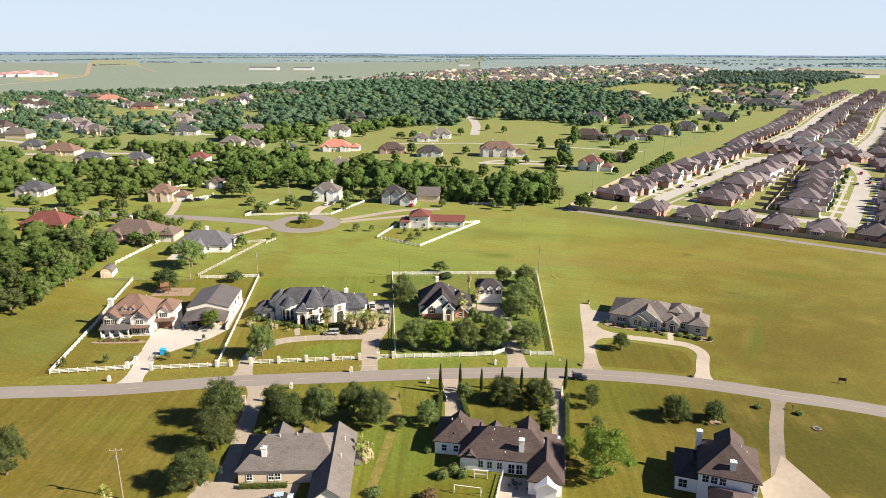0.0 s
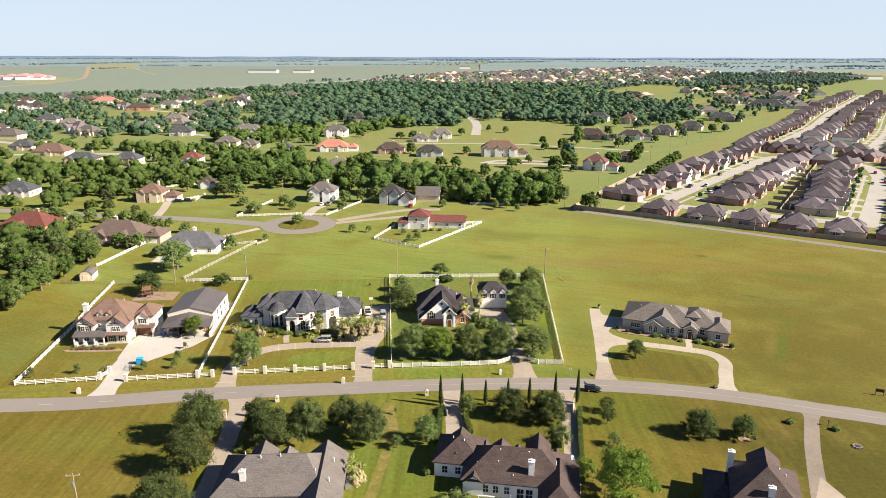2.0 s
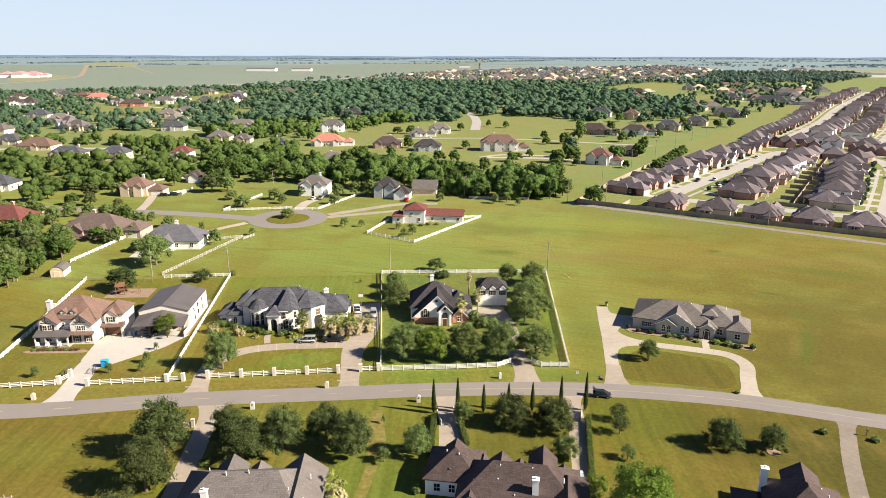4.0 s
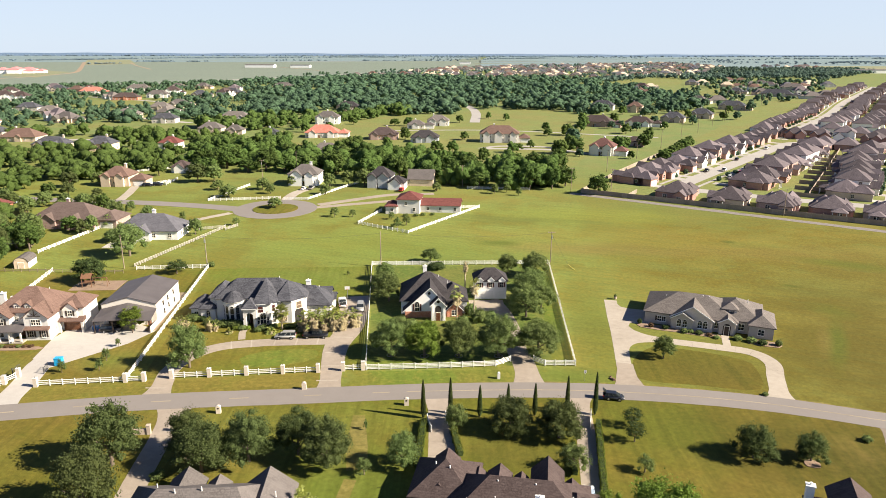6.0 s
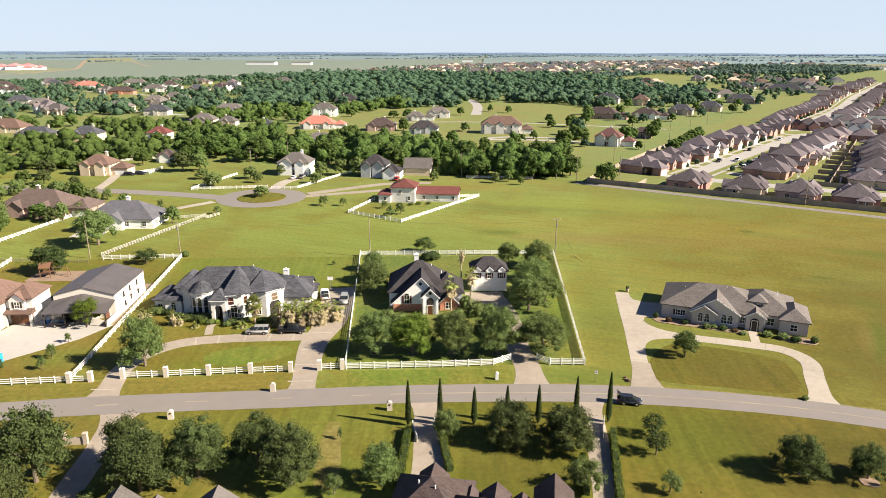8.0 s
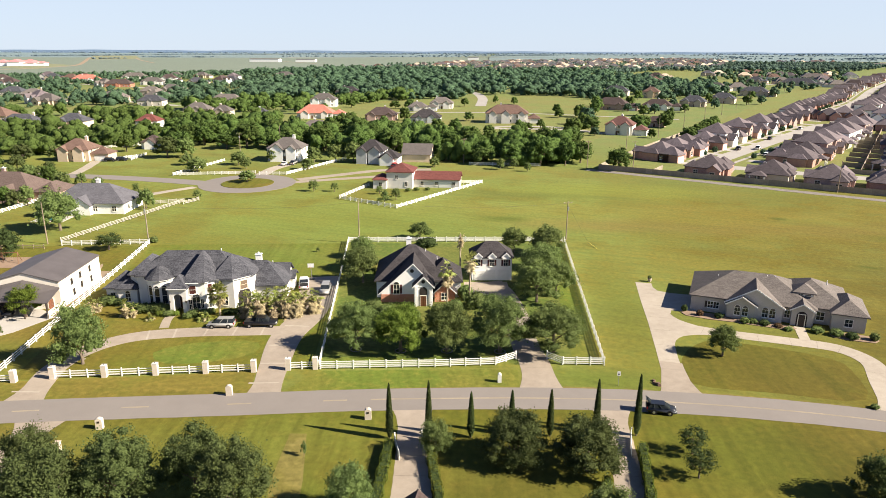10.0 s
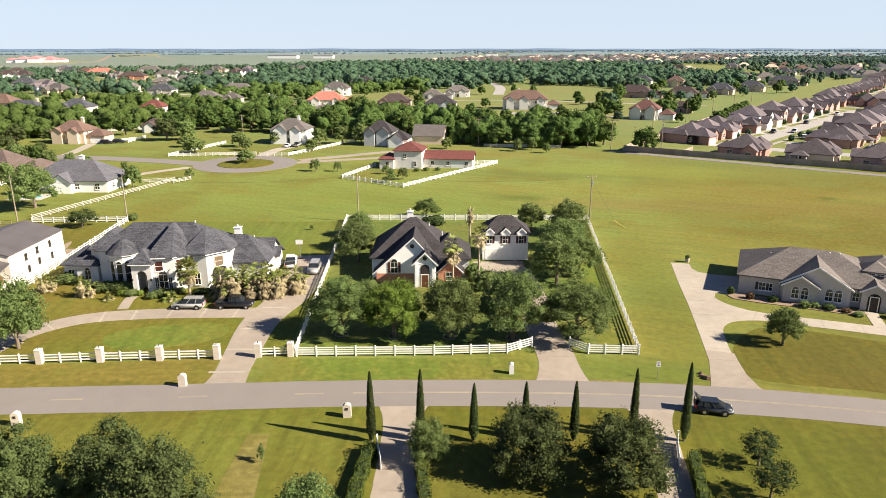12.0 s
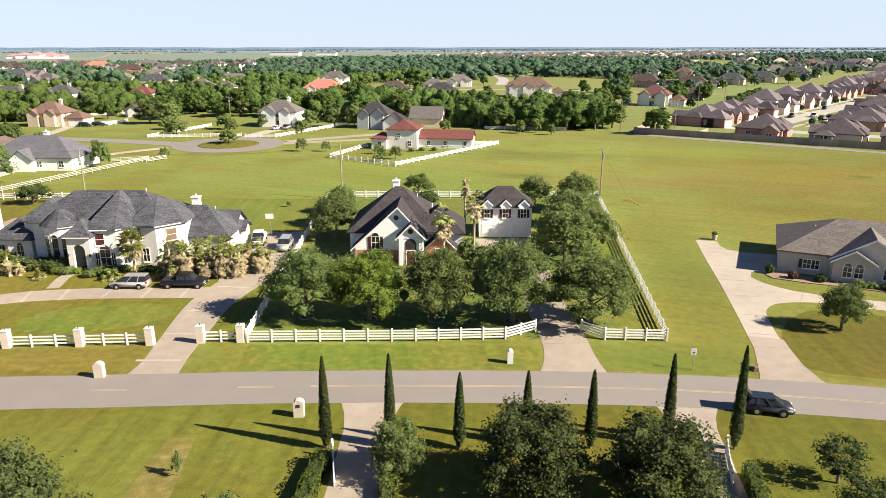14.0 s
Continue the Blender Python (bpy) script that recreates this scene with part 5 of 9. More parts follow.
tree(-118.5, 271, 4.8, 6.4, "round tree on the grass island", "mid", 0, "garden trees")
for x, y, h, w in ((-147.3, 286.2, 6, 9), (-132.4, 297, 5.2, 4.6), (-130.2, 316.5, 5.5, 6), (-107.6, 300.9, 5, 6.5), (-140, 305, 6, 7), (-112, 318, 7, 7), (-104, 322, 8, 8), (-160, 300, 5, 6), (-96, 322, 9, 8), (-60, 318, 4.5, 5), (-33, 318, 5, 4), (-28, 322, 4.5, 3.5), (-22, 316, 4, 3)):
    tree(x, y, h, w, "leafy garden tree by the far houses", "mid", None, "far garden trees")

# palms and planting at the houses
palm(-62.9, 153.6, 4.4, 2.3, 0.7, "fan palm beside the white stucco house", 64)
palm(-23.6, 168.2, 7.0, 2.0, 2.4, "fan palm with a shaggy dead skirt", 18)
palm(-19.5, 169.4, 8.9, 1.8, 1.6, "tall slim fan palm with a bare pale trunk", 22, lean=0.4)
palm(-25.1, 189.5, 8.2, 1.2, 2.8, "tall dying palm with hanging brown fronds", 4)
rngp = random.Random(3)
for k in range(27):
    t = k / 26
    px, py = local(-57.5, 153.2, 24, 12.0 * t + rngp.uniform(-0.8, 0.8), rngp.uniform(-1.6, 2.4))
    palm(px, py, rngp.uniform(2.4, 4.2), 1.6, rngp.uniform(2.2, 3.6), "bushy fan palm with a straw-coloured skirt", 11, "fan_palm", "fan palms along the drive")
for x, y, h in ((-86.4, 149.2, 2.3), (-87.2, 150.0, 1.8), (-78.8, 148.9, 2.7), (-79.8, 149.6, 2.1), (-77.9, 149.7, 1.9), (-85.6, 150.2, 1.7)):
    palm(x, y, h, 1.25, 1.8, "small fan palm with a pale shaggy skirt", 9, "fan_palm", "fan palms by the house")
for x, y, c in ((-74.0, 148.9, 1.2), (-64.3, 150.8, 1.4), (-65.2, 151.4, 1.1)):
    palm(x, y, 0.45, c, 0.2, "low spiky straw-tinted cycad by the wall", 30, "cycad", "cycads by the house")
for x, y, w, h, m in ((-77.6, 152.2, 2.8, 2.4, "leaf"), (-76.2, 152.6, 2.8, 2.5, "leaf_dark"), (-75.0, 152.8, 2.8, 2.4, "leaf"), (-73.9, 152.9, 2.6, 2.3, "leaf"), (-73.6, 151.4, 1.7, 1.3, "leaf_light"), (-72.0, 151.6, 2.2, 1.5, "leaf"), (-70.9, 152.0, 1.5, 1.2, "leaf_light"), (-68.0, 151.2, 1.9, 1.6, "leaf"), (-67.2, 152.2, 2.4, 2.0, "leaf"), (-66.0, 152.8, 2.2, 1.8, "leaf_dark"), (-65.2, 154.2, 2.0, 1.4, "leaf"), (-62.0, 154.8, 2.2, 1.3, "leaf_dark"), (-60.5, 155.6, 2.0, 1.2, "leaf_dark"), (-86.2, 154.3, 3.6, 2.8, "leaf"), (-84.0, 154.6, 2.8, 2.2, "leaf_dark"), (-81.6, 152.8, 2.0, 1.5, "leaf"), (-79.9, 152.8, 2.2, 1.8, "leaf_dark")):
    shrub(x, y, w, h, m, "dense green shrub in the flower bed")
for x, y, w, h, m in ((22.8, 172.4, 1.3, 1.6, "flower"), (26, 171.9, 1.6, 1.5, "leaf_dark"), (30.2, 170.6, 1.8, 1.4, "leaf"), (31.6, 170.7, 1.5, 1.2, "leaf"), (33.4, 170.3, 1.9, 1.3, "leaf_dark"), (35.6, 169.7, 1.5, 1.0, "flower"), (41.6, 168.7, 2.2, 1.4, "leaf"), (44.4, 168.0, 2.4, 1.6, "leaf"), (46.5, 167.0, 2.2, 1.6, "leaf_dark"), (49.9, 167.0, 1.6, 2.0, "leaf"), (20.3, 174.2, 1.2, 1.8, "leaf_dark"), (37.0, 168.6, 1.6, 0.9, "leaf")):
    shrub(x, y, w, h, m, "reddish shrub in the mulch bed" if m == "flower" else "green shrub in the mulch bed")
for k in range(9):
    x, y = local(-123.5, 130.6, 14, 1.3 * k, 0)
    shrub(x, y, 1.4, 0.8, "flower" if k % 3 else "leaf", "low reddish shrub before the porch" if k % 3 else "low green shrub before the porch")
for x, y, w, h in ((-30.5, 160.6, 3.2, 2.4), (-28.0, 159.8, 2.6, 2.2), (-33.5, 161.5, 3.4, 2.2), (-36.5, 163, 3.0, 2.4), (-21.5, 165, 3.0, 3.2), (-18, 167.5, 4.0, 4.4), (-15.5, 168.5, 3.6, 3.6), (-20.6, 171.5, 3.2, 4.2), (-24.5, 163.5, 2.2, 1.8)):
    shrub(x, y, w, h, "leaf", "overgrown green bush by the gabled house")
shrub(-15.2, 158.0, 2.4, 1.6, "leaf_light", "bright yellow-green bush in the stone ring")
for x, y, w, h in ((-31.4, 90.6, 2.2, 2.0), (-18.6, 95, 1.6, 2.2), (-12, 88.6, 2.6, 3.0), (-14, 87, 2.8, 2.6), (-10, 88, 2.4, 2.6), (54.4, 128.6, 1.8, 1.4), (63.2, 127.4, 1.8, 1.4), (47.6, 103.5, 1.4, 1.2), (41.4, 142.2, 1.2, 0.9), (-57.6, 95.4, 2.4, 1.6), (-25.8, 79, 3.2, 2.0)):
    shrub(x, y, w, h, "leaf", "small green lawn shrub")
palm(-31.6, 91.4, 3.4, 1.8, 3.0, "fan palm with a straw-coloured skirt by the grey roof", 12)
palm(-31.0, 89.2, 3.0, 1.8, 2.7, "fan palm with a straw-coloured skirt by the grey roof", 9)
palm(-30.4, 90.6, 2.4, 1.7, 2.2, "fan palm with a straw-coloured skirt by the grey roof", 8)
shrub(-15.1, 79.6, 3.6, 2.8, "flower", "dry reddish-brown shrub on the back lawn")
palm(-73.5, 65.5, 3.0, 1.9, 1.2, "fan palm near the power pole", 20)
for x, y in ((-33.9, 145.0), (-26.7, 146.0), (-19.4, 147.6), (-11, 149.2)):
    root = thing("stone_ring", x, y, 0, "ring of small edging stones round an oak", "edging", "stone rings")
    for k in range(16):
        me = shared(("stone",), lambda bm: solid(bm, [(-0.15, -0.07, 0), (0.15, -0.07, 0), (0.14, 0.07, 0), (-0.14, 0.07, 0)], [(-0.12, -0.05, 0.13), (0.12, -0.05, 0.13), (0.11, 0.05, 0.13), (-0.11, 0.05, 0.13)]), "gravel")
        a = k * math.pi / 8
        mesh_part("stone", me, "gravel", root, "", pose(0.86 * math.cos(a), 0.86 * math.sin(a), 0, 0, 0, math.degrees(a) + 90))

# ---- woods ----


def inside(x, y, poly):
    hit = False
    for (ax, ay), (bx, by) in zip(poly, poly[1:] + poly[:1]):
        if (ay > y) != (by > y) and x < (bx - ax) * (y - ay) / (by - ay) + ax:
            hit = not hit
    return hit


KEEP = []  # clearings round the houses: x, y, radius


def scatter(rng, poly, gap, clear=True):
    xs, ys = [p[0] for p in poly], [p[1] for p in poly]
    area = (max(xs) - min(xs)) * (max(ys) - min(ys))
    out = []
    for _ in range(int(area / gap**2)):
        x, y = rng.uniform(min(xs), max(xs)), rng.uniform(min(ys), max(ys))
        if inside(x, y, poly) and not (clear and (any(abs(x - a) < r and -1.4 * r < y - b < r for a, b, r in KEEP) or any(inside(x, y, q) for q in CLEAR))):
            out.append((x, y))
    return out


def wood(name, label, spots, hmin, hmax, count, leafsize, material, seed, lobes_n=6, wide=1.0, cells=(7, 4), squat=1.0):
    """Many trees in one mesh: uneven leafy crowns on short trunks."""
    rng = np.random.RandomState(seed)
    base = []
    for k in range(6):
        lobes = [(c, tuple(1.25 * v for v in r)) for c, r in oak_lobes(np.random.RandomState(k + seed), lobes_n)]
        base.append(lobes_crown(np.random.RandomState(seed + k), lobes, count, leafsize / 12.0, 0.86, *cells, 0.7))
    vs, fs, n = [], [], 0
    for k, (x, y) in enumerate(spots):
        h = rng.uniform(hmin, hmax) * (1.18 if rng.rand() < 0.15 else 1.0) * (0.72 if rng.rand() < 0.2 else 1.0)
        w = h * rng.uniform(0.75, 1.15) * wide
        a = rng.uniform(0, 6.28)
        c, s = math.cos(a), math.sin(a)
        v, f = base[k % 6]
        v = np.stack([(v[:, 0] * c - v[:, 1] * s) * w + x, (v[:, 0] * s + v[:, 1] * c) * w + y, v[:, 2] * h * 0.92 * squat - 0.06 * h], -1)
        stem = np.array([(x - 0.25, y, 0), (x + 0.25, y, 0), (x + 0.12, y, h * 0.5), (x - 0.12, y, h * 0.5), (x, y - 0.25, 0), (x, y + 0.25, 0), (x, y + 0.12, h * 0.5), (x, y - 0.12, h * 0.5)])
        vs += [v, stem]
        fs += [f + n, np.arange(8).reshape(2, 4) + n + len(v)]
        n += len(v) + 8
    ob = new(name, crown_mesh(name, np.concatenate(vs), np.concatenate(fs)))
    ob.data.materials.append(M[material])
    return tagged(ob, label, "woods", kind="stuff")

# ---- houses ----
TURN = {"S": 0, "E": 90, "N": 180, "W": 270}


def hip_bm(bm, x0, x1, y0, y1, z, pitch, over=0.45, fascia=0.2):
    """A hipped roof over a rectangle; the ridge runs along the longer side."""
    x0, x1, y0, y1 = x0 - over, x1 + over, y0 - over, y1 + over
    half = min(x1 - x0, y1 - y0) / 2
    top = z + fascia + half * pitch
    lo = [bm.verts.new((x, y, z)) for x, y in ((x0, y0), (x1, y0), (x1, y1), (x0, y1))]
    hi = [bm.verts.new((x, y, z + fascia)) for x, y in ((x0, y0), (x1, y0), (x1, y1), (x0, y1))]
    bm.faces.new(lo[::-1])
    for i in range(4):
        bm.faces.new((lo[i], lo[(i + 1) % 4], hi[(i + 1) % 4], hi[i]))
    if abs((x1 - x0) - (y1 - y0)) < 0.2:
        a = bm.verts.new(((x0 + x1) / 2, (y0 + y1) / 2, top))
        for i in range(4):
            bm.faces.new((hi[i], hi[(i + 1) % 4], a))
    elif x1 - x0 > y1 - y0:
        a, b = bm.verts.new((x0 + half, (y0 + y1) / 2, top)), bm.verts.new((x1 - half, (y0 + y1) / 2, top))
        for f in ((hi[0], hi[1], b, a), (hi[1], hi[2], b), (hi[2], hi[3], a, b), (hi[3], hi[0], a)):
            bm.faces.new(f)
    else:
        a, b = bm.verts.new(((x0 + x1) / 2, y0 + half, top)), bm.verts.new(((x0 + x1) / 2, y1 - half, top))
        for f in ((hi[0], hi[1], a), (hi[1], hi[2], b, a), (hi[2], hi[3], b), (hi[3], hi[0], a, b)):
            bm.faces.new(f)
    return top


def gable_bm(bm, x0, x1, y0, y1, z, pitch, axis="x", over=0.4, thick=0.2):
    """Two roof slabs that meet in a ridge along the axis."""
    if axis == "x":
        m, half = (y0 + y1) / 2, (y1 - y0) / 2
        rise = half * pitch
        prof = [(-half - over, -over * pitch), (0, rise), (half + over, -over * pitch), (half + over, -over * pitch + thick), (0, rise + thick), (-half - over, -over * pitch + thick)]
        place = lambda q, e: (x0 - over if e == 0 else x1 + over, m + q[0], z + q[1])
    else:
        m, half = (x0 + x1) / 2, (x1 - x0) / 2
        rise = half * pitch
        prof = [(-half - over, -over * pitch), (0, rise), (half + over, -over * pitch), (half + over, -over * pitch + thick), (0, rise + thick), (-half - over, -over * pitch + thick)]
        place = lambda q, e: (m + q[0], y0 - over if e == 0 else y1 + over, z + q[1])
    a, b = [bm.verts.new(place(q, 0)) for q in prof], [bm.verts.new(place(q, 1)) for q in prof]
    for i in range(6):
        bm.faces.new((a[i], a[(i + 1) % 6], b[(i + 1) % 6], b[i]))
    for r in (a, b):
        bm.faces.new((r[0], r[1], r[4], r[5]))
        bm.faces.new((r[1], r[2], r[3], r[4]))
    return z + rise


def gable_wall(bm, x0, x1, y0, y1, z, pitch, axis):
    if axis == "x":
        m, half = (y0 + y1) / 2, (y1 - y0) / 2
        solid(bm, [(x0, y0, z), (x0, y1, z), (x0, m, z + half * pitch)], [(x1, y0, z), (x1, y1, z), (x1, m, z + half * pitch)])
    else:
        m, half = (x0 + x1) / 2, (x1 - x0) / 2
        solid(bm, [(x0, y0, z), (x1, y0, z), (m, y0, z + half * pitch)], [(x0, y1, z), (x1, y1, z), (m, y1, z + half * pitch)])


def wing(root, x0, x1, y0, y1, h, roof, pitch, wallm, roofm, axis="x", over=0.45, z0=0.0, label=""):
    """One block of a house: walls and the roof over them."""
    bm = boxed(x0, x1, y0, y1, z0 if z0 else -0.2, h)
    if roof == "gable":
        gable_wall(bm, x0, x1, y0, y1, h, pitch, axis)
    part("wall", bm, wallm, root, label)
    bm = bmesh.new()
    if roof == "gable":
        gable_bm(bm, x0, x1, y0, y1, h, pitch, axis, over)
    else:
        hip_bm(bm, x0, x1, y0, y1, h, pitch, over)
    return part("roof", bm, roofm, root)


def window(root, x, y, z, w, h, face="S", shutter="", pane="glass", trim="trim", arch=False, bars=1):
    """A framed window on an outer wall: frame, pane, sill, shutters."""
    def frame_build(bm):
        t, q = 0.07, 0.025
        xs = [-w / 2 - t, -w / 2]
        for k in range(bars):
            c = -w / 2 + w * (k + 1) / (bars + 1)
            xs += [c - q, c + q]
        xs += [w / 2, w / 2 + t]
        zs = [-0.16, 0, h / 2 - 0.03, h / 2 + 0.03, h, h + t]
        v = {(i, k): bm.verts.new((x, -0.09 if k else -0.14, z)) for i, x in enumerate(xs) for k, z in enumerate(zs)}
        made = [bm.faces.new((v[i, k], v[i + 1, k], v[i + 1, k + 1], v[i, k + 1])) for i in range(len(xs) - 1) for k in range(5) if i % 2 == 0 or k % 2 == 0]
        out = bmesh.ops.extrude_face_region(bm, geom=made)
        for e in out["geom"]:
            if isinstance(e, bmesh.types.BMVert):
                e.co.y = 0.03
        if arch:
            n = 8
            pts = [(math.cos(math.pi * k / n) * (w / 2 + t), math.sin(math.pi * k / n) * (w / 2 + t)) for k in range(n + 1)]
            solid(bm, [(a, -0.08, h + b) for a, b in pts], [(a, 0.0, h + b) for a, b in pts])
    me = shared(("window", round(w, 2), round(h, 2), trim, arch, bars), frame_build, trim)
    ob = mesh_part("window", me, trim, root, "", pose(x, y, z, 0, 0, TURN[face]))

    def pane_build(bm):
        box(bm, -w / 2, w / 2, -0.05, 0.02, 0, h)
        if arch:
            n = 8
            pts = [(math.cos(math.pi * k / n) * w * 0.46, math.sin(math.pi * k / n) * w * 0.46) for k in range(n + 1)]
            solid(bm, [(a, -0.1, h + 0.06 + b) for a, b in pts], [(a, 0.0, h + 0.06 + b) for a, b in pts])
    mesh_part("pane", shared(("pane", round(w, 2), round(h, 2), pane, arch), pane_build, pane), pane, ob, "dark glass pane")
    if shutter:
        sh = shared(("shutter", round(h, 2), shutter), lambda bm: [box(bm, -0.2, 0.2, -0.07, 0.0, 0, h)] + [box(bm, -0.16, 0.16, -0.09, -0.07, 0.06 + k * 0.16, 0.16 + k * 0.16) for k in range(int(h / 0.16) - 1)], shutter)
        for s in (-1, 1):
            mesh_part("shutter", sh, shutter, ob, "dark louvred shutter", pose(s * (w / 2 + 0.3), 0, 0))
    return ob


def door(root, x, y, w, h, face="S", material="door_wood", z=0.0, label="front door"):
    bm = boxed(-w / 2, w / 2, -0.06, 0.02, 0, h)
    for k in (-1, 1):
        for q in (0, 1):
            box(bm, k * w / 4 - w * 0.17, k * w / 4 + w * 0.17, -0.09, -0.06, 0.2 + q * h * 0.47, 0.2 + q * h * 0.47 + h * 0.36)
    ob = part("door", bm, material, root, label, pose(x, y, z, 0, 0, TURN[face]))
    bm = boxed(-w / 2 - 0.12, -w / 2, -0.1, 0.02, 0, h + 0.12)
    box(bm, w / 2, w / 2 + 0.12, -0.1, 0.02, 0, h + 0.12)
    box(bm, -w / 2, w / 2, -0.1, 0.02, h, h + 0.12)
    part("door_frame", bm, "trim", ob)
    return ob


def garage_door(root, x, y, w, h, face="S", material="white", z=0.0):
    bm = boxed(-w / 2, w / 2, -0.05, 0.02, 0, h)
    for r in range(4):
        for c in range(max(2, int(w / 0.62))):
            n = max(2, int(w / 0.62))
            cx = -w / 2 + w * (c + 0.5) / n
            box(bm, cx - w / n * 0.4, cx + w / n * 0.4, -0.07, -0.05, h * r / 4 + 0.08, h * (r + 1) / 4 - 0.08)
    return part("garage_door", bm, material, root, "panelled garage door", pose(x, y, z, 0, 0, TURN[face]))


def chimney(root, x, y, z0, z1, w, d, material="siding"):
    ob = part("chimney", boxed(x - w / 2, x + w / 2, y - d / 2, y + d / 2, z0, z1), material, root, "boxy chimney")
    bm = boxed(x - w / 2 - 0.1, x + w / 2 + 0.1, y - d / 2 - 0.1, y + d / 2 + 0.1, z1, z1 + 0.15)
    tube(bm, (x, y, z1 + 0.15), (x, y, z1 + 0.5), 0.16, 0.16)
    part("chimney_cap", bm, "white" if material != "brick_red" else "stone", ob)


def vent(root, x, y, z):
    part("roof_vent", tubed((x, y, z - 0.4), (x, y, z + 0.5), 0.08, 0.08), "white", root, "small pale roof vent pipe")


def dormer(root, x, y, z, w, h, depth, pitch, wallm, roofm, shutter="", trim="trim", over=0.2):
    """A gabled dormer that faces the front, its face at y."""
    bm = boxed(x - w / 2, x + w / 2, y, y + depth, z, z + h)
    gable_wall(bm, x - w / 2, x + w / 2, y, y + depth, z + h, pitch, "y")
    ob = part("dormer", bm, wallm, root, "gabled dormer")
    bm = bmesh.new()
    gable_bm(bm, x - w / 2, x + w / 2, y, y + depth, z + h, pitch, "y", over, 0.12)
    part("dormer_roof", bm, roofm, ob)
    window(root, x, y, z + 0.25, w * 0.5, h * 0.75, "S", shutter, trim=trim)


# a closed panel; its dark colour stands for the shade of an opening
def arch_panel(root, x, y, w, h, material, label, z=0.0, name="arched_opening"):
    n = 10
    pts = [(-w / 2, 0), (w / 2, 0)] + [(math.cos(math.pi * k / n) * w / 2, h + math.sin(math.pi * k / n) * w / 2) for k in range(n + 1)]
    bm = bmesh.new()
    solid(bm, [(x + a, y - 0.06, z + b) for a, b in pts], [(x + a, y + 0.05, z + b) for a, b in pts])
    return part(name, bm, material, root, label)


# brown-roofed house with the porch
h1 = thing("house", -124.4, 132.6, 14, "two-storey cream house with brown shingle roof and front porch", "house")
KEEP.append((-118, 142, 16))
wing(h1, 0, 13.3, 4.0, 15.0, 5.8, "hip", 0.72, "stucco", "brown_roof")
wing(h1, 0.0, 4.6, 1.9, 6.0, 5.6, "gable", 0.8, "stucco", "brown_roof", "y")
wing(h1, 8.0, 13.3, 1.5, 7.0, 5.6, "gable", 0.85, "stucco", "brown_roof", "y")
wing(h1, 13.3, 18.6, 7.2, 14.6, 5.6, "hip", 0.7, "stucco", "brown_roof")
wing(h1, 14.2, 17.4, 6.6, 9.0, 5.5, "gable", 0.9, "stucco", "brown_roof", "y", 0.3, 2.9)
for x0, x1, y0, y1, za, zb, lab in ((-0.5, 8.2, -0.5, 2.2, 2.7, 3.6, "porch"), (8.0, 13.6, 0.4, 1.6, 2.8, 3.3, "bay"), (13.0, 19.0, 5.4, 7.4, 2.7, 3.4, "garage porch")):
    bm = bmesh.new()
    solid(bm, [(x0, y0, za), (x1, y0, za), (x1, y1, za), (x0, y1, za)], [(x0, y0, za + 0.2), (x1, y0, za + 0.2), (x1, y1, zb + 0.2), (x0, y1, zb + 0.2)])
    part("porch_roof", bm, "metal_roof" if lab == "porch" else "brown_roof", h1, "sloping grey metal porch roof" if lab == "porch" else "sloping shingled " + lab + " roof")
part("porch_floor", boxed(-0.3, 8.0, -0.3, 2.0, 0, 0.35), "concrete", h1)
for x in (-0.1, 2.4, 5.2, 7.7):
    part("column", boxed(x - 0.16, x + 0.16, -0.25, 0.05, 0, 2.75), "stone", h1, "stout porch column")
for x in (13.5, 18.7):
    part("column", boxed(x - 0.25, x + 0.25, 5.5, 6.0, 0, 2.75), "stone", h1, "stout stone column")
for x, w in ((1.6, 0.95), (2.8, 0.95)):
    window(h1, x, 1.9, 3.7, w, 1.3)
window(h1, 2.2, 1.9, 0.8, 1.4, 1.5, pane="glass")
for x in (0.75, 3.65):
    part("shutter", boxed(x - 0.2, x + 0.2, 1.8, 1.9, 3.65, 5.1), "shutter_dark", h1)
for x in (10.1, 11.2):
    window(h1, x, 1.5, 3.7, 0.9, 1.3)
    window(h1, x - 0.8 + (x > 10.5) * 1.6, 1.5, 0.8, 0.9, 1.5, shutter="shutter_dark")
door(h1, 6.3, 4.0, 1.3, 2.3)
window(h1, 5.1, 4.0, 3.8, 0.6, 1.0)
window(h1, 7.3, 4.0, 3.8, 0.6, 1.0)
for x in (5.2, 7.6):
    dormer(h1, x, 4.6, 6.3, 1.5, 1.0, 2.4, 1.0, "stucco", "brown_roof")
window(h1, 15.8, 6.6, 3.8, 1.0, 1.3, shutter="shutter_dark")
garage_door(h1, 16.1, 7.2, 4.6, 2.3, material="door_wood")
for x, z in ((2.3, 6.1), (10.65, 6.2)):
    bm = bmesh.new()
    box(bm, x - 0.09, x + 0.09, 1.2, 1.3, z - 0.4, z + 1.3)
    box(bm, x - 1.3, x + 1.3, 1.2, 1.3, z - 0.35, z - 0.18)
    for s in (-1, 1):
        solid(bm, [(x, 1.2, z - 0.2), (x, 1.3, z - 0.2), (x, 1.3, z + 0.0), (x, 1.2, z + 0.0)], [(x + s * 0.8, 1.2, z + 0.35), (x + s * 0.8, 1.3, z + 0.35), (x + s * 0.8, 1.3, z + 0.5), (x + s * 0.8, 1.2, z + 0.5)])
    part("gable_timber", bm, "shutter_dark", h1, "dark timber bracket in the gable")
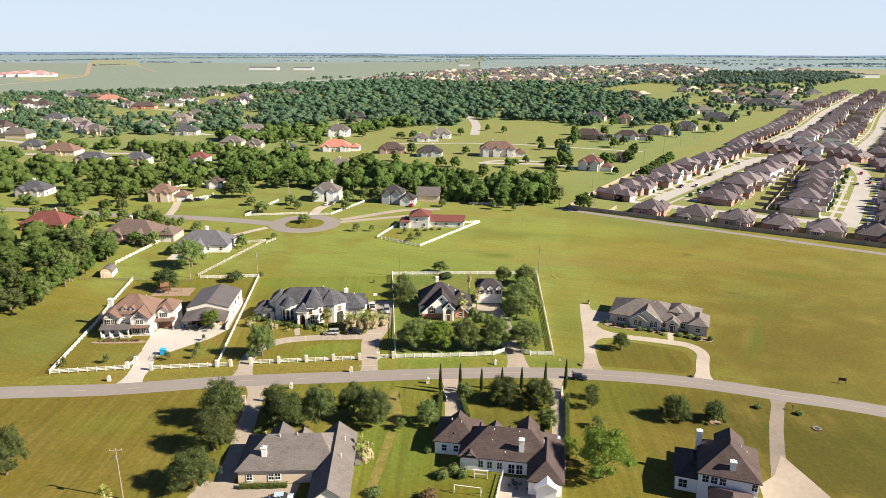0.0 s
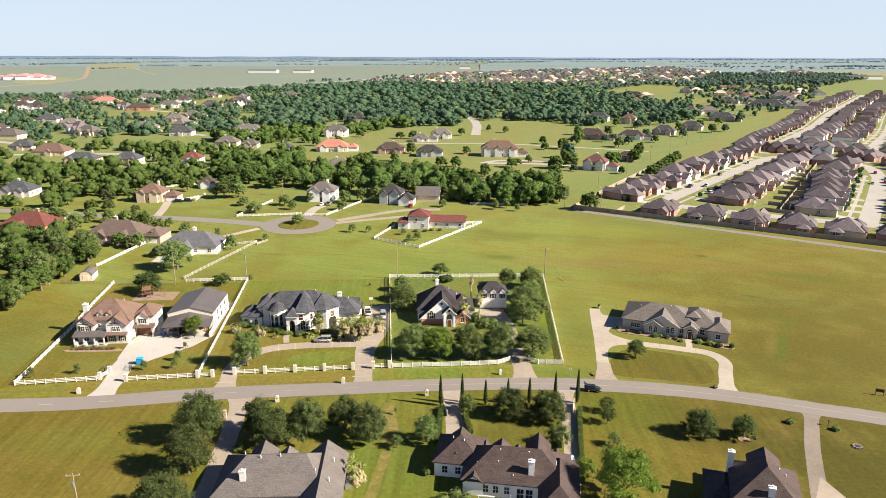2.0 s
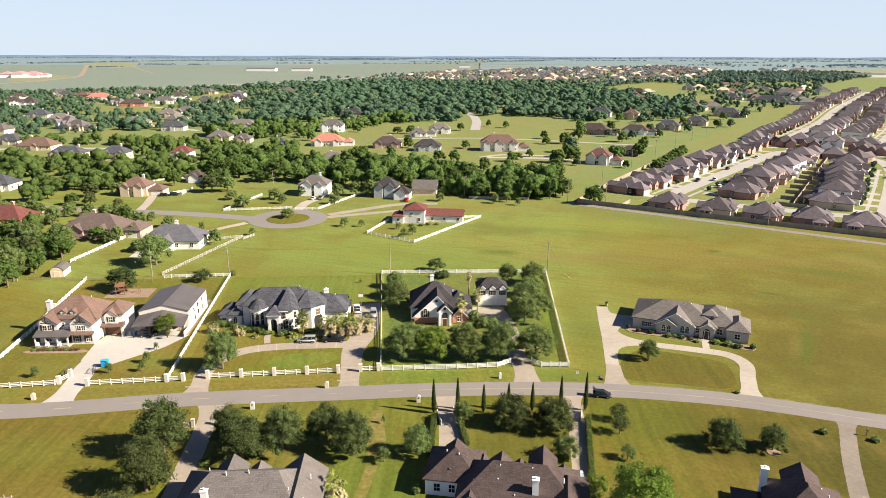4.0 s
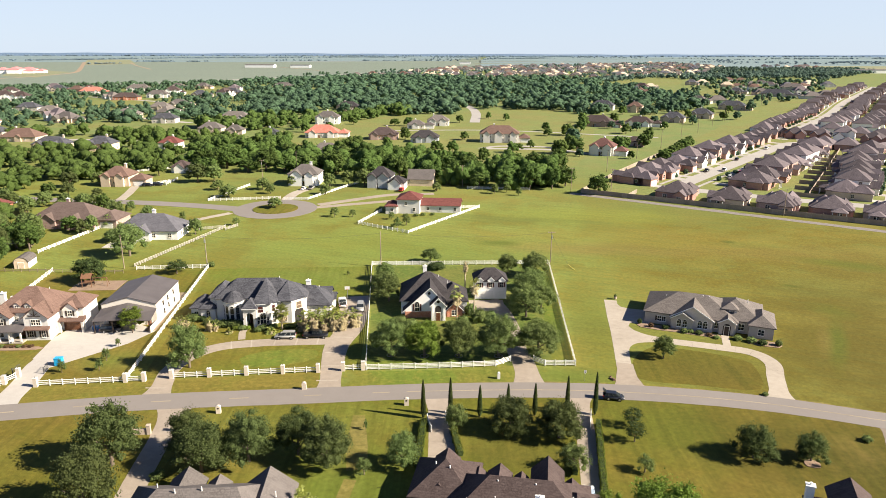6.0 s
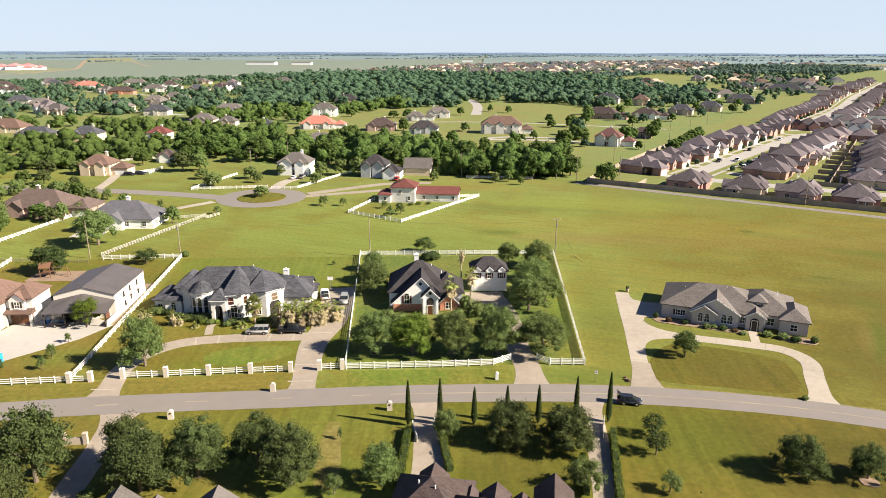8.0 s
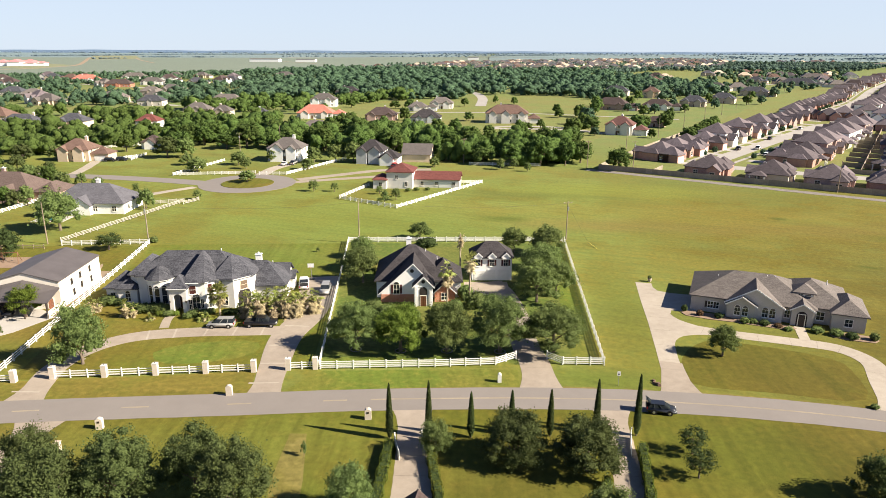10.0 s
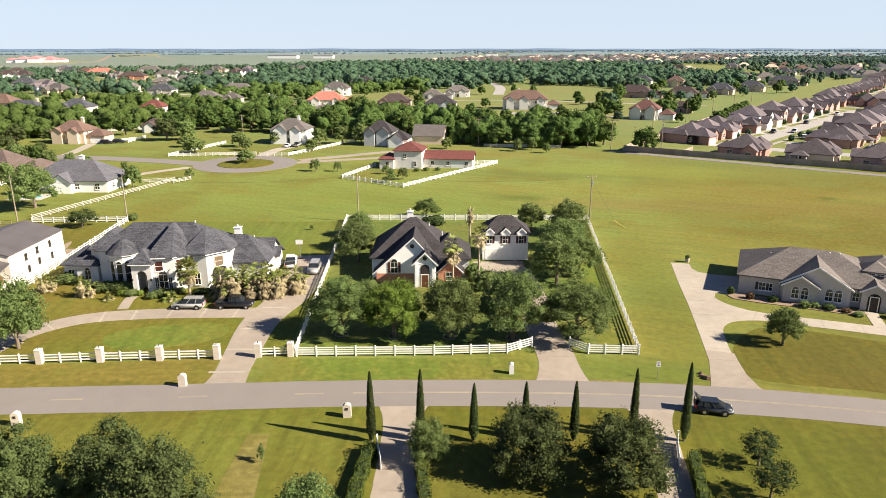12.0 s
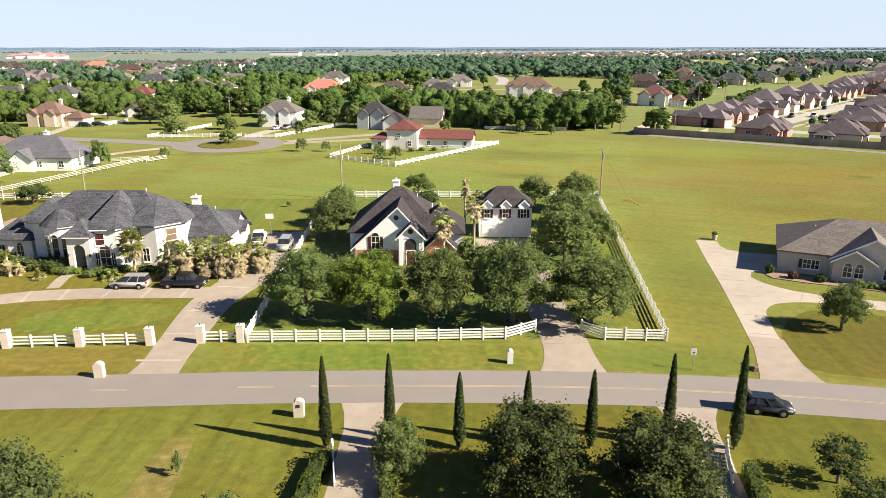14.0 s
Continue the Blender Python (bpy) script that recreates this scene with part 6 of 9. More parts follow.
for x, y, z in ((6, 12, 8.6), (9.5, 11.5, 8.8), (3.5, 12, 7.6)):
    vent(h1, x, y, z)

chimney(h1, -0.7, 10.0, 0, 8.4, 1.2, 1.0, "stucco")

# metal barn with the lean-to
barn = thing("barn", -105.6, 147.2, 14, "cream metal barn with grey metal roof and open lean-to", "barn")
KEEP.append((-100, 156, 14))
wing(barn, 0, 12.7, 0, 16.5, 5.3, "gable", 0.27, "metal_white", "metal_roof", "y", 0.15)
bm = bmesh.new()
lean = [(-0.3, -5.2, 3.0), (6.35, -5.2, 3.35), (13.0, -5.2, 3.0), (12.85, -0.05, 4.1), (6.35, -0.05, 5.6), (-0.15, -0.05, 4.1)]
lo, hi = [bm.verts.new(p) for p in lean], [bm.verts.new((p[0], p[1], p[2] + 0.15)) for p in lean]
for r in (lo, hi):
    bm.faces.new((r[0], r[1], r[4], r[5]))
    bm.faces.new((r[1], r[2], r[3], r[4]))
for i in range(6):
    bm.faces.new((lo[i], lo[(i + 1) % 6], hi[(i + 1) % 6], hi[i]))
part("lean_to_roof", bm, "metal_roof", barn, "grey metal lean-to roof")
for x in (0.0, 4.2, 8.5, 12.6):
    part("post", boxed(x - 0.1, x + 0.1, -5.0, -4.8, 0, 3.1), "shutter_dark", barn, "dark steel post")
for k, (y, z) in enumerate(((5.0, 1.2), (8.0, 3.6), (8.2, 1.6), (12.0, 3.6), (12.2, 1.4), (4.6, 3.4))):
    window(barn, 12.7, y, z, 0.55, 1.0, "E", trim="shutter_dark")
part("side_panel", boxed(12.5, 12.7, -5.0, 0, 0, 1.3), "metal_white", barn, "low cream wall under the lean-to")
part("roller_door", boxed(1.2, 5.2, -0.06, 0.02, 0, 3.2), "shutter_dark", barn, "dark barn door")
door(barn, 10.8, 0, 1.0, 2.1, material="brick_red", label="red side door")

# white stucco house with the turret
def prism(root, poly, z0, z1, material, label=""):
    bm = bmesh.new()
    solid(bm, [(x, y, z0) for x, y in poly], [(x, y, z1) for x, y in poly])
    return part("wall", bm, material, root, label)


def fan_roof(root, poly, z, apex, material, over=0.4, label=""):
    """A faceted roof from a plan outline up to one peak, with a fascia board."""
    cx, cy = sum(p[0] for p in poly) / len(poly), sum(p[1] for p in poly) / len(poly)
    out = []
    for x, y in poly:
        d = math.hypot(x - cx, y - cy)
        out.append((x + (x - cx) / d * over * 1.3, y + (y - cy) / d * over * 1.3))
    bm = bmesh.new()
    lo, hi = [bm.verts.new((x, y, z)) for x, y in out], [bm.verts.new((x, y, z + 0.2)) for x, y in out]
    top = bm.verts.new(apex)
    n = len(out)
    bm.faces.new(lo[::-1])
    for k in range(n):
        bm.faces.new((lo[k], lo[(k + 1) % n], hi[(k + 1) % n], hi[k]))
        bm.faces.new((hi[k], hi[(k + 1) % n], top))
    return part("roof", bm, material, root, label)


def on_wall(root, p, q, t, z, w, h, **kw):
    """A window on the wall that runs from plan point p to q."""
    ang = math.degrees(math.atan2(q[1] - p[1], q[0] - p[0]))
    x, y = p[0] + (q[0] - p[0]) * t, p[1] + (q[1] - p[1]) * t
    ob = window(root, x, y, z, w, h, **kw)
    ob.matrix_basis = pose(x, y, z, 0, 0, ang)
    return ob


def gutter(root, p, q, z, out=0.5):
    """A white eave board along a wall."""
    d = Vector((q[0] - p[0], q[1] - p[1], 0))
    ang = math.degrees(math.atan2(d.y, d.x))
    ob = part("eave_board", boxed(-out * 0.6, d.length + out * 0.6, -out - 0.05, -out + 0.03, -0.03, 0.09), "white", root, "white eave board")
    ob.matrix_basis = pose(p[0], p[1], z, 0, 0, ang)


h2 = thing("house", -73.0, 152.4, 14, "large white stucco house with dark hipped roof, turret and arched entrance", "house")
KEEP.append((-68, 163, 20))
wing(h2, -6.5, 12.4, 4.8, 13.6, 5.6, "hip", 0.74, "stucco", "slate")
wing(h2, -8.2, -3.0, 5.8, 13.4, 5.55, "hip", 0.85, "stucco", "slate")
wing(h2, -12.8, -7.8, 5.2, 11.5, 3.1, "hip", 0.75, "stucco", "slate")
wing(h2, -10.4, -6.9, 4.6, 9.0, 3.15, "hip", 0.8, "stucco", "slate")
BAY = [(3.3, 0.5), (7.1, 0.95), (8.5, 2.5), (8.5, 7.5), (3.3, 7.5)]
prism(h2, BAY, -0.2, 5.6, "stucco", "canted two-storey bay")
fan_roof(h2, BAY, 5.6, (5.2, 8.0, 9.85), "slate", 0.4, "faceted bay roof")
SIDE = [(11.9, 2.4), (15.0, 5.3), (15.0, 12.2), (8.0, 12.2), (8.0, 2.75)]
prism(h2, SIDE, -0.2, 5.6, "stucco", "canted end block")
fan_roof(h2, SIDE, 5.62, (10.3, 8.4, 8.9), "slate", 0.4, "faceted end roof")
for p, q in ((BAY[0], BAY[1]), (BAY[1], BAY[2]), (SIDE[0], SIDE[1]), ((8.6, 2.7), (11.6, 2.45))):
    gutter(h2, p, q, 5.64, 0.42)
wing(h2, 9.8, 20.6, 6.0, 13.8, 3.1, "hip", 0.86, "stucco", "slate")
wing(h2, 15.5, 20.2, 11.0, 16.2, 3.4, "gable", 0.7, "stucco", "slate", "x")
wing(h2, 17.0, 21.2, 12.0, 15.2, 2.7, "gable", 0.6, "stucco", "slate", "x")
# turret
bm, n = bmesh.new(), 12
tc, tr = (-2.3, 5.0), 2.5
ring_at = lambda r, z: [(tc[0] + r * math.cos(2 * math.pi * (k + 0.5) / n), tc[1] + r * math.sin(2 * math.pi * (k + 0.5) / n), z) for k in range(n)]
solid(bm, ring_at(tr, -0.2), ring_at(tr, 5.3))
part("turret_wall", bm, "stucco", h2, "faceted stucco turret")
bm = bmesh.new()
solid(bm, ring_at(tr + 0.36, 5.36), ring_at(tr + 0.4, 5.5))
part("turret_cornice", bm, "white", h2, "white turret cornice")
bm = bmesh.new()
solid(bm, ring_at(tr + 0.42, 5.5), ring_at(0.5, 7.6))
part("turret_roof", bm, "slate", h2, "faceted shingle turret roof")
for q in (7, 8, 9, 10):
    ang = 2 * math.pi * q / n
    ob = window(h2, tc[0] + tr * 0.966 * math.cos(ang), tc[1] + tr * 0.966 * math.sin(ang), 0.9, 0.85, 3.1, "S", arch=True, bars=0, trim="stucco")
    ob.matrix_basis = pose(tc[0] + tr * 0.966 * math.cos(ang), tc[1] + tr * 0.966 * math.sin(ang), 0.9, 0, 0, math.degrees(ang) + 90)
# entrance tower with its tall open arch
bm = bmesh.new()
box(bm, 1.0, 1.75, -0.6, -0.2, -0.2, 4.9)
box(bm, 3.35, 4.1, -0.6, -0.2, -0.2, 4.9)
curve = [(2.55 - 0.8 * math.cos(k * math.pi / 8), 3.1 + 0.8 * math.sin(k * math.pi / 8)) for k in range(9)]
for (xa, za), (xb, zb) in zip(curve, curve[1:]):
    solid(bm, [(xa, -0.6, za), (xb, -0.6, zb), (xb, -0.2, zb), (xa, -0.2, za)], [(xa, -0.6, 4.9), (xb, -0.6, 4.9), (xb, -0.2, 4.9), (xa, -0.2, 4.9)])
box(bm, 1.0, 1.35, -0.2, 3.2, -0.2, 4.9)
box(bm, 3.75, 4.1, -0.2, 3.2, -0.2, 4.9)
box(bm, 1.35, 3.75, -0.2, 3.2, 4.4, 4.9)
part("entrance_tower", bm, "stucco", h2, "tall stucco porch with an open arch")
bm = bmesh.new()
hip_bm(bm, 1.0, 4.1, -0.6, 3.4, 4.9, 1.0, 0.4)
part("roof", bm, "slate", h2)
gutter(h2, (1.0, -0.6), (4.1, -0.6), 4.95, 0.42)
door(h2, 2.55, 2.65, 1.5, 2.6, label="dark recessed entrance doors")
for x in (1.1, 4.0):
    part("wall_lamp", tubed((x, -0.72, 2.3), (x, -0.72, 2.65), 0.09, 0.13, 8), "shutter_dark", h2, "small dark wall lantern")
on_wall(h2, BAY[0], BAY[1], 0.42, 3.5, 1.15, 1.6, pane="red_blind", trim="stucco", bars=0)
on_wall(h2, BAY[1], BAY[2], 0.45, 3.5, 0.85, 1.6, pane="red_blind", trim="stucco", bars=0)
on_wall(h2, BAY[0], BAY[1], 0.55, 0.6, 1.3, 2.3, arch=True)
on_wall(h2, BAY[0], BAY[1], 0.28, 0.6, 0.5, 1.8)
on_wall(h2, BAY[0], BAY[1], 0.82, 0.6, 0.5, 1.8)
on_wall(h2, BAY[1], BAY[2], 0.5, 0.6, 0.9, 2.0, arch=True)
on_wall(h2, (8.6, 2.7), (11.8, 2.42), 0.3, 3.7, 0.55, 1.4, arch=True)
on_wall(h2, (8.6, 2.7), (11.8, 2.42), 0.5, 0.6, 0.9, 1.9)
on_wall(h2, SIDE[0], SIDE[1], 0.5, 3.4, 1.35, 1.6, pane="tan_blind", trim="stucco_tan", bars=0)
ob = arch_panel(h2, 0, 0, 2.6, 2.2, "dark", "dark arched panel for a shaded opening")
ob.matrix_basis = pose(13.45, 3.85, 0, 0, 0, math.degrees(math.atan2(2.9, 3.1))) @ Matrix.Translation((0, -0.01, 0))
window(h2, -6.5, 5.8, 3.5, 0.8, 1.5)
window(h2, -6.0, 5.8, 0.7, 0.8, 1.7)
window(h2, -8.6, 4.6, 0.8, 0.9, 1.5, arch=True)
window(h2, -11.6, 5.2, 0.8, 0.9, 1.5)
chimney(h2, 15.0, 10.6, 3, 8.0, 1.1, 0.9, "white")
for x, y, z in ((8, 10, 9.0), (17.5, 11.2, 6.0)):
    vent(h2, x, y, z)

# gabled white house under the oaks
h3 = thing("house", -37.2, 166.2, 13, "white gabled house with charcoal roof, red brick base and arched entry", "house")
KEEP.append((-28, 172, 14))
wing(h3, 0.0, 13.5, 2.6, 15.0, 3.4, "hip", 0.82, "siding", "charcoal")
wing(h3, 9.5, 16.4, 2.5, 11.0, 3.2, "hip", 0.85, "siding", "charcoal")
# large front gable, its apex off centre
bm = bmesh.new()
prof = [(1.1, 0, -0.2), (9.6, 0, -0.2), (9.6, 0, 5.0), (7.2, 0, 7.65), (1.1, 0, 2.1)]
solid(bm, prof, [(x, 6.0, z) for x, _, z in prof])
part("gable_wall", bm, "siding", h3, "large white front gable")
part("brick_base", boxed(1.0, 8.2, -0.06, 0.3, -0.2, 1.6), "brick_red", h3, "red brick base")
bm = bmesh.new()
for (xa, za), (xb, zb) in (((0.4, 1.45), (7.22, 7.7)), ((7.22, 7.7), (11.4, 3.05))):
    solid(bm, [(xa, -0.4, za), (xb, -0.4, zb), (xb, 7.0, zb), (xa, 7.0, za)], [(xa, -0.4, za + 0.25), (xb, -0.4, zb + 0.25), (xb, 7.0, zb + 0.25), (xa, 7.0, za + 0.25)])
part("gable_roof", bm, "charcoal", h3, "steep charcoal shingle gable roof")
wing(h3, 7.4, 10.9, -2.2, 2.5, 4.0, "gable", 1.0, "siding", "charcoal", "y", 0.35)
part("entry_trim", boxed(7.3, 11.0, -2.28, -2.18, 3.9, 4.04), "white", h3, "white entry trim board")
wing(h3, 11.3, 15.2, 0.0, 4.0, 2.0, "gable", 0.95, "brick_red", "charcoal", "y", 0.35)
arch_panel(h3, 9.15, -2.2, 1.5, 3.1, "dark", "tall dark arched panel for the shaded entry")
door(h3, 9.15, -2.26, 1.1, 2.1, label="glazed front door")
for x in (7.75, 10.55):
    part("pilaster", boxed(x - 0.22, x + 0.22, -2.42, -2.18, 0, 3.9), "white", h3, "white pilaster")
window(h3, 4.0, 0.0, 1.75, 1.1, 1.8, shutter="shutter", arch=True)
for x, y, z in ((7.0, 0.0, 6.3), (9.15, -2.2, 4.9)):
    part("round_vent", tubed((x, y - 0.08, z), (x, y + 0.02, z), 0.36, 0.36, 14), "shutter_dark", h3, "round louvred gable vent")
window(h3, 13.2, 0.0, 0.5, 1.2, 1.3)
window(h3, 1.0, 3.0, 0.8, 0.8, 1.2)
chimney(h3, 6.0, 13.2, 3, 9.0, 1.0, 0.8, "siding")
vent(h3, 9.5, 10, 7.2)
vent(h3, 11.8, 9, 5.9)

g3 = thing("garage", -21.3, 182.8, 13, "white two-storey garage with charcoal roof, three dormers and maroon shutters", "garage")
KEEP.append((-17, 187, 8))
wing(g3, 0, 8.3, 0, 5.8, 4.9, "hip", 0.8, "siding", "charcoal")
for x in (1.2, 4.1, 7.0):
    window(g3, x, 0, 3.2, 0.85, 1.35, shutter="shutter")
for x in (1.2, 4.1, 7.0):
    bm = boxed(x - 0.75, x + 0.75, -0.52, 1.4, 4.8, 5.35)
    gable_wall(bm, x - 0.75, x + 0.75, -0.52, 1.4, 5.35, 0.9, "y")
    ob = part("dormer", bm, "siding", g3, "small gabled dormer")
    bm = bmesh.new()
    gable_bm(bm, x - 0.75, x + 0.75, -0.42, 1.6, 5.35, 0.9, "y", 0.2, 0.1)
    part("dormer_roof", bm, "charcoal", ob)
garage_door(g3, 2.6, 0, 4.4, 2.2)
garage_door(g3, 6.6, 0, 2.5, 2.2)


def rake(root, xa, za, xb, zb, y):
    """A white board along the sloping edge of a gable."""
    bm = bmesh.new()
    solid(bm, [(xa, y, za), (xb, y, zb), (xb, y + 0.08, zb), (xa, y + 0.08, za)], [(xa, y, za + 0.24), (xb, y, zb + 0.24), (xb, y + 0.08, zb + 0.24), (xa, y + 0.08, za + 0.24)])
    part("rake_board", bm, "white", root, "white rake board")


rake(h3, 0.4, 1.42, 7.22, 7.67, -0.46)
rake(h3, 7.22, 7.67, 11.4, 3.02, -0.46)
rake(h3, 7.02, 3.62, 9.15, 5.75, -2.62)
rake(h3, 9.15, 5.75, 11.28, 3.62, -2.62)
rake(h3, 10.92, 1.6, 13.25, 3.82, -0.42)
rake(h3, 13.25, 3.82, 15.58, 1.6, -0.42)
for x in (1.2, 4.1, 7.0):
    rake(g3, x - 0.95, 5.1, x, 5.98, -0.7)
    rake(g3, x, 5.98, x + 0.95, 5.1, -0.7)

# grey-tan brick ranch house
h4 = thing("house", 21.5, 175.4, -11, "long grey-tan brick ranch house with taupe hipped roof", "house")
KEEP.append((35, 177, 18))
wing(h4, 0, 20.5, 0.0, 14.0, 2.9, "hip", 0.46, "brick_grey", "taupe_roof")
wing(h4, 14.0, 26.0, 1.5, 14.5, 2.9, "hip", 0.5, "brick_grey", "taupe_roof")
wing(h4, 6.1, 15.4, -0.9, 7.0, 2.9, "gable", 0.62, "brick_grey", "taupe_roof", "y")
wing(h4, 6.3, 10.9, -1.6, 4.0, 2.8, "gable", 0.62, "brick_grey", "taupe_roof", "y")
wing(h4, 23.2, 28.4, -0.3, 9.0, 2.9, "hip", 0.6, "brick_grey", "taupe_roof")
wing(h4, 16.8, 20.2, -0.9, 3.0, 3.0, "gable", 0.62, "brick_grey", "taupe_roof", "y")
arch_panel(h4, 18.5, -0.9, 1.7, 1.9, "dark", "dark arched panel for the shaded entry porch")
# door coloured dark, for the shade in the porch
door(h4, 18.5, -0.96, 1.0, 2.2, material="shutter_dark")
for x, y in ((8.0, -1.6), (9.3, -1.6), (12.6, -0.9), (13.8, -0.9)):
    window(h4, x, y, 0.8, 0.95, 1.35, arch=True, trim="white")
for x in (3.4, 4.4):
    window(h4, x, 0, 0.9, 0.9, 1.2, trim="white", shutter="shutter_dark" if x < 4 else "")
window(h4, 16.2, 0.0, 1.0, 0.8, 1.3, trim="white")
window(h4, 21.6, 1.5, 0.8, 1.2, 1.5, trim="white")
window(h4, 25.8, -0.3, 0.9, 1.2, 1.3, trim="white")
bm = boxed(17.2, 20.4, 3.4, 6.9, 3.6, 4.75)
ob = part("dormer", bm, "stucco", h4, "hipped dormer")
bm = bmesh.new()
hip_bm(bm, 17.2, 20.4, 3.4, 6.9, 4.75, 0.6, 0.4)
part("dormer_roof", bm, "taupe_roof", ob)
for x in (18.2, 19.4):
    window(h4, x, 3.4, 4.1, 0.9, 0.5, trim="trim")
for x, y, z in ((12.6, 6.5, 5.9), (14.0, 6.6, 5.9), (22.6, 7.5, 5.9), (4.2, 6.5, 4.9)):
    vent(h4, x, y, z)

for x0, x1, y, h in ((6.1, 15.4, -0.9, 2.9), (6.3, 10.9, -1.6, 2.8), (16.8, 20.2, -0.9, 3.0)):
    top = h + (x1 - x0) / 2 * 0.62
    rake(h4, x0 - 0.4, h - 0.26, (x0 + x1) / 2, top - 0.02, y - 0.47)
    rake(h4, (x0 + x1) / 2, top - 0.02, x1 + 0.4, h - 0.26, y - 0.47)

# grey-roofed house south of the road
s1 = thing("house", -52.6, 76.6, 14, "low beige house with weathered grey shingle roof", "house")
KEEP.append((-42, 84, 16))
part("wall", boxed(0, 16.0, 0.3, 12.6, -0.2, 3.0), "stucco_tan", s1)
bm = bmesh.new()
lo, hi = ([bm.verts.new((x, y, z)) for x, y in ((-0.45, -0.15), (19.5, -0.15), (19.5, 13.05), (-0.45, 13.05))] for z in (3.0, 3.2))
ends = [bm.verts.new((4.9, 6.45, 7.3)), bm.verts.new((15.6, 6.45, 7.3))]
bm.faces.new(lo[::-1])
for k in range(4):
    bm.faces.new((lo[k], lo[(k + 1) % 4], hi[(k + 1) % 4], hi[k]))
for face in ((hi[0], hi[1], ends[1], ends[0]), (hi[1], hi[2], ends[1]), (hi[2], hi[3], ends[0], ends[1]), (hi[3], hi[0], ends[0])):
    bm.faces.new(face)
part("roof", bm, "grey_roof", s1, "broad roof with a steep hip")
wing(s1, 15.0, 22.0, -9.0, 13.4, 2.55, "gable", 0.78, "stucco", "grey_roof", "y")
wing(s1, 4.2, 8.6, 8.0, 14.6, 3.0, "gable", 0.8, "stucco", "grey_roof", "y")
wing(s1, 9.8, 12.4, 9.0, 13.6, 3.0, "gable", 0.8, "stucco", "grey_roof", "y")
chimney(s1, 4.9, 2.6, 3, 6.6, 1.0, 0.7, "stucco")
for x in (2.2, 6.4, 7.7):
    window(s1, x, 0.3, 0.9, 1.0, 1.4, trim="white")
part("patio_wall", boxed(10.2, 14.8, 3.0, 3.2, 0, 2.8), "shutter_dark", s1, "dark recessed patio glass")
for x, y, z in ((4.0, 9.0, 5.8), (7.5, 5.9, 7.1), (11, 6.1, 7.2), (17.4, 4, 5.3), (20, 2, 4.8), (20.3, 8, 4.8)):
    vent(s1, x, y, z)
for k, y in enumerate((5.4, 6.8)):
    part("air_unit", boxed(22.4, 23.3, y, y + 0.9, 0.1, 1.0), "steel", s1, "outdoor air-conditioning unit")

# brown-roofed house south of the road
s2 = thing("house", -17.0, 90.4, 2, "white house with dark umber shingle roof and many front gables", "house")
KEEP.append((-4, 96, 15))
wing(s2, 6.0, 25.0, 0.0, 10.4, 3.0, "hip", 0.74, "siding", "umber_roof")
wing(s2, 0, 9.0, 4.6, 13.6, 3.0, "hip", 0.7, "siding", "umber_roof")
wing(s2, 6.4, 9.6, -0.2, 6.0, 3.0, "gable", 0.75, "siding", "umber_roof", "y")
wing(s2, 20.0, 26.4, -6.0, 8.6, 3.0, "hip", 0.7, "siding", "umber_roof")
wing(s2, 21.6, 25.4, -7.4, -1.0, 2.8, "gable", 0.55, "siding", "siding", "y")
for x0, x1, y1, p in ((2.2, 5.6, 14.8, 0.85), (8.2, 10.0, 11.8, 0.9), (10.6, 13.8, 12.2, 0.85), (14.6, 16.2, 11.6, 0.9), (17.0, 21.4, 14.0, 1.0), (21.8, 23.6, 11.0, 0.9)):
    wing(s2, x0, x1, 6.0, y1, 3.0, "gable", p, "siding", "umber_roof", "y", 0.3)
chimney(s2, 18.2, 1.6, 3, 7.0, 1.0, 0.9, "siding")
for x in (10.2, 12.0, 14.0):
    window(s2, x, 0.0, 0.9, 0.9, 1.4, trim="white")
window(s2, 2.0, 4.6, 0.9, 1.0, 1.4, trim="white")
window(s2, 4.5, 4.6, 0.9, 1.0, 1.4, trim="white")
for x in (16.4, 18.0):
    window(s2, x, 0.0, 0.1, 1.2, 2.1, trim="white")
for x, y, z in ((3.0, 9.0, 5.6), (5.2, 8.0, 5.8), (8.4, 2.5, 4.8), (12.2, 2.8, 5.2), (12.4, 4.6, 6.6), (17.6, 4.6, 6.6), (17.6, 3.4, 5.6), (22.6, 3.4, 5.9), (15.0, 0.9, 3.9)):
    vent(s2, x, y, z)

# two-storey white house with tall chimneys
s3 = thing("house", 33.6, 90.6, -8, "two-storey white house with brown roof and two tall chimneys", "house")
KEEP.append((39, 96, 12))
wing(s3, 1.2, 11.6, -0.4, 11.0, 5.8, "hip", 0.72, "siding", "umber_roof")
wing(s3, 4.6, 9.4, 8.0, 15.0, 5.6, "gable", 0.75, "siding", "umber_roof", "y")
wing(s3, -2.8, 3.0, 1.5, 10.8, 3.2, "hip", 0.65, "siding", "charcoal")
wing(s3, 3.4, 10.4, -8.6, -0.4, 3.0, "hip", 0.55, "siding", "umber_roof")
chimney(s3, 1.0, 9.0, 0, 9.2, 1.0, 0.8, "siding")
chimney(s3, 6.9, 0.9, 5, 8.6, 1.0, 0.8, "siding")
for x in (2.4, 3.9, 5.4):
    window(s3, x, -0.4, 4.1, 1.1, 1.4, trim="white")
window(s3, -1.4, 1.5, 0.8, 1.5, 1.7, trim="white")
window(s3, 10.9, -0.4, 4.1, 0.9, 1.4, trim="white")
vent(s3, 8.6, 7.0, 8.2)
vent(s3, 9.6, 6.4, 7.6)


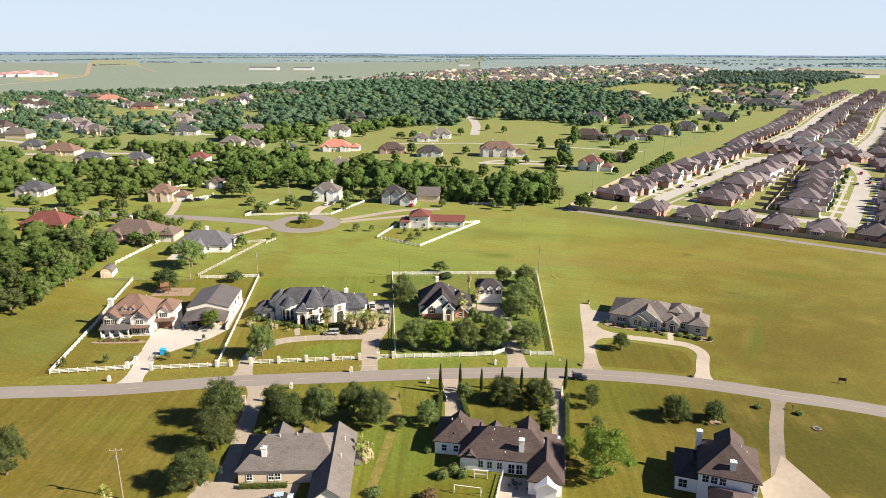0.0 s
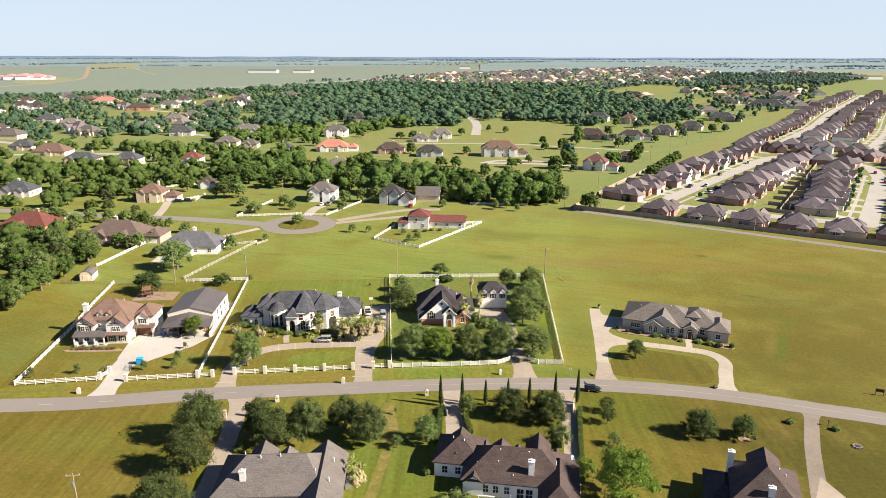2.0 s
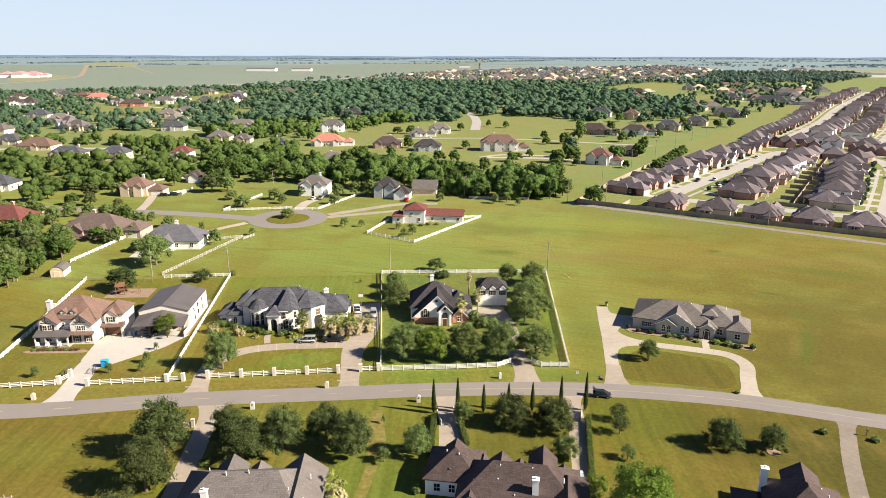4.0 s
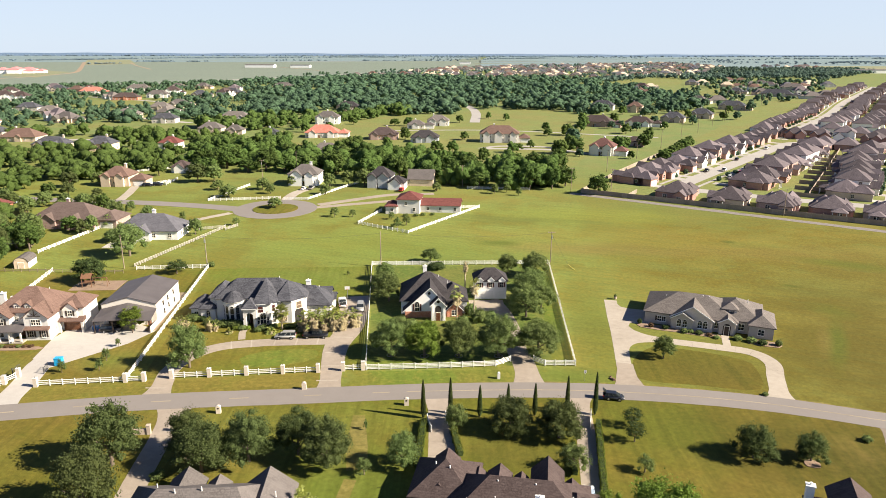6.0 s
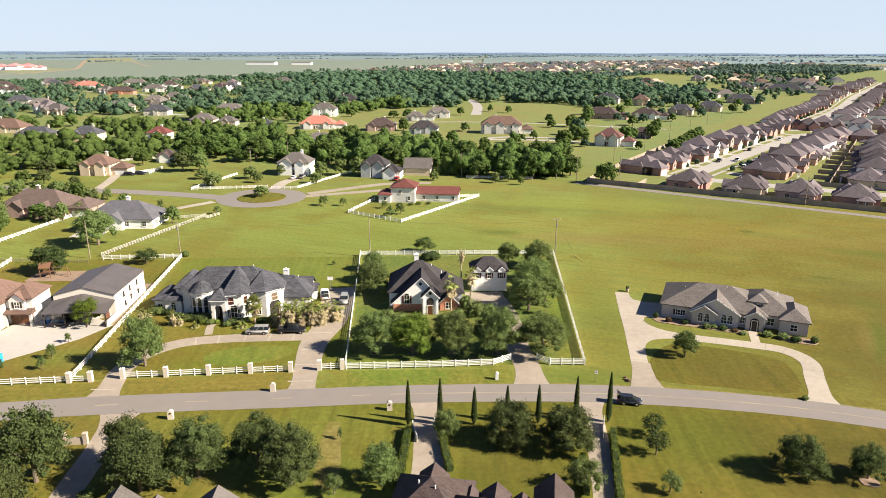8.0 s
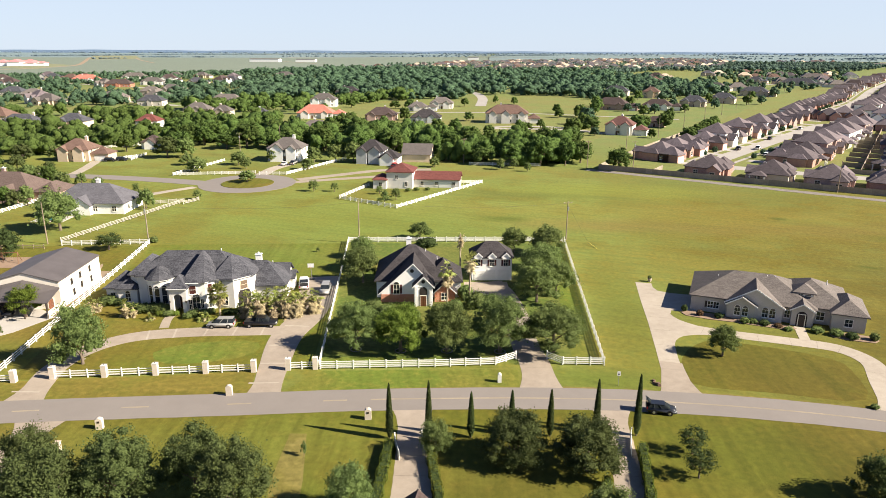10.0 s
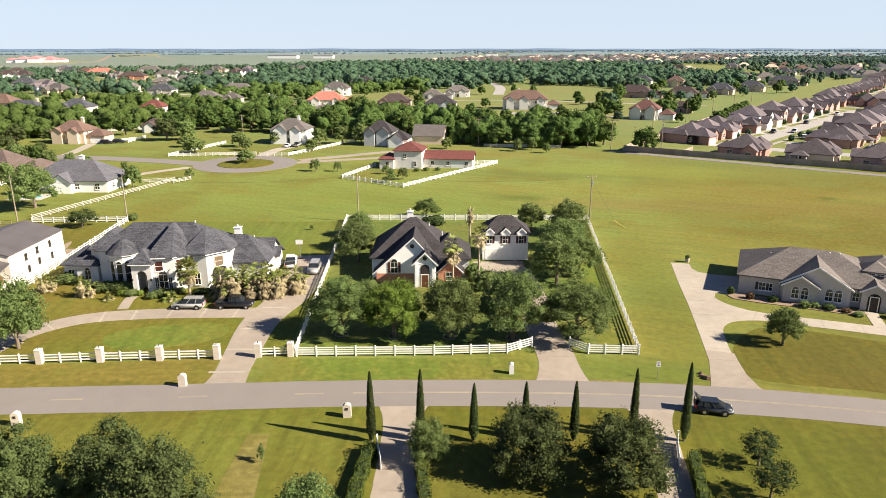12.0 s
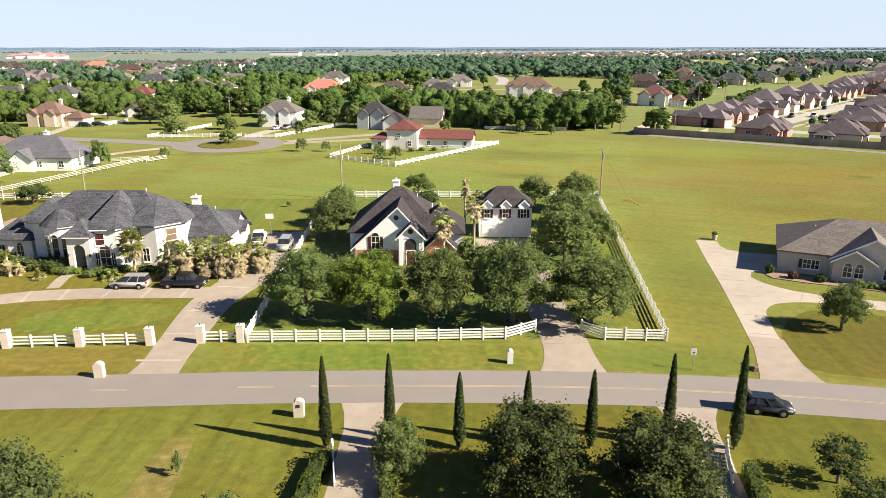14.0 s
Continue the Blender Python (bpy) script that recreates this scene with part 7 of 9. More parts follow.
def villa(x, y, rot, w, d, h, wallm, roofm, label, seed=0, gables=1, garage=0, chim=True, pitch=0.68):
    """A detached house further off: blocks, gables, windows, door."""
    rng = random.Random(seed)
    root = thing("house", x, y, rot, label, "house", "houses beyond the meadow")
    KEEP.append((x, y, max(w, d) * 0.62 + 3))
    wing(root, -w / 2, w / 2, -d / 2, d / 2, h, "hip", pitch, wallm, roofm)
    for k in range(gables):
        gx = -w / 2 + w * (k + 0.5) / gables + rng.uniform(-1, 1)
        gw = rng.uniform(2.0, 2.9)
        wing(root, gx - gw, gx + gw, -d / 2 - rng.uniform(0.8, 2.2), 0, h - 0.1, "gable", 0.8, wallm, roofm, "y", 0.35)
    if garage:
        s = garage
        wing(root, s * w / 2 - (0 if s > 0 else 7.5), s * w / 2 + (7.5 if s > 0 else 0), -d / 2 + 1.5, d / 2 - 2, min(h, 3.0), "hip", 0.6, wallm, roofm)
        garage_door(root, s * (w / 2 + 3.8), -d / 2 + 1.5, 4.6, 2.2)
    n = max(2, int(w / 4.5))
    for k in range(n):
        wx = -w / 2 + w * (k + 0.5) / n
        for z in ((0.9, 3.7) if h > 4.5 else (0.9,)):
            window(root, wx, -d / 2, z, 1.2, 1.4)
            if k < 2:
                window(root, w / 2, -d / 2 + d * (k + 0.6) / 2.4, z, 1.1, 1.3, "E")
                window(root, -w / 2, -d / 2 + d * (k + 0.6) / 2.4, z, 1.1, 1.3, "W")
    door(root, rng.uniform(-0.1, 0.1) * w, -d / 2 - 0.02, 1.2, 2.2)
    if chim:
        chimney(root, w * rng.uniform(-0.3, 0.3), d * 0.22, h, h + d / 2 * pitch + 1.0, 1.1, 0.9, wallm)
    return root


villa(-142.5, 223, 12, 22, 13, 3.0, "siding", "pale_roof", "white house with a wide grey roof beside a pool", 1, 1, 0)
villa(-181, 231, 8, 24, 14, 3.2, "brick_pink", "cocoa_roof", "brown brick house with a broad brown roof", 2, 2, 1)
villa(-230, 238, 6, 21, 13, 3.2, "brick_red", "red_roof", "house with a faded red roof", 3, 1, 0)
villa(-213, 303, 10, 13.5, 11, 4.8, "stucco_tan", "brown_roof", "two-storey pinkish tan house with brown roof", 4, 2, 1)
villa(-203, 341, 10, 9, 8, 3.0, "siding", "umber_roof", "small white outbuilding with brown roof", 5, 1, 0, False)
villa(-126, 323, 8, 14.5, 11, 5.4, "siding", "grey_roof", "white two-storey house with a grey hipped roof", 6, 2, 0)
villa(-88.5, 325, 4, 11.5, 9.5, 5.2, "siding_grey", "charcoal", "white and grey two-storey house with dark roof", 7, 2, 0, False, 0.8)
villa(-79.5, 321, 4, 8, 8, 3.2, "siding", "charcoal", "small white garage with dark roof", 8, 1, 0, False)
barn2 = thing("barn", -70.5, 333, 5, "tan gabled barn with pale roof", "barn")
wing(barn2, -6, 6, -5, 5, 3.4, "gable", 0.75, "stucco_tan", "grey_roof", "x")
KEEP.append((-70, 333, 8))

h9 = thing("house", -66.5, 272, 6, "white stucco house with red tiled roofs and long low wing", "house")
KEEP.append((-56, 277, 16))
wing(h9, 0, 9.0, 0, 10, 5.6, "hip", 0.5, "stucco", "red_roof")
wing(h9, 9.0, 25.0, 3.0, 11.0, 3.0, "gable", 0.5, "stucco", "red_roof", "x")
wing(h9, -4.5, 0, -1.0, 7.0, 3.0, "hip", 0.5, "stucco", "red_roof")
window(h9, 3.5, 0, 3.4, 0.9, 1.2)
window(h9, 6.8, 0, 1.0, 1.0, 1.4)
window(h9, -2.0, -1.0, 1.0, 1.0, 1.2)
for x in (12, 17, 23):
    window(h9, x, 3.0, 0.9, 0.9, 1.2)
garage_door(h9, 20, 3.0, 4.2, 2.2)
for x, y, w in ((-62, 268, 2.2), (-58, 269, 2.0), (-55.5, 271, 2.0), (-52, 272, 1.8)):
    shrub(x, y, w, 1.5, "leaf", "rounded bush by the white stucco house")

villa(-52, 496, 6, 27, 14, 6.0, "stucco", "brown_roof", "large cream two-storey house with brown roof", 10, 3, 1)
villa(18, 450, -12, 15, 12, 5.4, "stucco", "maroon_roof", "two-storey cream house with maroon-brown roof", 11, 2, 1)
villa(40.5, 494, -12, 12, 8, 3.0, "brick_pink", "umber_roof", "low brown brick outbuilding behind the house", 12, 0, 0, False)
villa(-183, 495, 12, 24, 14, 3.6, "stucco", "orange_roof", "white house with bright orange tiled roof", 13, 2, 1)
villa(-135.6, 493, 8, 20, 13, 3.4, "brick_pink", "umber_roof", "brown brick house with dark roof", 14, 2, 0)
villa(-103, 484, 8, 19, 13, 3.4, "siding_grey", "charcoal", "dark grey house with two gables", 15, 2, 0)
villa(-128, 562, 8, 14, 9, 3.2, "stucco", "grey_roof", "pale low house and garage", 16, 1, 1)
villa(-115, 588, 8, 18, 12, 4.2, "stucco", "taupe_roof", "pale low house with two gables", 17, 2, 0)
villa(-211, 581, 10, 20, 13, 5.8, "siding", "grey_roof", "pale grey two-storey house by a pool", 18, 2, 0)
villa(-300, 586, 10, 26, 13, 3.4, "stucco", "taupe_roof", "long low pale house", 19, 2, 1)
villa(-278, 505, 10, 18, 12, 3.2, "brick_tan", "grey_roof", "tan house with grey roof", 20, 1, 0)
villa(-254, 497, 10, 13, 10, 3.2, "brick_tan", "grey_roof", "small tan house with grey roof", 21, 1, 0)
villa(-219, 486, 10, 10, 9, 3.2, "siding_grey", "slate", "small blue-grey house among trees", 22, 1, 0)
villa(-258, 418, 10, 13, 10, 4.0, "stucco", "red_roof", "pale house with red roof among trees", 23, 1, 0)
villa(-297, 402, 10, 17, 12, 4.5, "stucco_tan", "slate", "tan house with dark grey roof", 24, 2, 0)
villa(-333, 402, 10, 22, 12, 3.2, "stucco_tan", "slate", "tan house with dark grey roof", 25, 2, 0)
villa(-381, 431, 10, 25, 15, 3.2, "stucco_tan", "brown_roof", "broad house with tan roof", 26, 1, 0)
villa(-292, 300, 10, 17, 12, 3.4, "brick_grey", "slate", "grey house with a pale chimney", 27, 2, 0)
villa(-150, 415, 8, 17, 10, 3.2, "brick_grey", "taupe_roof", "weathered brown-roofed house among trees", 29, 0, 0)
villa(-423, 450, 10, 18, 12, 3.2, "brick_tan", "slate", "low house with dark grey roof", 30, 1, 0)
villa(17, 610, -14, 26, 14, 4.0, "brick_pink", "umber_roof", "brown brick house with plum-brown roof", 31, 2, 1)
villa(52, 618, -14, 22, 12, 3.4, "siding", "umber_roof", "white house with brown roof", 32, 2, 1)
villa(84, 658, -16, 20, 13, 4.0, "brick_tan", "slate", "tan house with grey roof", 33, 2, 0)
villa(114, 700, -18, 21, 13, 4.0, "brick_tan", "slate", "tan house with blue-grey roof", 34, 2, 0)
villa(57, 748, -12, 15, 12, 6.0, "stucco_tan", "brown_roof", "tall tan house with brown roof", 35, 1, 0)
villa(25, 769, -12, 24, 13, 5.0, "brick_grey", "slate", "grey gabled house at the wood's edge", 36, 3, 0)
villa(-549, 784, 15, 30, 14, 3.6, "brick_red", "umber_roof", "long red-brown brick house", 37, 1, 0)
villa(-652, 857, 15, 32, 14, 5.0, "stucco", "orange_roof", "cream house with orange roof", 38, 2, 1)
villa(-536, 830, 15, 26, 14, 4.2, "stucco", "grey_roof", "pale grey house with gables", 39, 2, 0)
villa(-495, 592, 12, 20, 13, 4.6, "brick_tan", "taupe_roof", "tan house with a chimney", 40, 1, 0)
villa(-403, 580, 12, 21, 13, 4.6, "brick_tan", "taupe_roof", "tan house with a chimney", 41, 2, 0)
villa(-351, 557, 12, 20, 12, 4.0, "brick_grey", "slate", "grey house among trees", 42, 1, 0)
villa(-554, 632, 12, 22, 13, 3.6, "brick_grey", "slate", "brick house with a grey roof", 43, 1, 0)
villa(-236, 708, 10, 23, 13, 4.0, "brick_tan", "charcoal", "house with a dark hipped roof", 44, 1, 1)
villa(-636, 935, 15, 32, 14, 5.0, "stucco", "taupe_roof", "large tan house with brown roof", 45, 2, 0)
villa(-424, 663, 12, 20, 12, 4.0, "brick_tan", "taupe_roof", "house with a tan roof", 46, 1, 0)
villa(260, 1026, -20, 40, 16, 3.6, "brick_grey", "slate", "long low grey house", 47, 2, 1)
villa(320, 1178, -20, 34, 15, 4.6, "brick_grey", "taupe_roof", "large brown-grey house with gables", 48, 3, 0)
villa(161, 802, -18, 26, 13, 4.4, "brick_tan", "slate", "grey-roofed house among trees", 49, 2, 1)

# ---- the housing estate ----


def estate_house(variant):
    """One of six house types of the estate, 12 m wide, facing -y."""
    wallm = ("brick_pink", "brick_rose", "siding", "brick_rose", "brick_pink", "brick_tan")[variant]
    label = ("pinkish brick estate house with mauve-grey roof", "low rose brick estate house with mauve-grey roof", "two-storey white estate house with mauve-grey roof", "rose brick estate house with mauve-grey roof", "two-storey pinkish brick estate house with gables", "tan brick estate house with covered back porch")[variant]
    root = thing("house", 0, 0, 0, label, "house", "estate houses")
    tall = variant in (2, 4)
    h = 5.4 if tall else 3.0
    m = -1 if variant in (1, 4) else 1
    span = lambda a, b: (a, b) if m > 0 else (-b, -a)
    wing(root, -6.0, 6.0, -5.5, 6.5, h, "hip", 0.62, wallm, "estate_roof")
    wing(root, *span(-6.0, 0.0), -9.0, -1.5, 2.9, "gable" if variant % 2 == 0 else "hip", 0.8, wallm, "estate_roof", "y", 0.35)
    wing(root, *span(1.6, 5.6), -7.2, -2.0, h + 0.1, "gable", 0.85, wallm, "estate_roof", "y", 0.35)
    garage_door(root, m * -3.0, -9.0, 4.6, 2.2)
    door(root, m * 0.8, -5.5, 1.0, 2.1)
    window(root, m * 3.6, -7.2, 0.9, 1.6, 1.5)
    if tall:
        window(root, m * 3.6, -7.2, 3.6, 1.4, 1.4)
        window(root, m * -2.5, -5.5, 4.0, 1.4, 1.1)
        window(root, -3.0, 6.5, 3.6, 1.3, 1.3, "N")
    if variant in (0, 3, 4):
        wing(root, *span(-5.4, -0.8), 4.0, 9.2, 2.9, "gable" if variant else "hip", 0.7, wallm, "estate_roof", "y", 0.35)
        window(root, m * -3.1, 9.2, 0.8, 1.6, 1.4, "N")
    else:
        bm = bmesh.new()
        hip_bm(bm, 0.4 if m > 0 else -5.2, 5.2 if m > 0 else -0.4, 5.0, 9.4, 2.6, 0.5, 0.3)
        porch = part("porch_roof", bm, "estate_roof", root, "covered back porch")
        for x in (0.7, 2.8, 5.0):
            part("porch_post", boxed(m * x - 0.12, m * x + 0.12, 9.0, 9.25, 0, 2.6), "white", porch)
    window(root, m * 3.0, 6.5, 0.9, 1.4, 1.4, "N")
    for y in (-2.5, 3.5):
        for face, x in (("E", 6.0), ("W", -6.0)):
            window(root, x, y, 0.9, 1.0, 1.3, face)
            if tall:
                window(root, x, y, 3.7, 1.0, 1.2, face)
    wing(root, *span(-7.0, -3.2), -1.5, 4.5, 2.9, "hip", 0.7, wallm, "estate_roof", "y", 0.35)
    wing(root, *span(2.6, 6.9), 0.5, 5.6, min(h, 3.0), "gable" if variant in (0, 2, 5) else "hip", 0.75, wallm, "estate_roof", "x", 0.35)
    vent(root, 1.5, 2.5, h + 2.6)
    part("drive_slab", boxed(*span(-5.6, -0.6), -15.5, -9.1, -0.05, 0.07), "street", root, "pale concrete drive slab")
    return root


def estate_far(variant):
    wallm = ("brick_pink", "brick_rose", "siding")[variant]
    root = thing("house", 0, 0, 0, "far estate house with mauve-grey roof", "house", "estate houses")
    h = (3.0, 3.1, 5.2)[variant]
    m = -1 if variant == 1 else 1
    span = lambda a, b: (a, b) if m > 0 else (-b, -a)
    wing(root, -6.0, 6.0, -5.5, 6.5, h, "hip", 0.64, wallm, "estate_roof")
    wing(root, *span(-6.0, 0.0), -9.0, -1.5, 2.9, "gable", 0.8, wallm, "estate_roof", "y", 0.35)
    wing(root, *span(1.6, 5.6), -7.2, -2.0, h + 0.1, "gable", 0.85, wallm, "estate_roof", "y", 0.35)
    part("drive_slab", boxed(*span(-5.6, -0.6), -15.5, -9.1, -0.05, 0.07), "street", root, "pale concrete drive slab")
    return root


FAR_ROW = []
NEAR = [estate_house(v) for v in range(6)]
FARH = [estate_far(v) for v in range(3)]
used = set()
rnge = random.Random(17)


ROOMY = (1.12, 1.16, 1.12, 1)


def put(protos, v, x, y, rot):
    m = pose(x, y, 0, 0, 0, rot)
    if (id(protos), v) not in used:
        used.add((id(protos), v))
        protos[v].matrix_basis = m @ Matrix.Diagonal(ROOMY)
        return protos[v]
    return copy_thing(protos[v], m)


for k, (s, r) in enumerate(((62, 15), (81, 16.5), (100, 18), (119, 19.5), (138, 21), (157, 22))):
    put(NEAR, (5, 0, 1, 5, 3, 0)[k], *estate(s, r), SA + 180 + rnge.uniform(-2, 2))
put(NEAR, 3, *estate(40, 15), SA + 180)


def plot(s, r, turn):
    """One estate house, in full near the wall and simpler further off."""
    x, y = estate(s + rnge.uniform(-1.6, 1.6), r + rnge.uniform(-0.8, 0.8))
    rot = SA + turn + rnge.uniform(-3, 3)
    if r < 200:
        put(NEAR, rnge.randrange(6), x, y, rot)
    elif r < 500:
        put(FARH, rnge.randrange(3), x, y, rot)
    else:
        FAR_ROW.append((x, y, rot, rnge.random()))


for k in range(16):
    r = 42 + 16.6 * k
    s = street_at(WEST_STREET, r)
    plot(s - 20.5, r, 83)
    if 55 < r < 226:
        plot(s + 27.5 - 0.04 * max(0, r - 130), r + 3, -97)
    if 55 < r < 205:
        plot(103.5, r, 90)
    if r < 200:
        plot(148, r, -90)
for s, r, turn in ((41, 285, 20), (56, 276, 8), (72, 280, 0), (88, 281, 0), (104, 278, -8), (120, 268, -25), (136, 250, -50), (144, 228, -70),
                   (62, 303, 180), (78, 304, 180), (94, 305, 180), (110, 304, 180), (128, 300, 180), (146, 286, 150), (92, 228, 180), (106, 222, 160)):
    plot(s, r, turn)
for k in range(46):
    r = 306 + 16.8 * k
    s = street_at(FAR_STREET, r)
    for off, turn in ((-20.5, 90), (21.5, -90), (43.5, 90), (87, -90)):
        if (off > 0 and r < 345) or (off > 0 and k in (14, 28)):
            continue
        plot(s + off, r, turn)

# ---- scattered far houses and the woods ----


def hamlet(name, label, rows, walls, roofs, w=18.0, d=12.0):
    """Many small far houses in one mesh: walls, hipped roof and a gabled wing each."""
    verts, faces, mats = [], [], []
    for x, y, rot, q in rows:
        c, s = math.cos(radians(rot)), math.sin(radians(rot))
        wm, rm = int(q * 997) % len(walls), len(walls) + int(q * 331) % len(roofs)
        h = 3.2 + (q > 0.6) * 2.0
        for x0, x1, y0, y1, hh in ((-w / 2, w / 2, -d / 2, d / 2, h), (-w * 0.4, -w * 0.05, -d * 0.72, 0, h - 0.2), (w * 0.35, w * 0.72, -d * 0.33, d * 0.33, 3.0)):
            n = len(verts)
            half = min(x1 - x0, y1 - y0) / 2
            o = 0.45
            if x1 - x0 > y1 - y0:
                ridge = [(x0 + half, (y0 + y1) / 2), (x1 - half, (y0 + y1) / 2)]
            else:
                ridge = [((x0 + x1) / 2, y0 + half * 0.3), ((x0 + x1) / 2, y1 - half * 0.3)]
            pts = [(a, b, z) for z in (0, hh) for a, b in ((x0, y0), (x1, y0), (x1, y1), (x0, y1))]
            pts += [(a, b, hh) for a, b in ((x0 - o, y0 - o), (x1 + o, y0 - o), (x1 + o, y1 + o), (x0 - o, y1 + o))] + [(a, b, hh + half * 0.75) for a, b in ridge]
            verts += [(x + c * a - s * b, y + s * a + c * b, z) for a, b, z in pts]
            faces += [tuple(n + k for k in f) for f in ((0, 1, 5, 4), (1, 2, 6, 5), (2, 3, 7, 6), (3, 0, 4, 7))]
            mats += [wm] * 4
            if x1 - x0 > y1 - y0:
                rf = ((8, 9, 13, 12), (9, 10, 13), (10, 11, 12, 13), (11, 8, 12))
            else:
                rf = ((8, 9, 12), (9, 10, 13, 12), (10, 11, 13), (11, 8, 12, 13))
            faces += [tuple(n + k for k in f) for f in rf]
            mats += [rm] * 4
    me = bpy.data.meshes.new(name)
    me.from_pydata(verts, [], faces)
    for m in (*walls, *roofs):
        me.materials.append(M[m])
    me.polygons.foreach_set("material_index", mats)
    ob = new(name, me)
    return tagged(ob, label, "houses", kind="stuff")


rngf = random.Random(5)
TOWNS = (([(-720, 560), (-430, 480), (-330, 640), (-480, 900), (-860, 940)], 80), ([(-500, 1470), (-30, 1490), (280, 1800), (440, 2420), (360, 2960), (-130, 2530), (-390, 2080)], 46), ([(130, 760), (330, 1000), (460, 1500), (210, 1480), (60, 1050)], 74), ([(-780, 950), (-450, 830), (-420, 1050), (-700, 1150)], 85), ([(599, 2158), (766, 2466), (730, 2728), (560, 2520)], 60))
def far_house(v):
    """A small detached house of the town further off: walls, hipped roof, front gable, side wing."""
    wallm = ("stucco", "brick_tan", "siding", "stucco_tan", "brick_pink", "stucco")[v]
    roofm = ("taupe_roof", "slate", "umber_roof", "grey_roof", "brown_roof", "estate_roof")[v]
    label = ("cream house with taupe roof among garden trees", "tan brick house with dark grey roof", "white house with umber roof among trees", "tan house with weathered grey roof", "pink brick house with brown roof", "cream house with mauve-grey roof")[v]
    root = thing("house", 0, 0, 0, label, "house", "town houses")
    h = 5.0 if v in (2, 5) else 3.3
    bm, rf = boxed(-9, 9, -6, 6, -0.1, h), bmesh.new()
    hip_bm(rf, -9, 9, -6, 6, h, 0.72)
    for x0, x1, y0, y1, hh in ((-7.2, -1.2, -8.6, -1, h - 0.1), (2.5, 7.0, -7.6, -1, h - 0.1)):
        box(bm, x0, x1, y0, y1, -0.1, hh)
        gable_wall(bm, x0, x1, y0, y1, hh, 0.8, "y")
        gable_bm(rf, x0, x1, y0, y1, hh, 0.8, "y")
    box(bm, 8.5, 14, -4.5, 4.5, -0.1, 2.9)
    hip_bm(rf, 8.5, 14, -4.5, 4.5, 2.9, 0.6)
    part("wall", bm, wallm, root)
    part("roof", rf, roofm, root)
    for x in (-4.2, 4.8, 0.4):
        part("window", boxed(x - 1.0, x + 1.0, -8.66 if x < 0 else -7.66 if x > 1 else -6.06, -5.9, 0.9, 2.3), "glass", root)
    return root


TOWN = [far_house(v) for v in range(6)]
rows = []
singles = 0
for poly, gap in TOWNS:
    for x, y in scatter(rngf, poly, gap):
        KEEP.append((x, y, 17))
        turn, q = rngf.choice((0, 15, -20, 90, 180)) + rngf.uniform(-8, 8), rngf.random()
        if y < 1150 and singles < 130:
            singles += 1
            put(TOWN, int(q * 6), x, y, turn)
        else:
            rows.append((x, y, turn, q))
hamlet("far_houses", "small far houses of the town among trees", rows, ("stucco", "brick_tan", "siding", "stucco", "stucco_tan"), ("taupe_roof", "pale_roof", "brown_roof", "grey_roof", "stucco_tan", "estate_roof"))
hamlet("estate_houses", "far rows of estate houses with mauve-grey roofs", FAR_ROW, ("brick_pink", "brick_rose", "siding"), ("estate_roof", "umber_roof", "estate_roof"), 14.5, 15.0)

mall = thing("school_complex", -1345, 1480, 18, "large white complex with pinkish red roofs in the fields", "building")
for x0, x1, y0, y1, h in ((-60, -38, -14, 10, 6), (-36, -8, -20, 12, 8), (-6, 22, -26, 16, 9), (24, 48, -12, 14, 6), (-30, 0, 20, 44, 7), (4, 36, 22, 48, 8), (50, 66, 0, 24, 6)):
    wing(mall, x0, x1, y0, y1, h, "hip", 0.4, "siding", "mall_roof", "x", 1.0)
for x, y, w, d, h in ((-980, 2050, 90, 30, 8), (-860, 2080, 60, 26, 7), (-430, 2600, 40, 16, 8), (720, 1990, 90, 25, 8)):
    b = thing("warehouse", x, y, 8, "far pale warehouse with low roof", "building", "warehouses")
    wing(b, -w / 2, w / 2, -d / 2, d / 2, h, "gable", 0.12, "siding", "grey_roof", "x")

for x, y in ((-98, 690), (-104, 715), (-110, 745), (-118, 775), (-92, 650)):
    KEEP.append((x, y, 9))
rw = random.Random(11)
BELT = [(-205, 352), (-150, 350), (-112, 340), (-78, 341), (-50, 332), (-32, 331), (-6, 336), (2, 352), (-8, 380), (-60, 392), (-100, 405), (-180, 420), (-235, 400)]
spots = scatter(rw, BELT, 8.6)
for k, (x, y) in enumerate(spots[:60]):
    tree(x, y, rw.uniform(8.5, 13), rw.uniform(10, 15), "tall woodland tree of the belt behind the meadow", "mid", k % 5, "woodland belt", "leaf_belt")
wood("woodland", "dense green belt of woodland trees behind the meadow", spots[60:], 10, 14, 420, 0.4, "leaf_belt", 1, 9)
front = [(-99, 339), (-84, 342), (-68, 345), (-56, 339), (-42, 330), (-30, 329), (-18, 331), (-8, 334), (-2, 342), (-120, 352), (-135, 348), (-150, 352), (-168, 346), (-181, 330), (-190, 338)]
for k, (x, y) in enumerate(front):
    tree(x, y, rw.uniform(7.5, 12.5), rw.uniform(9, 13), "tall woodland tree at the meadow's edge", "mid", k % 5, "woodland belt", "leaf_belt")
LEFT = [(-163, 128), (-152, 142), (-160, 158), (-168, 172), (-166, 190), (-176, 212), (-205, 226), (-262, 226), (-300, 150), (-240, 100)]
spots = scatter(rw, LEFT, 8.6)
spots.sort(key=lambda p: -p[0])
for k, (x, y) in enumerate(spots[:48]):
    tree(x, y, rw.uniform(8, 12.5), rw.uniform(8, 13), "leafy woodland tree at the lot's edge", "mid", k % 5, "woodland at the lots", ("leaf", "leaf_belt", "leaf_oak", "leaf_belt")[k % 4])
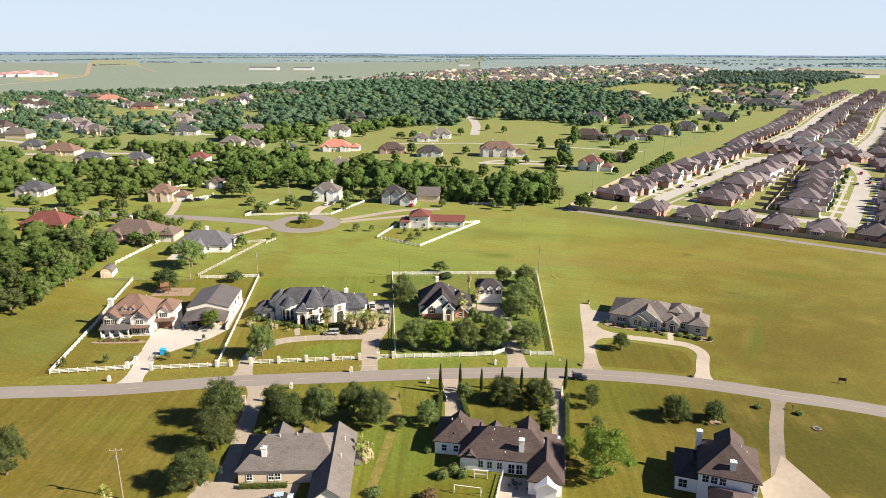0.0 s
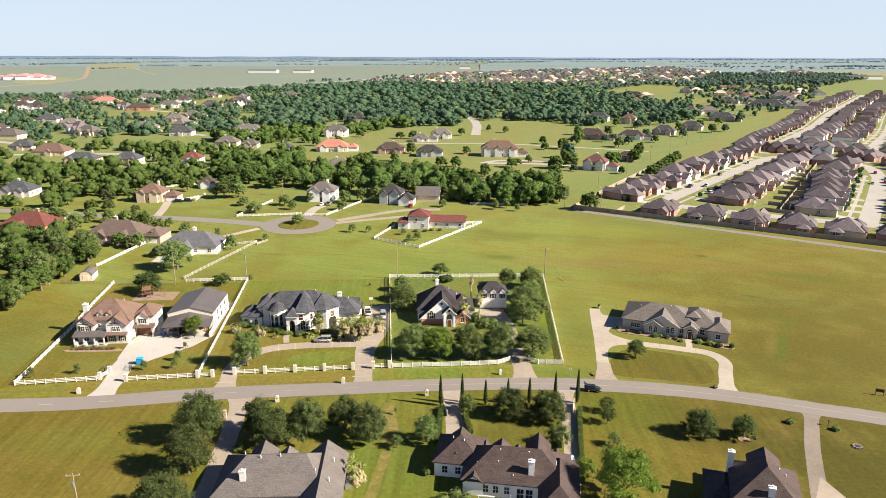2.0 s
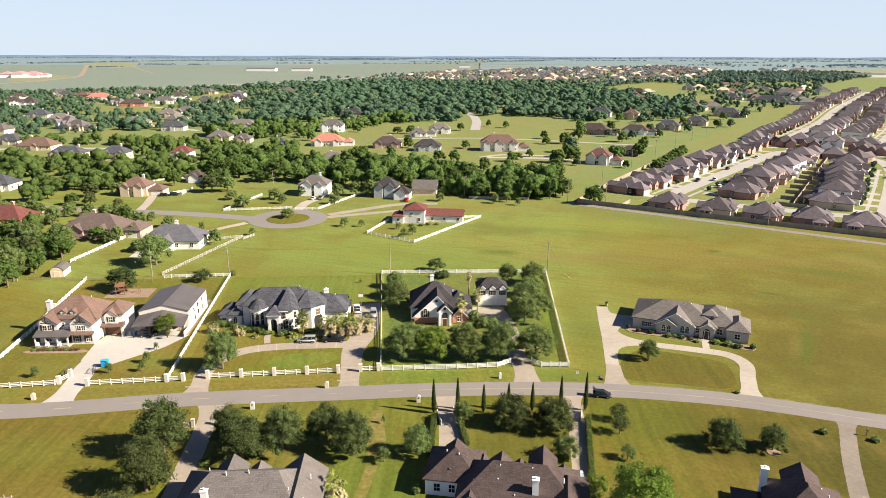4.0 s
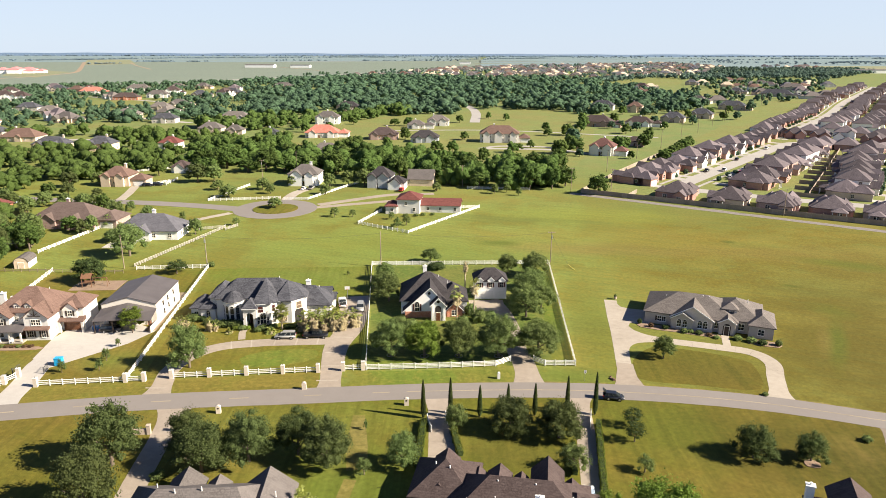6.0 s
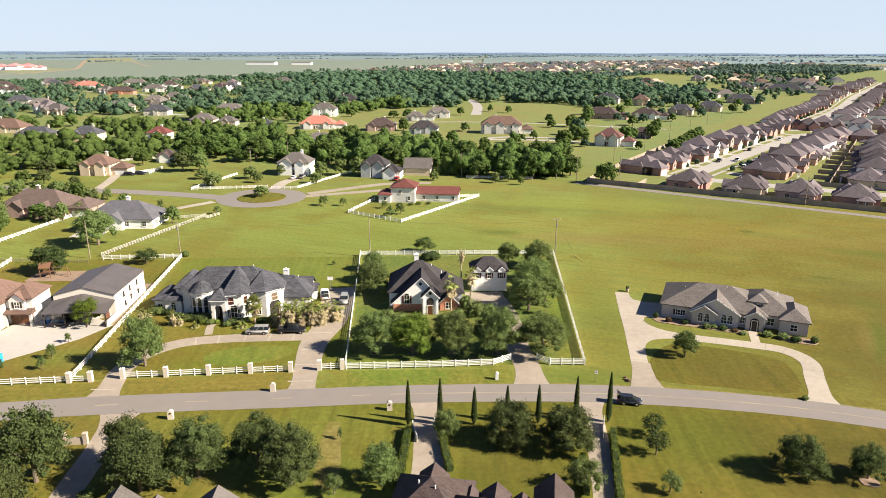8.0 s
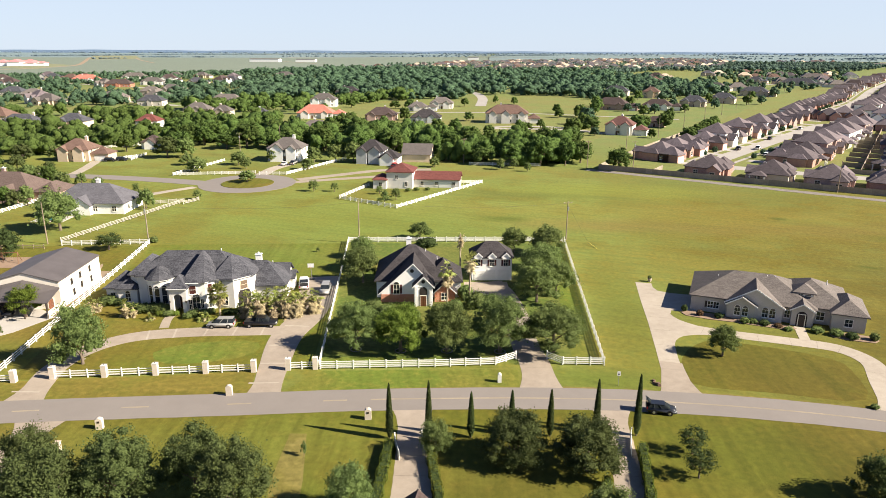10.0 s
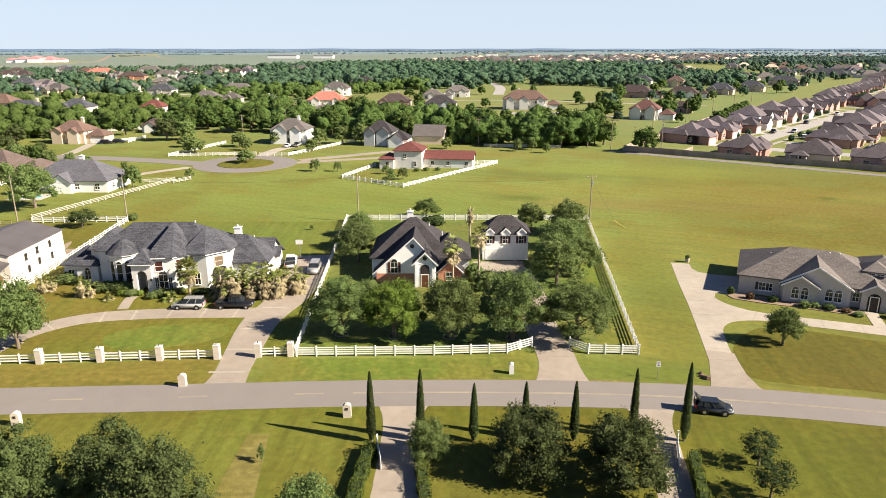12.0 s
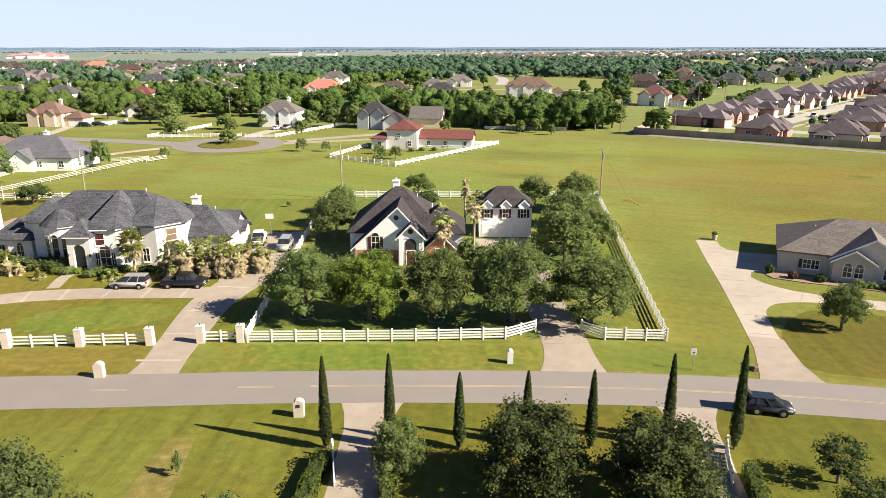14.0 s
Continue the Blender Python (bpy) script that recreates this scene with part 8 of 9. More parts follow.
wood("woodland", "green woodland beside the lots", spots[48:], 8, 12, 200, 0.42, "leaf_belt", 2, 8)
WEST = [(-285, 268), (-240, 280), (-232, 320), (-205, 345), (-240, 400), (-190, 430), (-180, 470), (-260, 470), (-420, 470), (-460, 330), (-380, 262)]
wood("woodland", "leafy trees round the western houses", scatter(rw, WEST, 8.8), 6, 12, 130, 0.45, "leaf_belt", 3, 6, cells=(6, 3))
for k, (x, y) in enumerate(((-168, 164), (-171, 173), (-169, 183), (-175, 190), (-171, 198), (-178, 180), (-166, 157), (-180, 196))):
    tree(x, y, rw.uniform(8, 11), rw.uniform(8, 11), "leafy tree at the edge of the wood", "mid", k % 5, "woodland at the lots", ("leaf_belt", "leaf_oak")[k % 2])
for k, (x, y, h, w) in enumerate(((-215, 247, 5.5, 8), (-228, 274, 6, 7), (-219, 275, 6.5, 7), (-196, 255, 6.5, 7), (-184, 252, 7.5, 6.5), (-205, 276, 4, 5), (-173, 254, 4.5, 4), (-208, 327, 9, 9), (-179, 315, 10, 12), (-172, 318, 9, 9), (-175, 222, 6, 7), (-168, 220, 5.5, 6), (-236, 250, 7, 8), (-185, 213, 6, 7), (-232, 292, 8, 9), (-222, 300, 7, 8), (-180, 207, 6, 7))):
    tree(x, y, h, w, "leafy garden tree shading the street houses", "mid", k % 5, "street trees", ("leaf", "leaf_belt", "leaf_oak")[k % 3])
GARD = [(-290, 232), (-200, 236), (-160, 258), (-175, 262), (-300, 258)]
for k, (x, y) in enumerate(scatter(rw, GARD, 14)):
    tree(x, y, rw.uniform(5, 8), rw.uniform(6, 9), "round garden tree along the street", "mid", k % 5, "street trees")
for k, (x, y) in enumerate(((-160, 246), (-172, 244), (-196, 226), (-166, 222), (-165, 230), (-150, 212), (-128, 226), (-210, 240), (-205, 256), (-190, 256), (-230, 256), (-245, 252))):
    tree(x, y, rw.uniform(4, 7), rw.uniform(5, 7), "round garden tree by the street houses", "mid", k % 5, "street trees")
MIDB = [(-240, 440), (-150, 430), (-90, 420), (-30, 400), (40, 430), (60, 560), (-60, 640), (-180, 690), (-250, 600)]
for k, (x, y) in enumerate(scatter(rw, MIDB, 44, False)):
    if not any(abs(x - a) < r and -1.3 * r < y - b < r for a, b, r in KEEP):
        tree(x, y, rw.uniform(5, 9), rw.uniform(5, 9), "garden tree behind the woodland belt", "mid", k % 5, "back garden trees", "leaf_belt")
for k in range(8):
    x, y = 52 + 3.4 * k, 430 + 10.0 * k
    tree(x, y, 6.5, 8.0, "round tree in a row beside the estate", "mid", k % 5, "row beside the estate", "leaf_belt")
for k, (x, y) in enumerate(((2, 452), (-8, 446), (-2, 470), (32, 470), (45, 486), (28, 466), (-6, 540), (4, 570), (6, 600), (13, 326))):
    tree(x, y, 9.5, 10.5, "large garden tree on the open lawn", "mid", k % 5, "back garden trees", "leaf_belt")
BIG = [(-480, 490), (-300, 600), (-272, 640), (-217, 685), (-190, 662), (-118, 678), (-116, 756), (-101, 745), (-13, 750), (-5, 690), (13, 690), (44, 755), (104, 753), (134, 866), (143, 956), (86, 1182), (60, 1300), (-20, 1475), (-240, 1440), (-430, 1480), (-560, 1310), (-620, 1180), (-420, 1060), (-400, 820), (-320, 640)]
NEARW = [(-310, 520), (-240, 520), (-200, 545), (-160, 600), (-150, 660), (-185, 712), (-215, 610), (-300, 610)]
wood("woodland", "trees round the houses behind the belt", scatter(rw, NEARW, 11), 8, 13, 150, 0.5, "leaf_belt", 21, 7, cells=(7, 3))
big = scatter(rw, BIG, 11.5)
wood("woodland", "wide dense green woodland", [p for k, p in enumerate(big) if p[1] < 820], 8, 14, 110, 0.6, "leaf_far_haze", 4, 7, 1.1, cells=(6, 3))
wood("woodland", "wide dense woodland further off", [p for k, p in enumerate(big) if p[1] >= 820 and k % 2 == 0], 9, 14, 24, 0.95, "leaf_far_haze", 5, 4, 1.45, cells=(6, 2))
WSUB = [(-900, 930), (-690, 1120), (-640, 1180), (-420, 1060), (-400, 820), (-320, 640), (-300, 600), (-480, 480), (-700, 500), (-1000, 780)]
wood("woodland", "trees between the western houses", scatter(rw, WSUB, 12.8), 6, 11, 22, 0.75, "leaf_far_haze", 6, 4, 1.1, cells=(6, 2))
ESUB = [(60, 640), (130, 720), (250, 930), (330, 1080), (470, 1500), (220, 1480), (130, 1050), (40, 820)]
wood("woodland", "trees between the eastern houses", scatter(rw, ESUB, 19), 6, 11, 60, 0.6, "leaf_far_haze", 7, 5, cells=(6, 3))
for k, (x, y, h, w) in enumerate(((38, 560, 8, 9), (47, 580, 8, 8), (51, 524, 9, 9), (-1, 492, 12, 12), (32, 640, 9, 9), (66, 640, 7, 8), (70, 596, 7, 7), (98, 640, 8, 8), (130, 680, 9, 10), (144, 690, 8, 8), (43, 717, 9, 9), (70, 723, 10, 10), (101, 690, 9, 8), (28, 590, 7, 7), (5, 636, 9, 9), (36, 602, 6, 6), (125, 722, 9, 9), (176, 790, 9, 10), (150, 760, 8, 9), (90, 740, 9, 9), (34, 434, 5, 5), (4, 438, 5, 5))):
    tree(x, y, h, w, "leafy garden tree among the houses by the estate", "mid", k % 5, "back garden trees", ("leaf_belt", "leaf_far_haze")[k % 2])
RAIL = [(30, 1330), (202, 1480), (393, 1580), (560, 1740), (740, 1990), (760, 2200), (560, 2050), (380, 1790), (200, 1640), (30, 1500)]
wood("woodland", "belt of trees below the far town, haze painted in", scatter(rw, RAIL, 15), 8, 13, 14, 1.3, "leaf_pale_haze", 18, 4, 1.3, cells=(6, 2))
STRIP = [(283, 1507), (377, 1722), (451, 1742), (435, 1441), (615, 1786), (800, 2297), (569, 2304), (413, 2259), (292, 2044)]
wood("woodland", "trees behind the estate", scatter(rw, STRIP, 20), 8, 13, 14, 1.3, "leaf_pale_haze", 8, 3, 1.3, cells=(6, 2))
wood("woodland", "trees of the far town", scatter(rw, [(-520, 1450), (-20, 1490), (300, 1780), (450, 2420), (360, 3000), (-130, 2540), (-400, 2090)], 22), 6, 10, 14, 1.3, "leaf_pale_haze", 9, 4, 1.1, cells=(6, 2))
wood("woodland", "trees along the field's edge", [(x + rw.uniform(-8, 8), 960 + (x + 900) * 0.62 + rw.uniform(-10, 10)) for x in range(-1500, -420, 9)], 6, 11, 24, 0.9, "leaf_far_haze", 10, 4, 1.1, cells=(6, 2))


def belt(points, deep, gap, rng):
    """Places of trees in a belt along a line, that many metres deep."""
    out = []
    for (ax, ay), (bx, by) in zip(points, points[1:]):
        for q in np.arange(0, math.hypot(bx - ax, by - ay), gap):
            t = q / math.hypot(bx - ax, by - ay)
            if math.sin(q * 0.011 + ax) > -0.72:
                out.append((ax + (bx - ax) * t + rng.uniform(-gap, gap), ay + (by - ay) * t + rng.uniform(-0.1, 1) * deep))
    return out


wood("tree_line", "row of trees along the road at the fields", belt([(-615, 1500), (-555, 1635), (-497, 1850), (-407, 2034)], 12, 12, rw), 6, 10, 14, 1.2, "leaf_far_haze", 14, 4, cells=(6, 2))
lines = belt([(-2900, 2400), (-2509, 2527), (-2285, 2919)], 260, 3.2, rw) + belt([(-2285, 2919), (-2138, 3362), (-1649, 3697), (-1095, 4076)], 300, 4.5, rw)
lines += belt([(-1739, 2222), (-1728, 2294), (-1690, 2330)], 40, 7, rw) + belt([(-1861, 2651), (-1673, 2624), (-1560, 2690)], 90, 4, rw)
lines += belt([(-496, 3680), (-122, 3956)], 60, 7, rw) + belt([(597, 3373), (662, 3395)], 60, 7, rw) + belt([(979, 4208), (1372, 4209), (1721, 4474)], 120, 6, rw) + belt([(902, 3050), (1151, 3371), (1289, 3329), (1900, 3500)], 60, 5, rw)
for k in range(16):
    y0, x0, ln = 2900 + 105 * k, rw.uniform(-2300, 1600), rw.uniform(300, 1000)
    lines += belt([(x0, y0), (x0 + ln, y0 + 0.15 * ln)], 30, 14, rw)
wood("tree_line", "tree belts between far fields, haze painted in", lines, 8, 11, 5, 1.2, "leaf_haze", 12, 2, 1.8, cells=(5, 2), squat=0.8)
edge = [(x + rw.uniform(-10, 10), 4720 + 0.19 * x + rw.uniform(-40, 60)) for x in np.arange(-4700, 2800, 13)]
wood("tree_line", "long tree line on the horizon, haze painted in", edge, 10, 14, 4, 1.6, "leaf_haze", 13, 2, 2.2, cells=(5, 2), squat=0.8)
# horizon strip, raised so that its top fits the camera's view
bm, last = bmesh.new(), None
for k in range(61):
    x = -4800 + 128 * k
    y, z = 4770 + 0.19 * x, 19 - 0.0011 * (x + 4800) + 1.6 * math.sin(k * 1.7) + 1.2 * math.sin(k * 0.61)
    here = [bm.verts.new(p) for p in ((x, y - 60, -1), (x, y, z), (x, y + 60, z), (x, y + 70, -1))]
    if last:
        for a, b, c, d in zip(last, here, here[1:], last[1:]):
            bm.faces.new((a, b, c, d))
    last = here
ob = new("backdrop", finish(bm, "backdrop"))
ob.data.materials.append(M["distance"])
tagged(ob, "backdrop of distant woodland along the horizon, haze blue painted in", "backdrop", kind="structure")

for k in range(44):
    line, off = ((WEST_STREET, -10), (WEST_STREET, 10.5), (EAST_STREET, -11), (FAR_STREET, -10))[k % 4]
    r = 62 + 3.6 * k + rw.uniform(-3, 3) + (280 if line is FAR_STREET else 0)
    x, y = estate(street_at(line, r) + off + rw.uniform(-1, 1), r)
    shrub(x, y, rw.uniform(2.2, 3.4), rw.uniform(2.6, 4.2), "leaf_far_haze", "young street tree before the estate houses", name="street_tree", group="estate street trees")

# ---- vehicles ----


def vehicle(x, y, rot, style, colour, label, hatch=False):
    """A parked car: body, glasshouse, wheels, lamps. It points along its own +x."""
    length, width, kind = {"van": (4.75, 1.85, "van"), "pickup": (5.7, 1.98, "pickup"), "suv": (4.8, 1.92, "suv"), "hatch": (3.95, 1.72, "hatch"), "sedan": (4.8, 1.82, "sedan")}[style]
    root = thing("car" if style != "pickup" else "pickup_truck", x, y, rot, label, "car", "parked cars")
    h = length / 2
    belt, top = {"van": (1.05, 1.75), "pickup": (1.1, 1.85), "suv": (1.08, 1.75), "hatch": (0.95, 1.5), "sedan": (0.92, 1.45)}[kind]
    prof = {"van": [(-h, 0.38), (-h + 0.15, 0.3), (h - 0.12, 0.3), (h, 0.42), (h, 0.66), (h - 0.28, 0.84), (h - 1.15, belt), (-h + 0.06, belt), (-h - 0.02, 0.8)],
            "pickup": [(-h, 0.45), (h - 0.1, 0.42), (h, 0.55), (h, 0.98), (h - 0.25, 1.08), (h - 1.35, belt), (-h, belt)],
            "suv": [(-h, 0.42), (h - 0.1, 0.36), (h, 0.5), (h, 0.84), (h - 0.3, 0.98), (h - 1.15, belt), (-h + 0.04, belt)],
            "hatch": [(-h, 0.4), (-h + 0.12, 0.3), (h - 0.14, 0.28), (h, 0.4), (h, 0.64), (h - 0.25, 0.8), (h - 0.95, belt), (-h + 0.06, belt), (-h - 0.02, 0.75)],
            "sedan": [(-h, 0.42), (-h + 0.14, 0.3), (h - 0.14, 0.28), (h, 0.4), (h, 0.62), (h - 0.3, 0.76), (h - 1.15, belt), (-h + 0.65, belt), (-h + 0.05, 0.86)]}[kind]
    bm = bmesh.new()
    w = width / 2
    solid(bm, [(a, -w, b) for a, b in prof], [(a, w, b) for a, b in prof])
    bmesh.ops.bevel(bm, geom=bm.edges[:], offset=0.13, segments=3, affect="EDGES")
    body = part("body", bm, colour, root, smooth=True)
    x0, x1, t0, t1 = {"van": (-h + 0.03, h - 0.85, -h + 0.2, h - 1.95), "pickup": (-h + 2.0, h - 1.3, -h + 2.2, h - 1.95), "suv": (-h + 0.05, h - 1.15, -h + 0.35, h - 1.9), "hatch": (-h + 0.06, h - 0.8, -h + 0.42, h - 1.65), "sedan": (-h + 0.6, h - 1.1, -h + 1.2, h - 1.95)}[kind]
    bm = bmesh.new()
    solid(bm, [(x0, -w + 0.06, belt - 0.03), (x1, -w + 0.06, belt - 0.03), (x1, w - 0.06, belt - 0.03), (x0, w - 0.06, belt - 0.03)], [(t0, -w + 0.24, top - 0.06), (t1, -w + 0.24, top - 0.06), (t1, w - 0.24, top - 0.06), (t0, w - 0.24, top - 0.06)])
    bmesh.ops.bevel(bm, geom=bm.edges[:], offset=0.07, segments=2, affect="EDGES")
    part("glasshouse", bm, "glass", root, "dark car windows")
    bm = boxed(t0 - 0.05, t1 + 0.08, -w + 0.22, w - 0.22, top - 0.09, top)
    bmesh.ops.bevel(bm, geom=bm.edges[:], offset=0.04, segments=2, affect="EDGES")
    part("roof", bm, colour, root)
    for s in (-1, 1):
        for q in (0.28, 0.62):
            xa, xb = x0 + (x1 - x0) * q, t0 + (t1 - t0) * q
            bm = bmesh.new()
            tube(bm, (xa, s * (w - 0.055), belt), (xb, s * (w - 0.235), top - 0.04), 0.05, 0.05, 5)
            part("pillar", bm, colour, root)
        for a in (-h + 0.95, h - 0.95):
            # no hollow is cut: a dark disc paints the arch's shade
            part("wheel_arch", tubed((a, s * (w - 0.12), 0.38), (a, s * (w + 0.006), 0.38), 0.42, 0.42, 16), "tyre", root, "dark disc for the shade of the wheel arch")
            ty = part("wheel", tubed((a, s * (w - 0.2), 0.34), (a, s * (w + 0.02), 0.34), 0.34, 0.34, 14), "tyre", root, "black tyre")
            part("rim", tubed((a, s * (w + 0.0), 0.34), (a, s * (w + 0.035), 0.34), 0.2, 0.18, 10), "rim", ty, "alloy rim")
        part("headlight", boxed(h - 0.3, h - 0.04, s * w * 0.68 - 0.17, s * w * 0.68 + 0.17, 0.58, 0.7), "lamp_glass", root, "clear headlight")
        part("tail_light", boxed(-h - 0.01, -h + 0.1, s * w * 0.8 - 0.12, s * w * 0.8 + 0.12, 0.75, 1.0), "tail_glass", root, "red tail light")
    if kind == "pickup":
        part("cargo_bed", boxed(-h + 0.12, -h + 1.9, -w + 0.12, w - 0.12, belt - 0.3, belt + 0.012), "tyre", root, "dark open cargo bed")
    if hatch:
        bm = bmesh.new()
        solid(bm, [(-h + 0.5, -0.62, top - 0.05), (-h + 0.5, 0.62, top - 0.05), (-h + 0.5, 0.62, top + 0.02), (-h + 0.5, -0.62, top + 0.02)], [(-h - 0.15, -0.6, top + 0.55), (-h - 0.15, 0.6, top + 0.55), (-h - 0.15, 0.6, top + 0.62), (-h - 0.15, -0.6, top + 0.62)])
        gate = part("tailgate", bm, colour, root, "raised tailgate")
        bm = bmesh.new()
        solid(bm, [(-h + 0.55, -0.5, top + 0.06), (-h + 0.55, 0.5, top + 0.06), (-h + 0.55, 0.5, top + 0.1), (-h + 0.55, -0.5, top + 0.1)], [(-h + 0.1, -0.48, top + 0.4), (-h + 0.1, 0.48, top + 0.4), (-h + 0.1, 0.48, top + 0.46), (-h + 0.1, -0.48, top + 0.46)])
        part("rear_window", bm, "glass", gate, "dark rear window")
        # closed body; a dark panel paints the shade inside the boot
        part("boot_opening", boxed(-h - 0.025, -h + 0.02, -w + 0.2, w - 0.2, 0.75, top - 0.12), "dark", root, "dark panel for the shaded open boot")
    return root


SILVER, BLACK, WHITE = paint("silver car paint", (0.27, 0.265, 0.255)), paint("black car paint", (0.012, 0.012, 0.014)), paint("white car paint", (0.75, 0.75, 0.74))
NAVY, RED, PALE = paint("dark blue-grey car paint", (0.016, 0.019, 0.026)), paint("red car paint", (0.5, 0.02, 0.02)), paint("pale blue car paint", (0.35, 0.42, 0.5))
vehicle(-60.0, 148.9, 194, "van", SILVER, "silver minivan parked on the loop drive")
vehicle(-53.4, 150.8, 14, "pickup", BLACK, "black pickup truck parked on the loop drive")
vehicle(-54.2, 171.6, 112, "pickup", WHITE, "white pickup truck by the garage")
vehicle(-48.7, 169.4, 285, "suv", SILVER, "silver sport utility car on the drive")
vehicle(12.7, 134.9, 1, "hatch", NAVY, "dark hatchback on the roadside with open tailgate", True)
vehicle(7.9, 103.5, 92, "sedan", PALE, "pale blue car on the narrow drive")
vehicle(-14.2, 104.8, 80, "sedan", RED, "red car behind the front gables")
vehicle(-101.5, 144.4, 20, "suv", BLACK, "dark car under the lean-to")
vehicle(-197.0, 301.0, 20, "suv", BLACK, "black car on the tan house's drive")
vehicle(-193.2, 303.5, 20, "suv", BLACK, "black car on the tan house's drive")
vehicle(-121.5, 309, 95, "sedan", WHITE, "white car before the two-storey house")
vehicle(-118.5, 311, 95, "pickup", SILVER, "silver pickup before the two-storey house")
vehicle(-76.0, 315, 95, "suv", RED, "red car before the small garage")
vehicle(-42.5, 74.0, 20, "sedan", PALE, "pale car in the concrete court")
vehicle(-231, 256, 30, "sedan", PALE, "blue car beside the red-roofed house")
rngc = random.Random(23)
for k in range(16):
    r = rngc.uniform(55, 215)
    s = street_at(*rngc.choice(((WEST_STREET, r), (EAST_STREET, r)))) + rngc.choice((-3.2, 3.2, -12.5, 12.5))
    vehicle(*estate(s, r), SA + 90, rngc.choice(("suv", "sedan", "pickup")), rngc.choice((NAVY, SILVER, BLACK, WHITE, RED)), "parked car on the estate street")
vehicle(*estate(51.5, 95), SA + 90, "suv", RED, "dark red car on the estate street")

# ---- poles ----


def power_pole(x, y, h, arms=1, can=True, rot=20.0, material="wood_pole", lamp=False):
    root = thing("power_pole", x, y, rot, "wooden power pole with a small transformer" if can else "bare wooden power pole", "pole", "power poles")
    part("shaft", tubed((0, 0, -0.1), (0, 0, h), 0.16, 0.1, 9), material, root)
    for k in range(arms):
        part("crossarm", boxed(-1.1, 1.1, -0.06, 0.06, h - 0.5 - 0.6 * k, h - 0.38 - 0.6 * k), material, root)
        for q in (-1.0, 0.0, 1.0):
            part("insulator", tubed((q, 0, h - 0.38 - 0.6 * k), (q, 0, h - 0.15 - 0.6 * k), 0.05, 0.04, 6), "stone", root)
    if can:
        part("transformer", tubed((0, -0.35, h - 2.3), (0, -0.35, h - 1.4), 0.25, 0.25, 10), "steel", root, "grey transformer can")
    if lamp:
        bm = tubed((0, -0.1, h - 0.4), (0, -1.3, h - 0.1), 0.04, 0.03, 6)
        part("lamp_arm", bm, "steel", root)
        part("lamp_head", boxed(-0.16, 0.16, -1.7, -1.2, h - 0.2, h - 0.05), "steel", root)
    return root


power_pole(-53.4, 204.2, 11.2, 0, False)
power_pole(-3.2, 219.2, 10.0, 1, True)
power_pole(-72.0, 68.4, 11.0, 1, True)
power_pole(-168, 174.5, 10.0, 1, True)
power_pole(-128.5, 187, 10.5, 0, False)
power_pole(-105.0, 193.6, 10.0, 0, True, 20, "wood_grey", True)
power_pole(0.9, 330.3, 11.1, 1, False)
power_pole(18.7, 326.0, 12.0, 1, True)
power_pole(84.5, 299.0, 10.8, 0, False)
power_pole(-150.8, 327.3, 10.2, 1, True)
power_pole(-50, 330, 10.5, 1, False)
power_pole(-143, 352, 11, 0, False)
for k in range(12):
    x, y = estate(-9 - k * 0.8, 60 + 52 * k)
    power_pole(x, y, 12.0, 1, False, SA)


def cable(p, q, sag, name="power_line", label="thin sagging power cable"):
    bm = bmesh.new()
    pts = [Vector(p).lerp(Vector(q), k / 10) - Vector((0, 0, sag * 4 * (k / 10) * (1 - k / 10))) for k in range(11)]
    for a, b in zip(pts, pts[1:]):
        tube(bm, a, b, 0.018, 0.018, 4)
    ob = new(name, finish(bm, name))
    ob.data.materials.append(M["wire"])
    return tagged(ob, label, "cable", "power lines")


cable((-3.2, 219.2, 9.5), (-53.4, 204.2, 10.6), 1.2)
cable((-53.4, 204.2, 10.6), (-105, 193.6, 9.6), 1.3)
cable((-105, 193.6, 9.6), (-168, 174.5, 9.6), 1.5)
cable((-3.2, 219.2, 9.0), (2.6, 216, 0.0), 0.0, "guy_wire", "taut guy wire with a yellow guard")
guard = tagged(new("guy_guard", finish(tubed((2.2, 216.2, 0.6), (4.4, 212.6, 0.05), 0.07, 0.07), "guy_guard")), "yellow plastic guard lying along the guy wire", "guard")
guard.data.materials.append(paint("yellow plastic", (0.7, 0.6, 0.12)))

# ---- small things ----


def mailbox(x, y, rot, h=1.55, w=0.85, material="brick_post", label="pale brick mailbox pillar with a rounded top"):
    root = thing("mailbox", x, y, rot, label, "mailbox", "mailboxes")
    n = 6
    pts = [(-w / 2, 0), (w / 2, 0)] + [(w / 2 * math.cos(math.pi * k / n), h - 0.3 + 0.3 * math.sin(math.pi * k / n)) for k in range(n + 1)]
    bm = bmesh.new()
    solid(bm, [(a, -0.3, b) for a, b in pts], [(a, 0.3, b) for a, b in pts])
    part("pillar", bm, material, root)
    part("letter_door", boxed(-0.14, 0.14, -0.34, -0.3, h - 0.6, h - 0.35), "shutter_dark", root, "small dark letter door")
    return root


mailbox(-46.4, 126.9, 195)
mailbox(-25.3, 124.9, 15)
mailbox(-58.2, 115.3, 17)
mailbox(-9.7, 138.9, 190, 1.4, 0.55, "white", "small white mailbox pillar")
mailbox(-105.3, 109.7, 197, 1.5, 0.8)
for x, y in ((62.2, 129.2),):
    root = thing("mailbox", x, y, 0, "small dark mailbox on a wooden post", "mailbox", "mailboxes")
    part("post", boxed(-0.06, 0.06, -0.06, 0.06, 0, 1.1), "wood_pole", root)
    part("box", boxed(-0.12, 0.12, -0.25, 0.25, 1.1, 1.35), "wire", root)

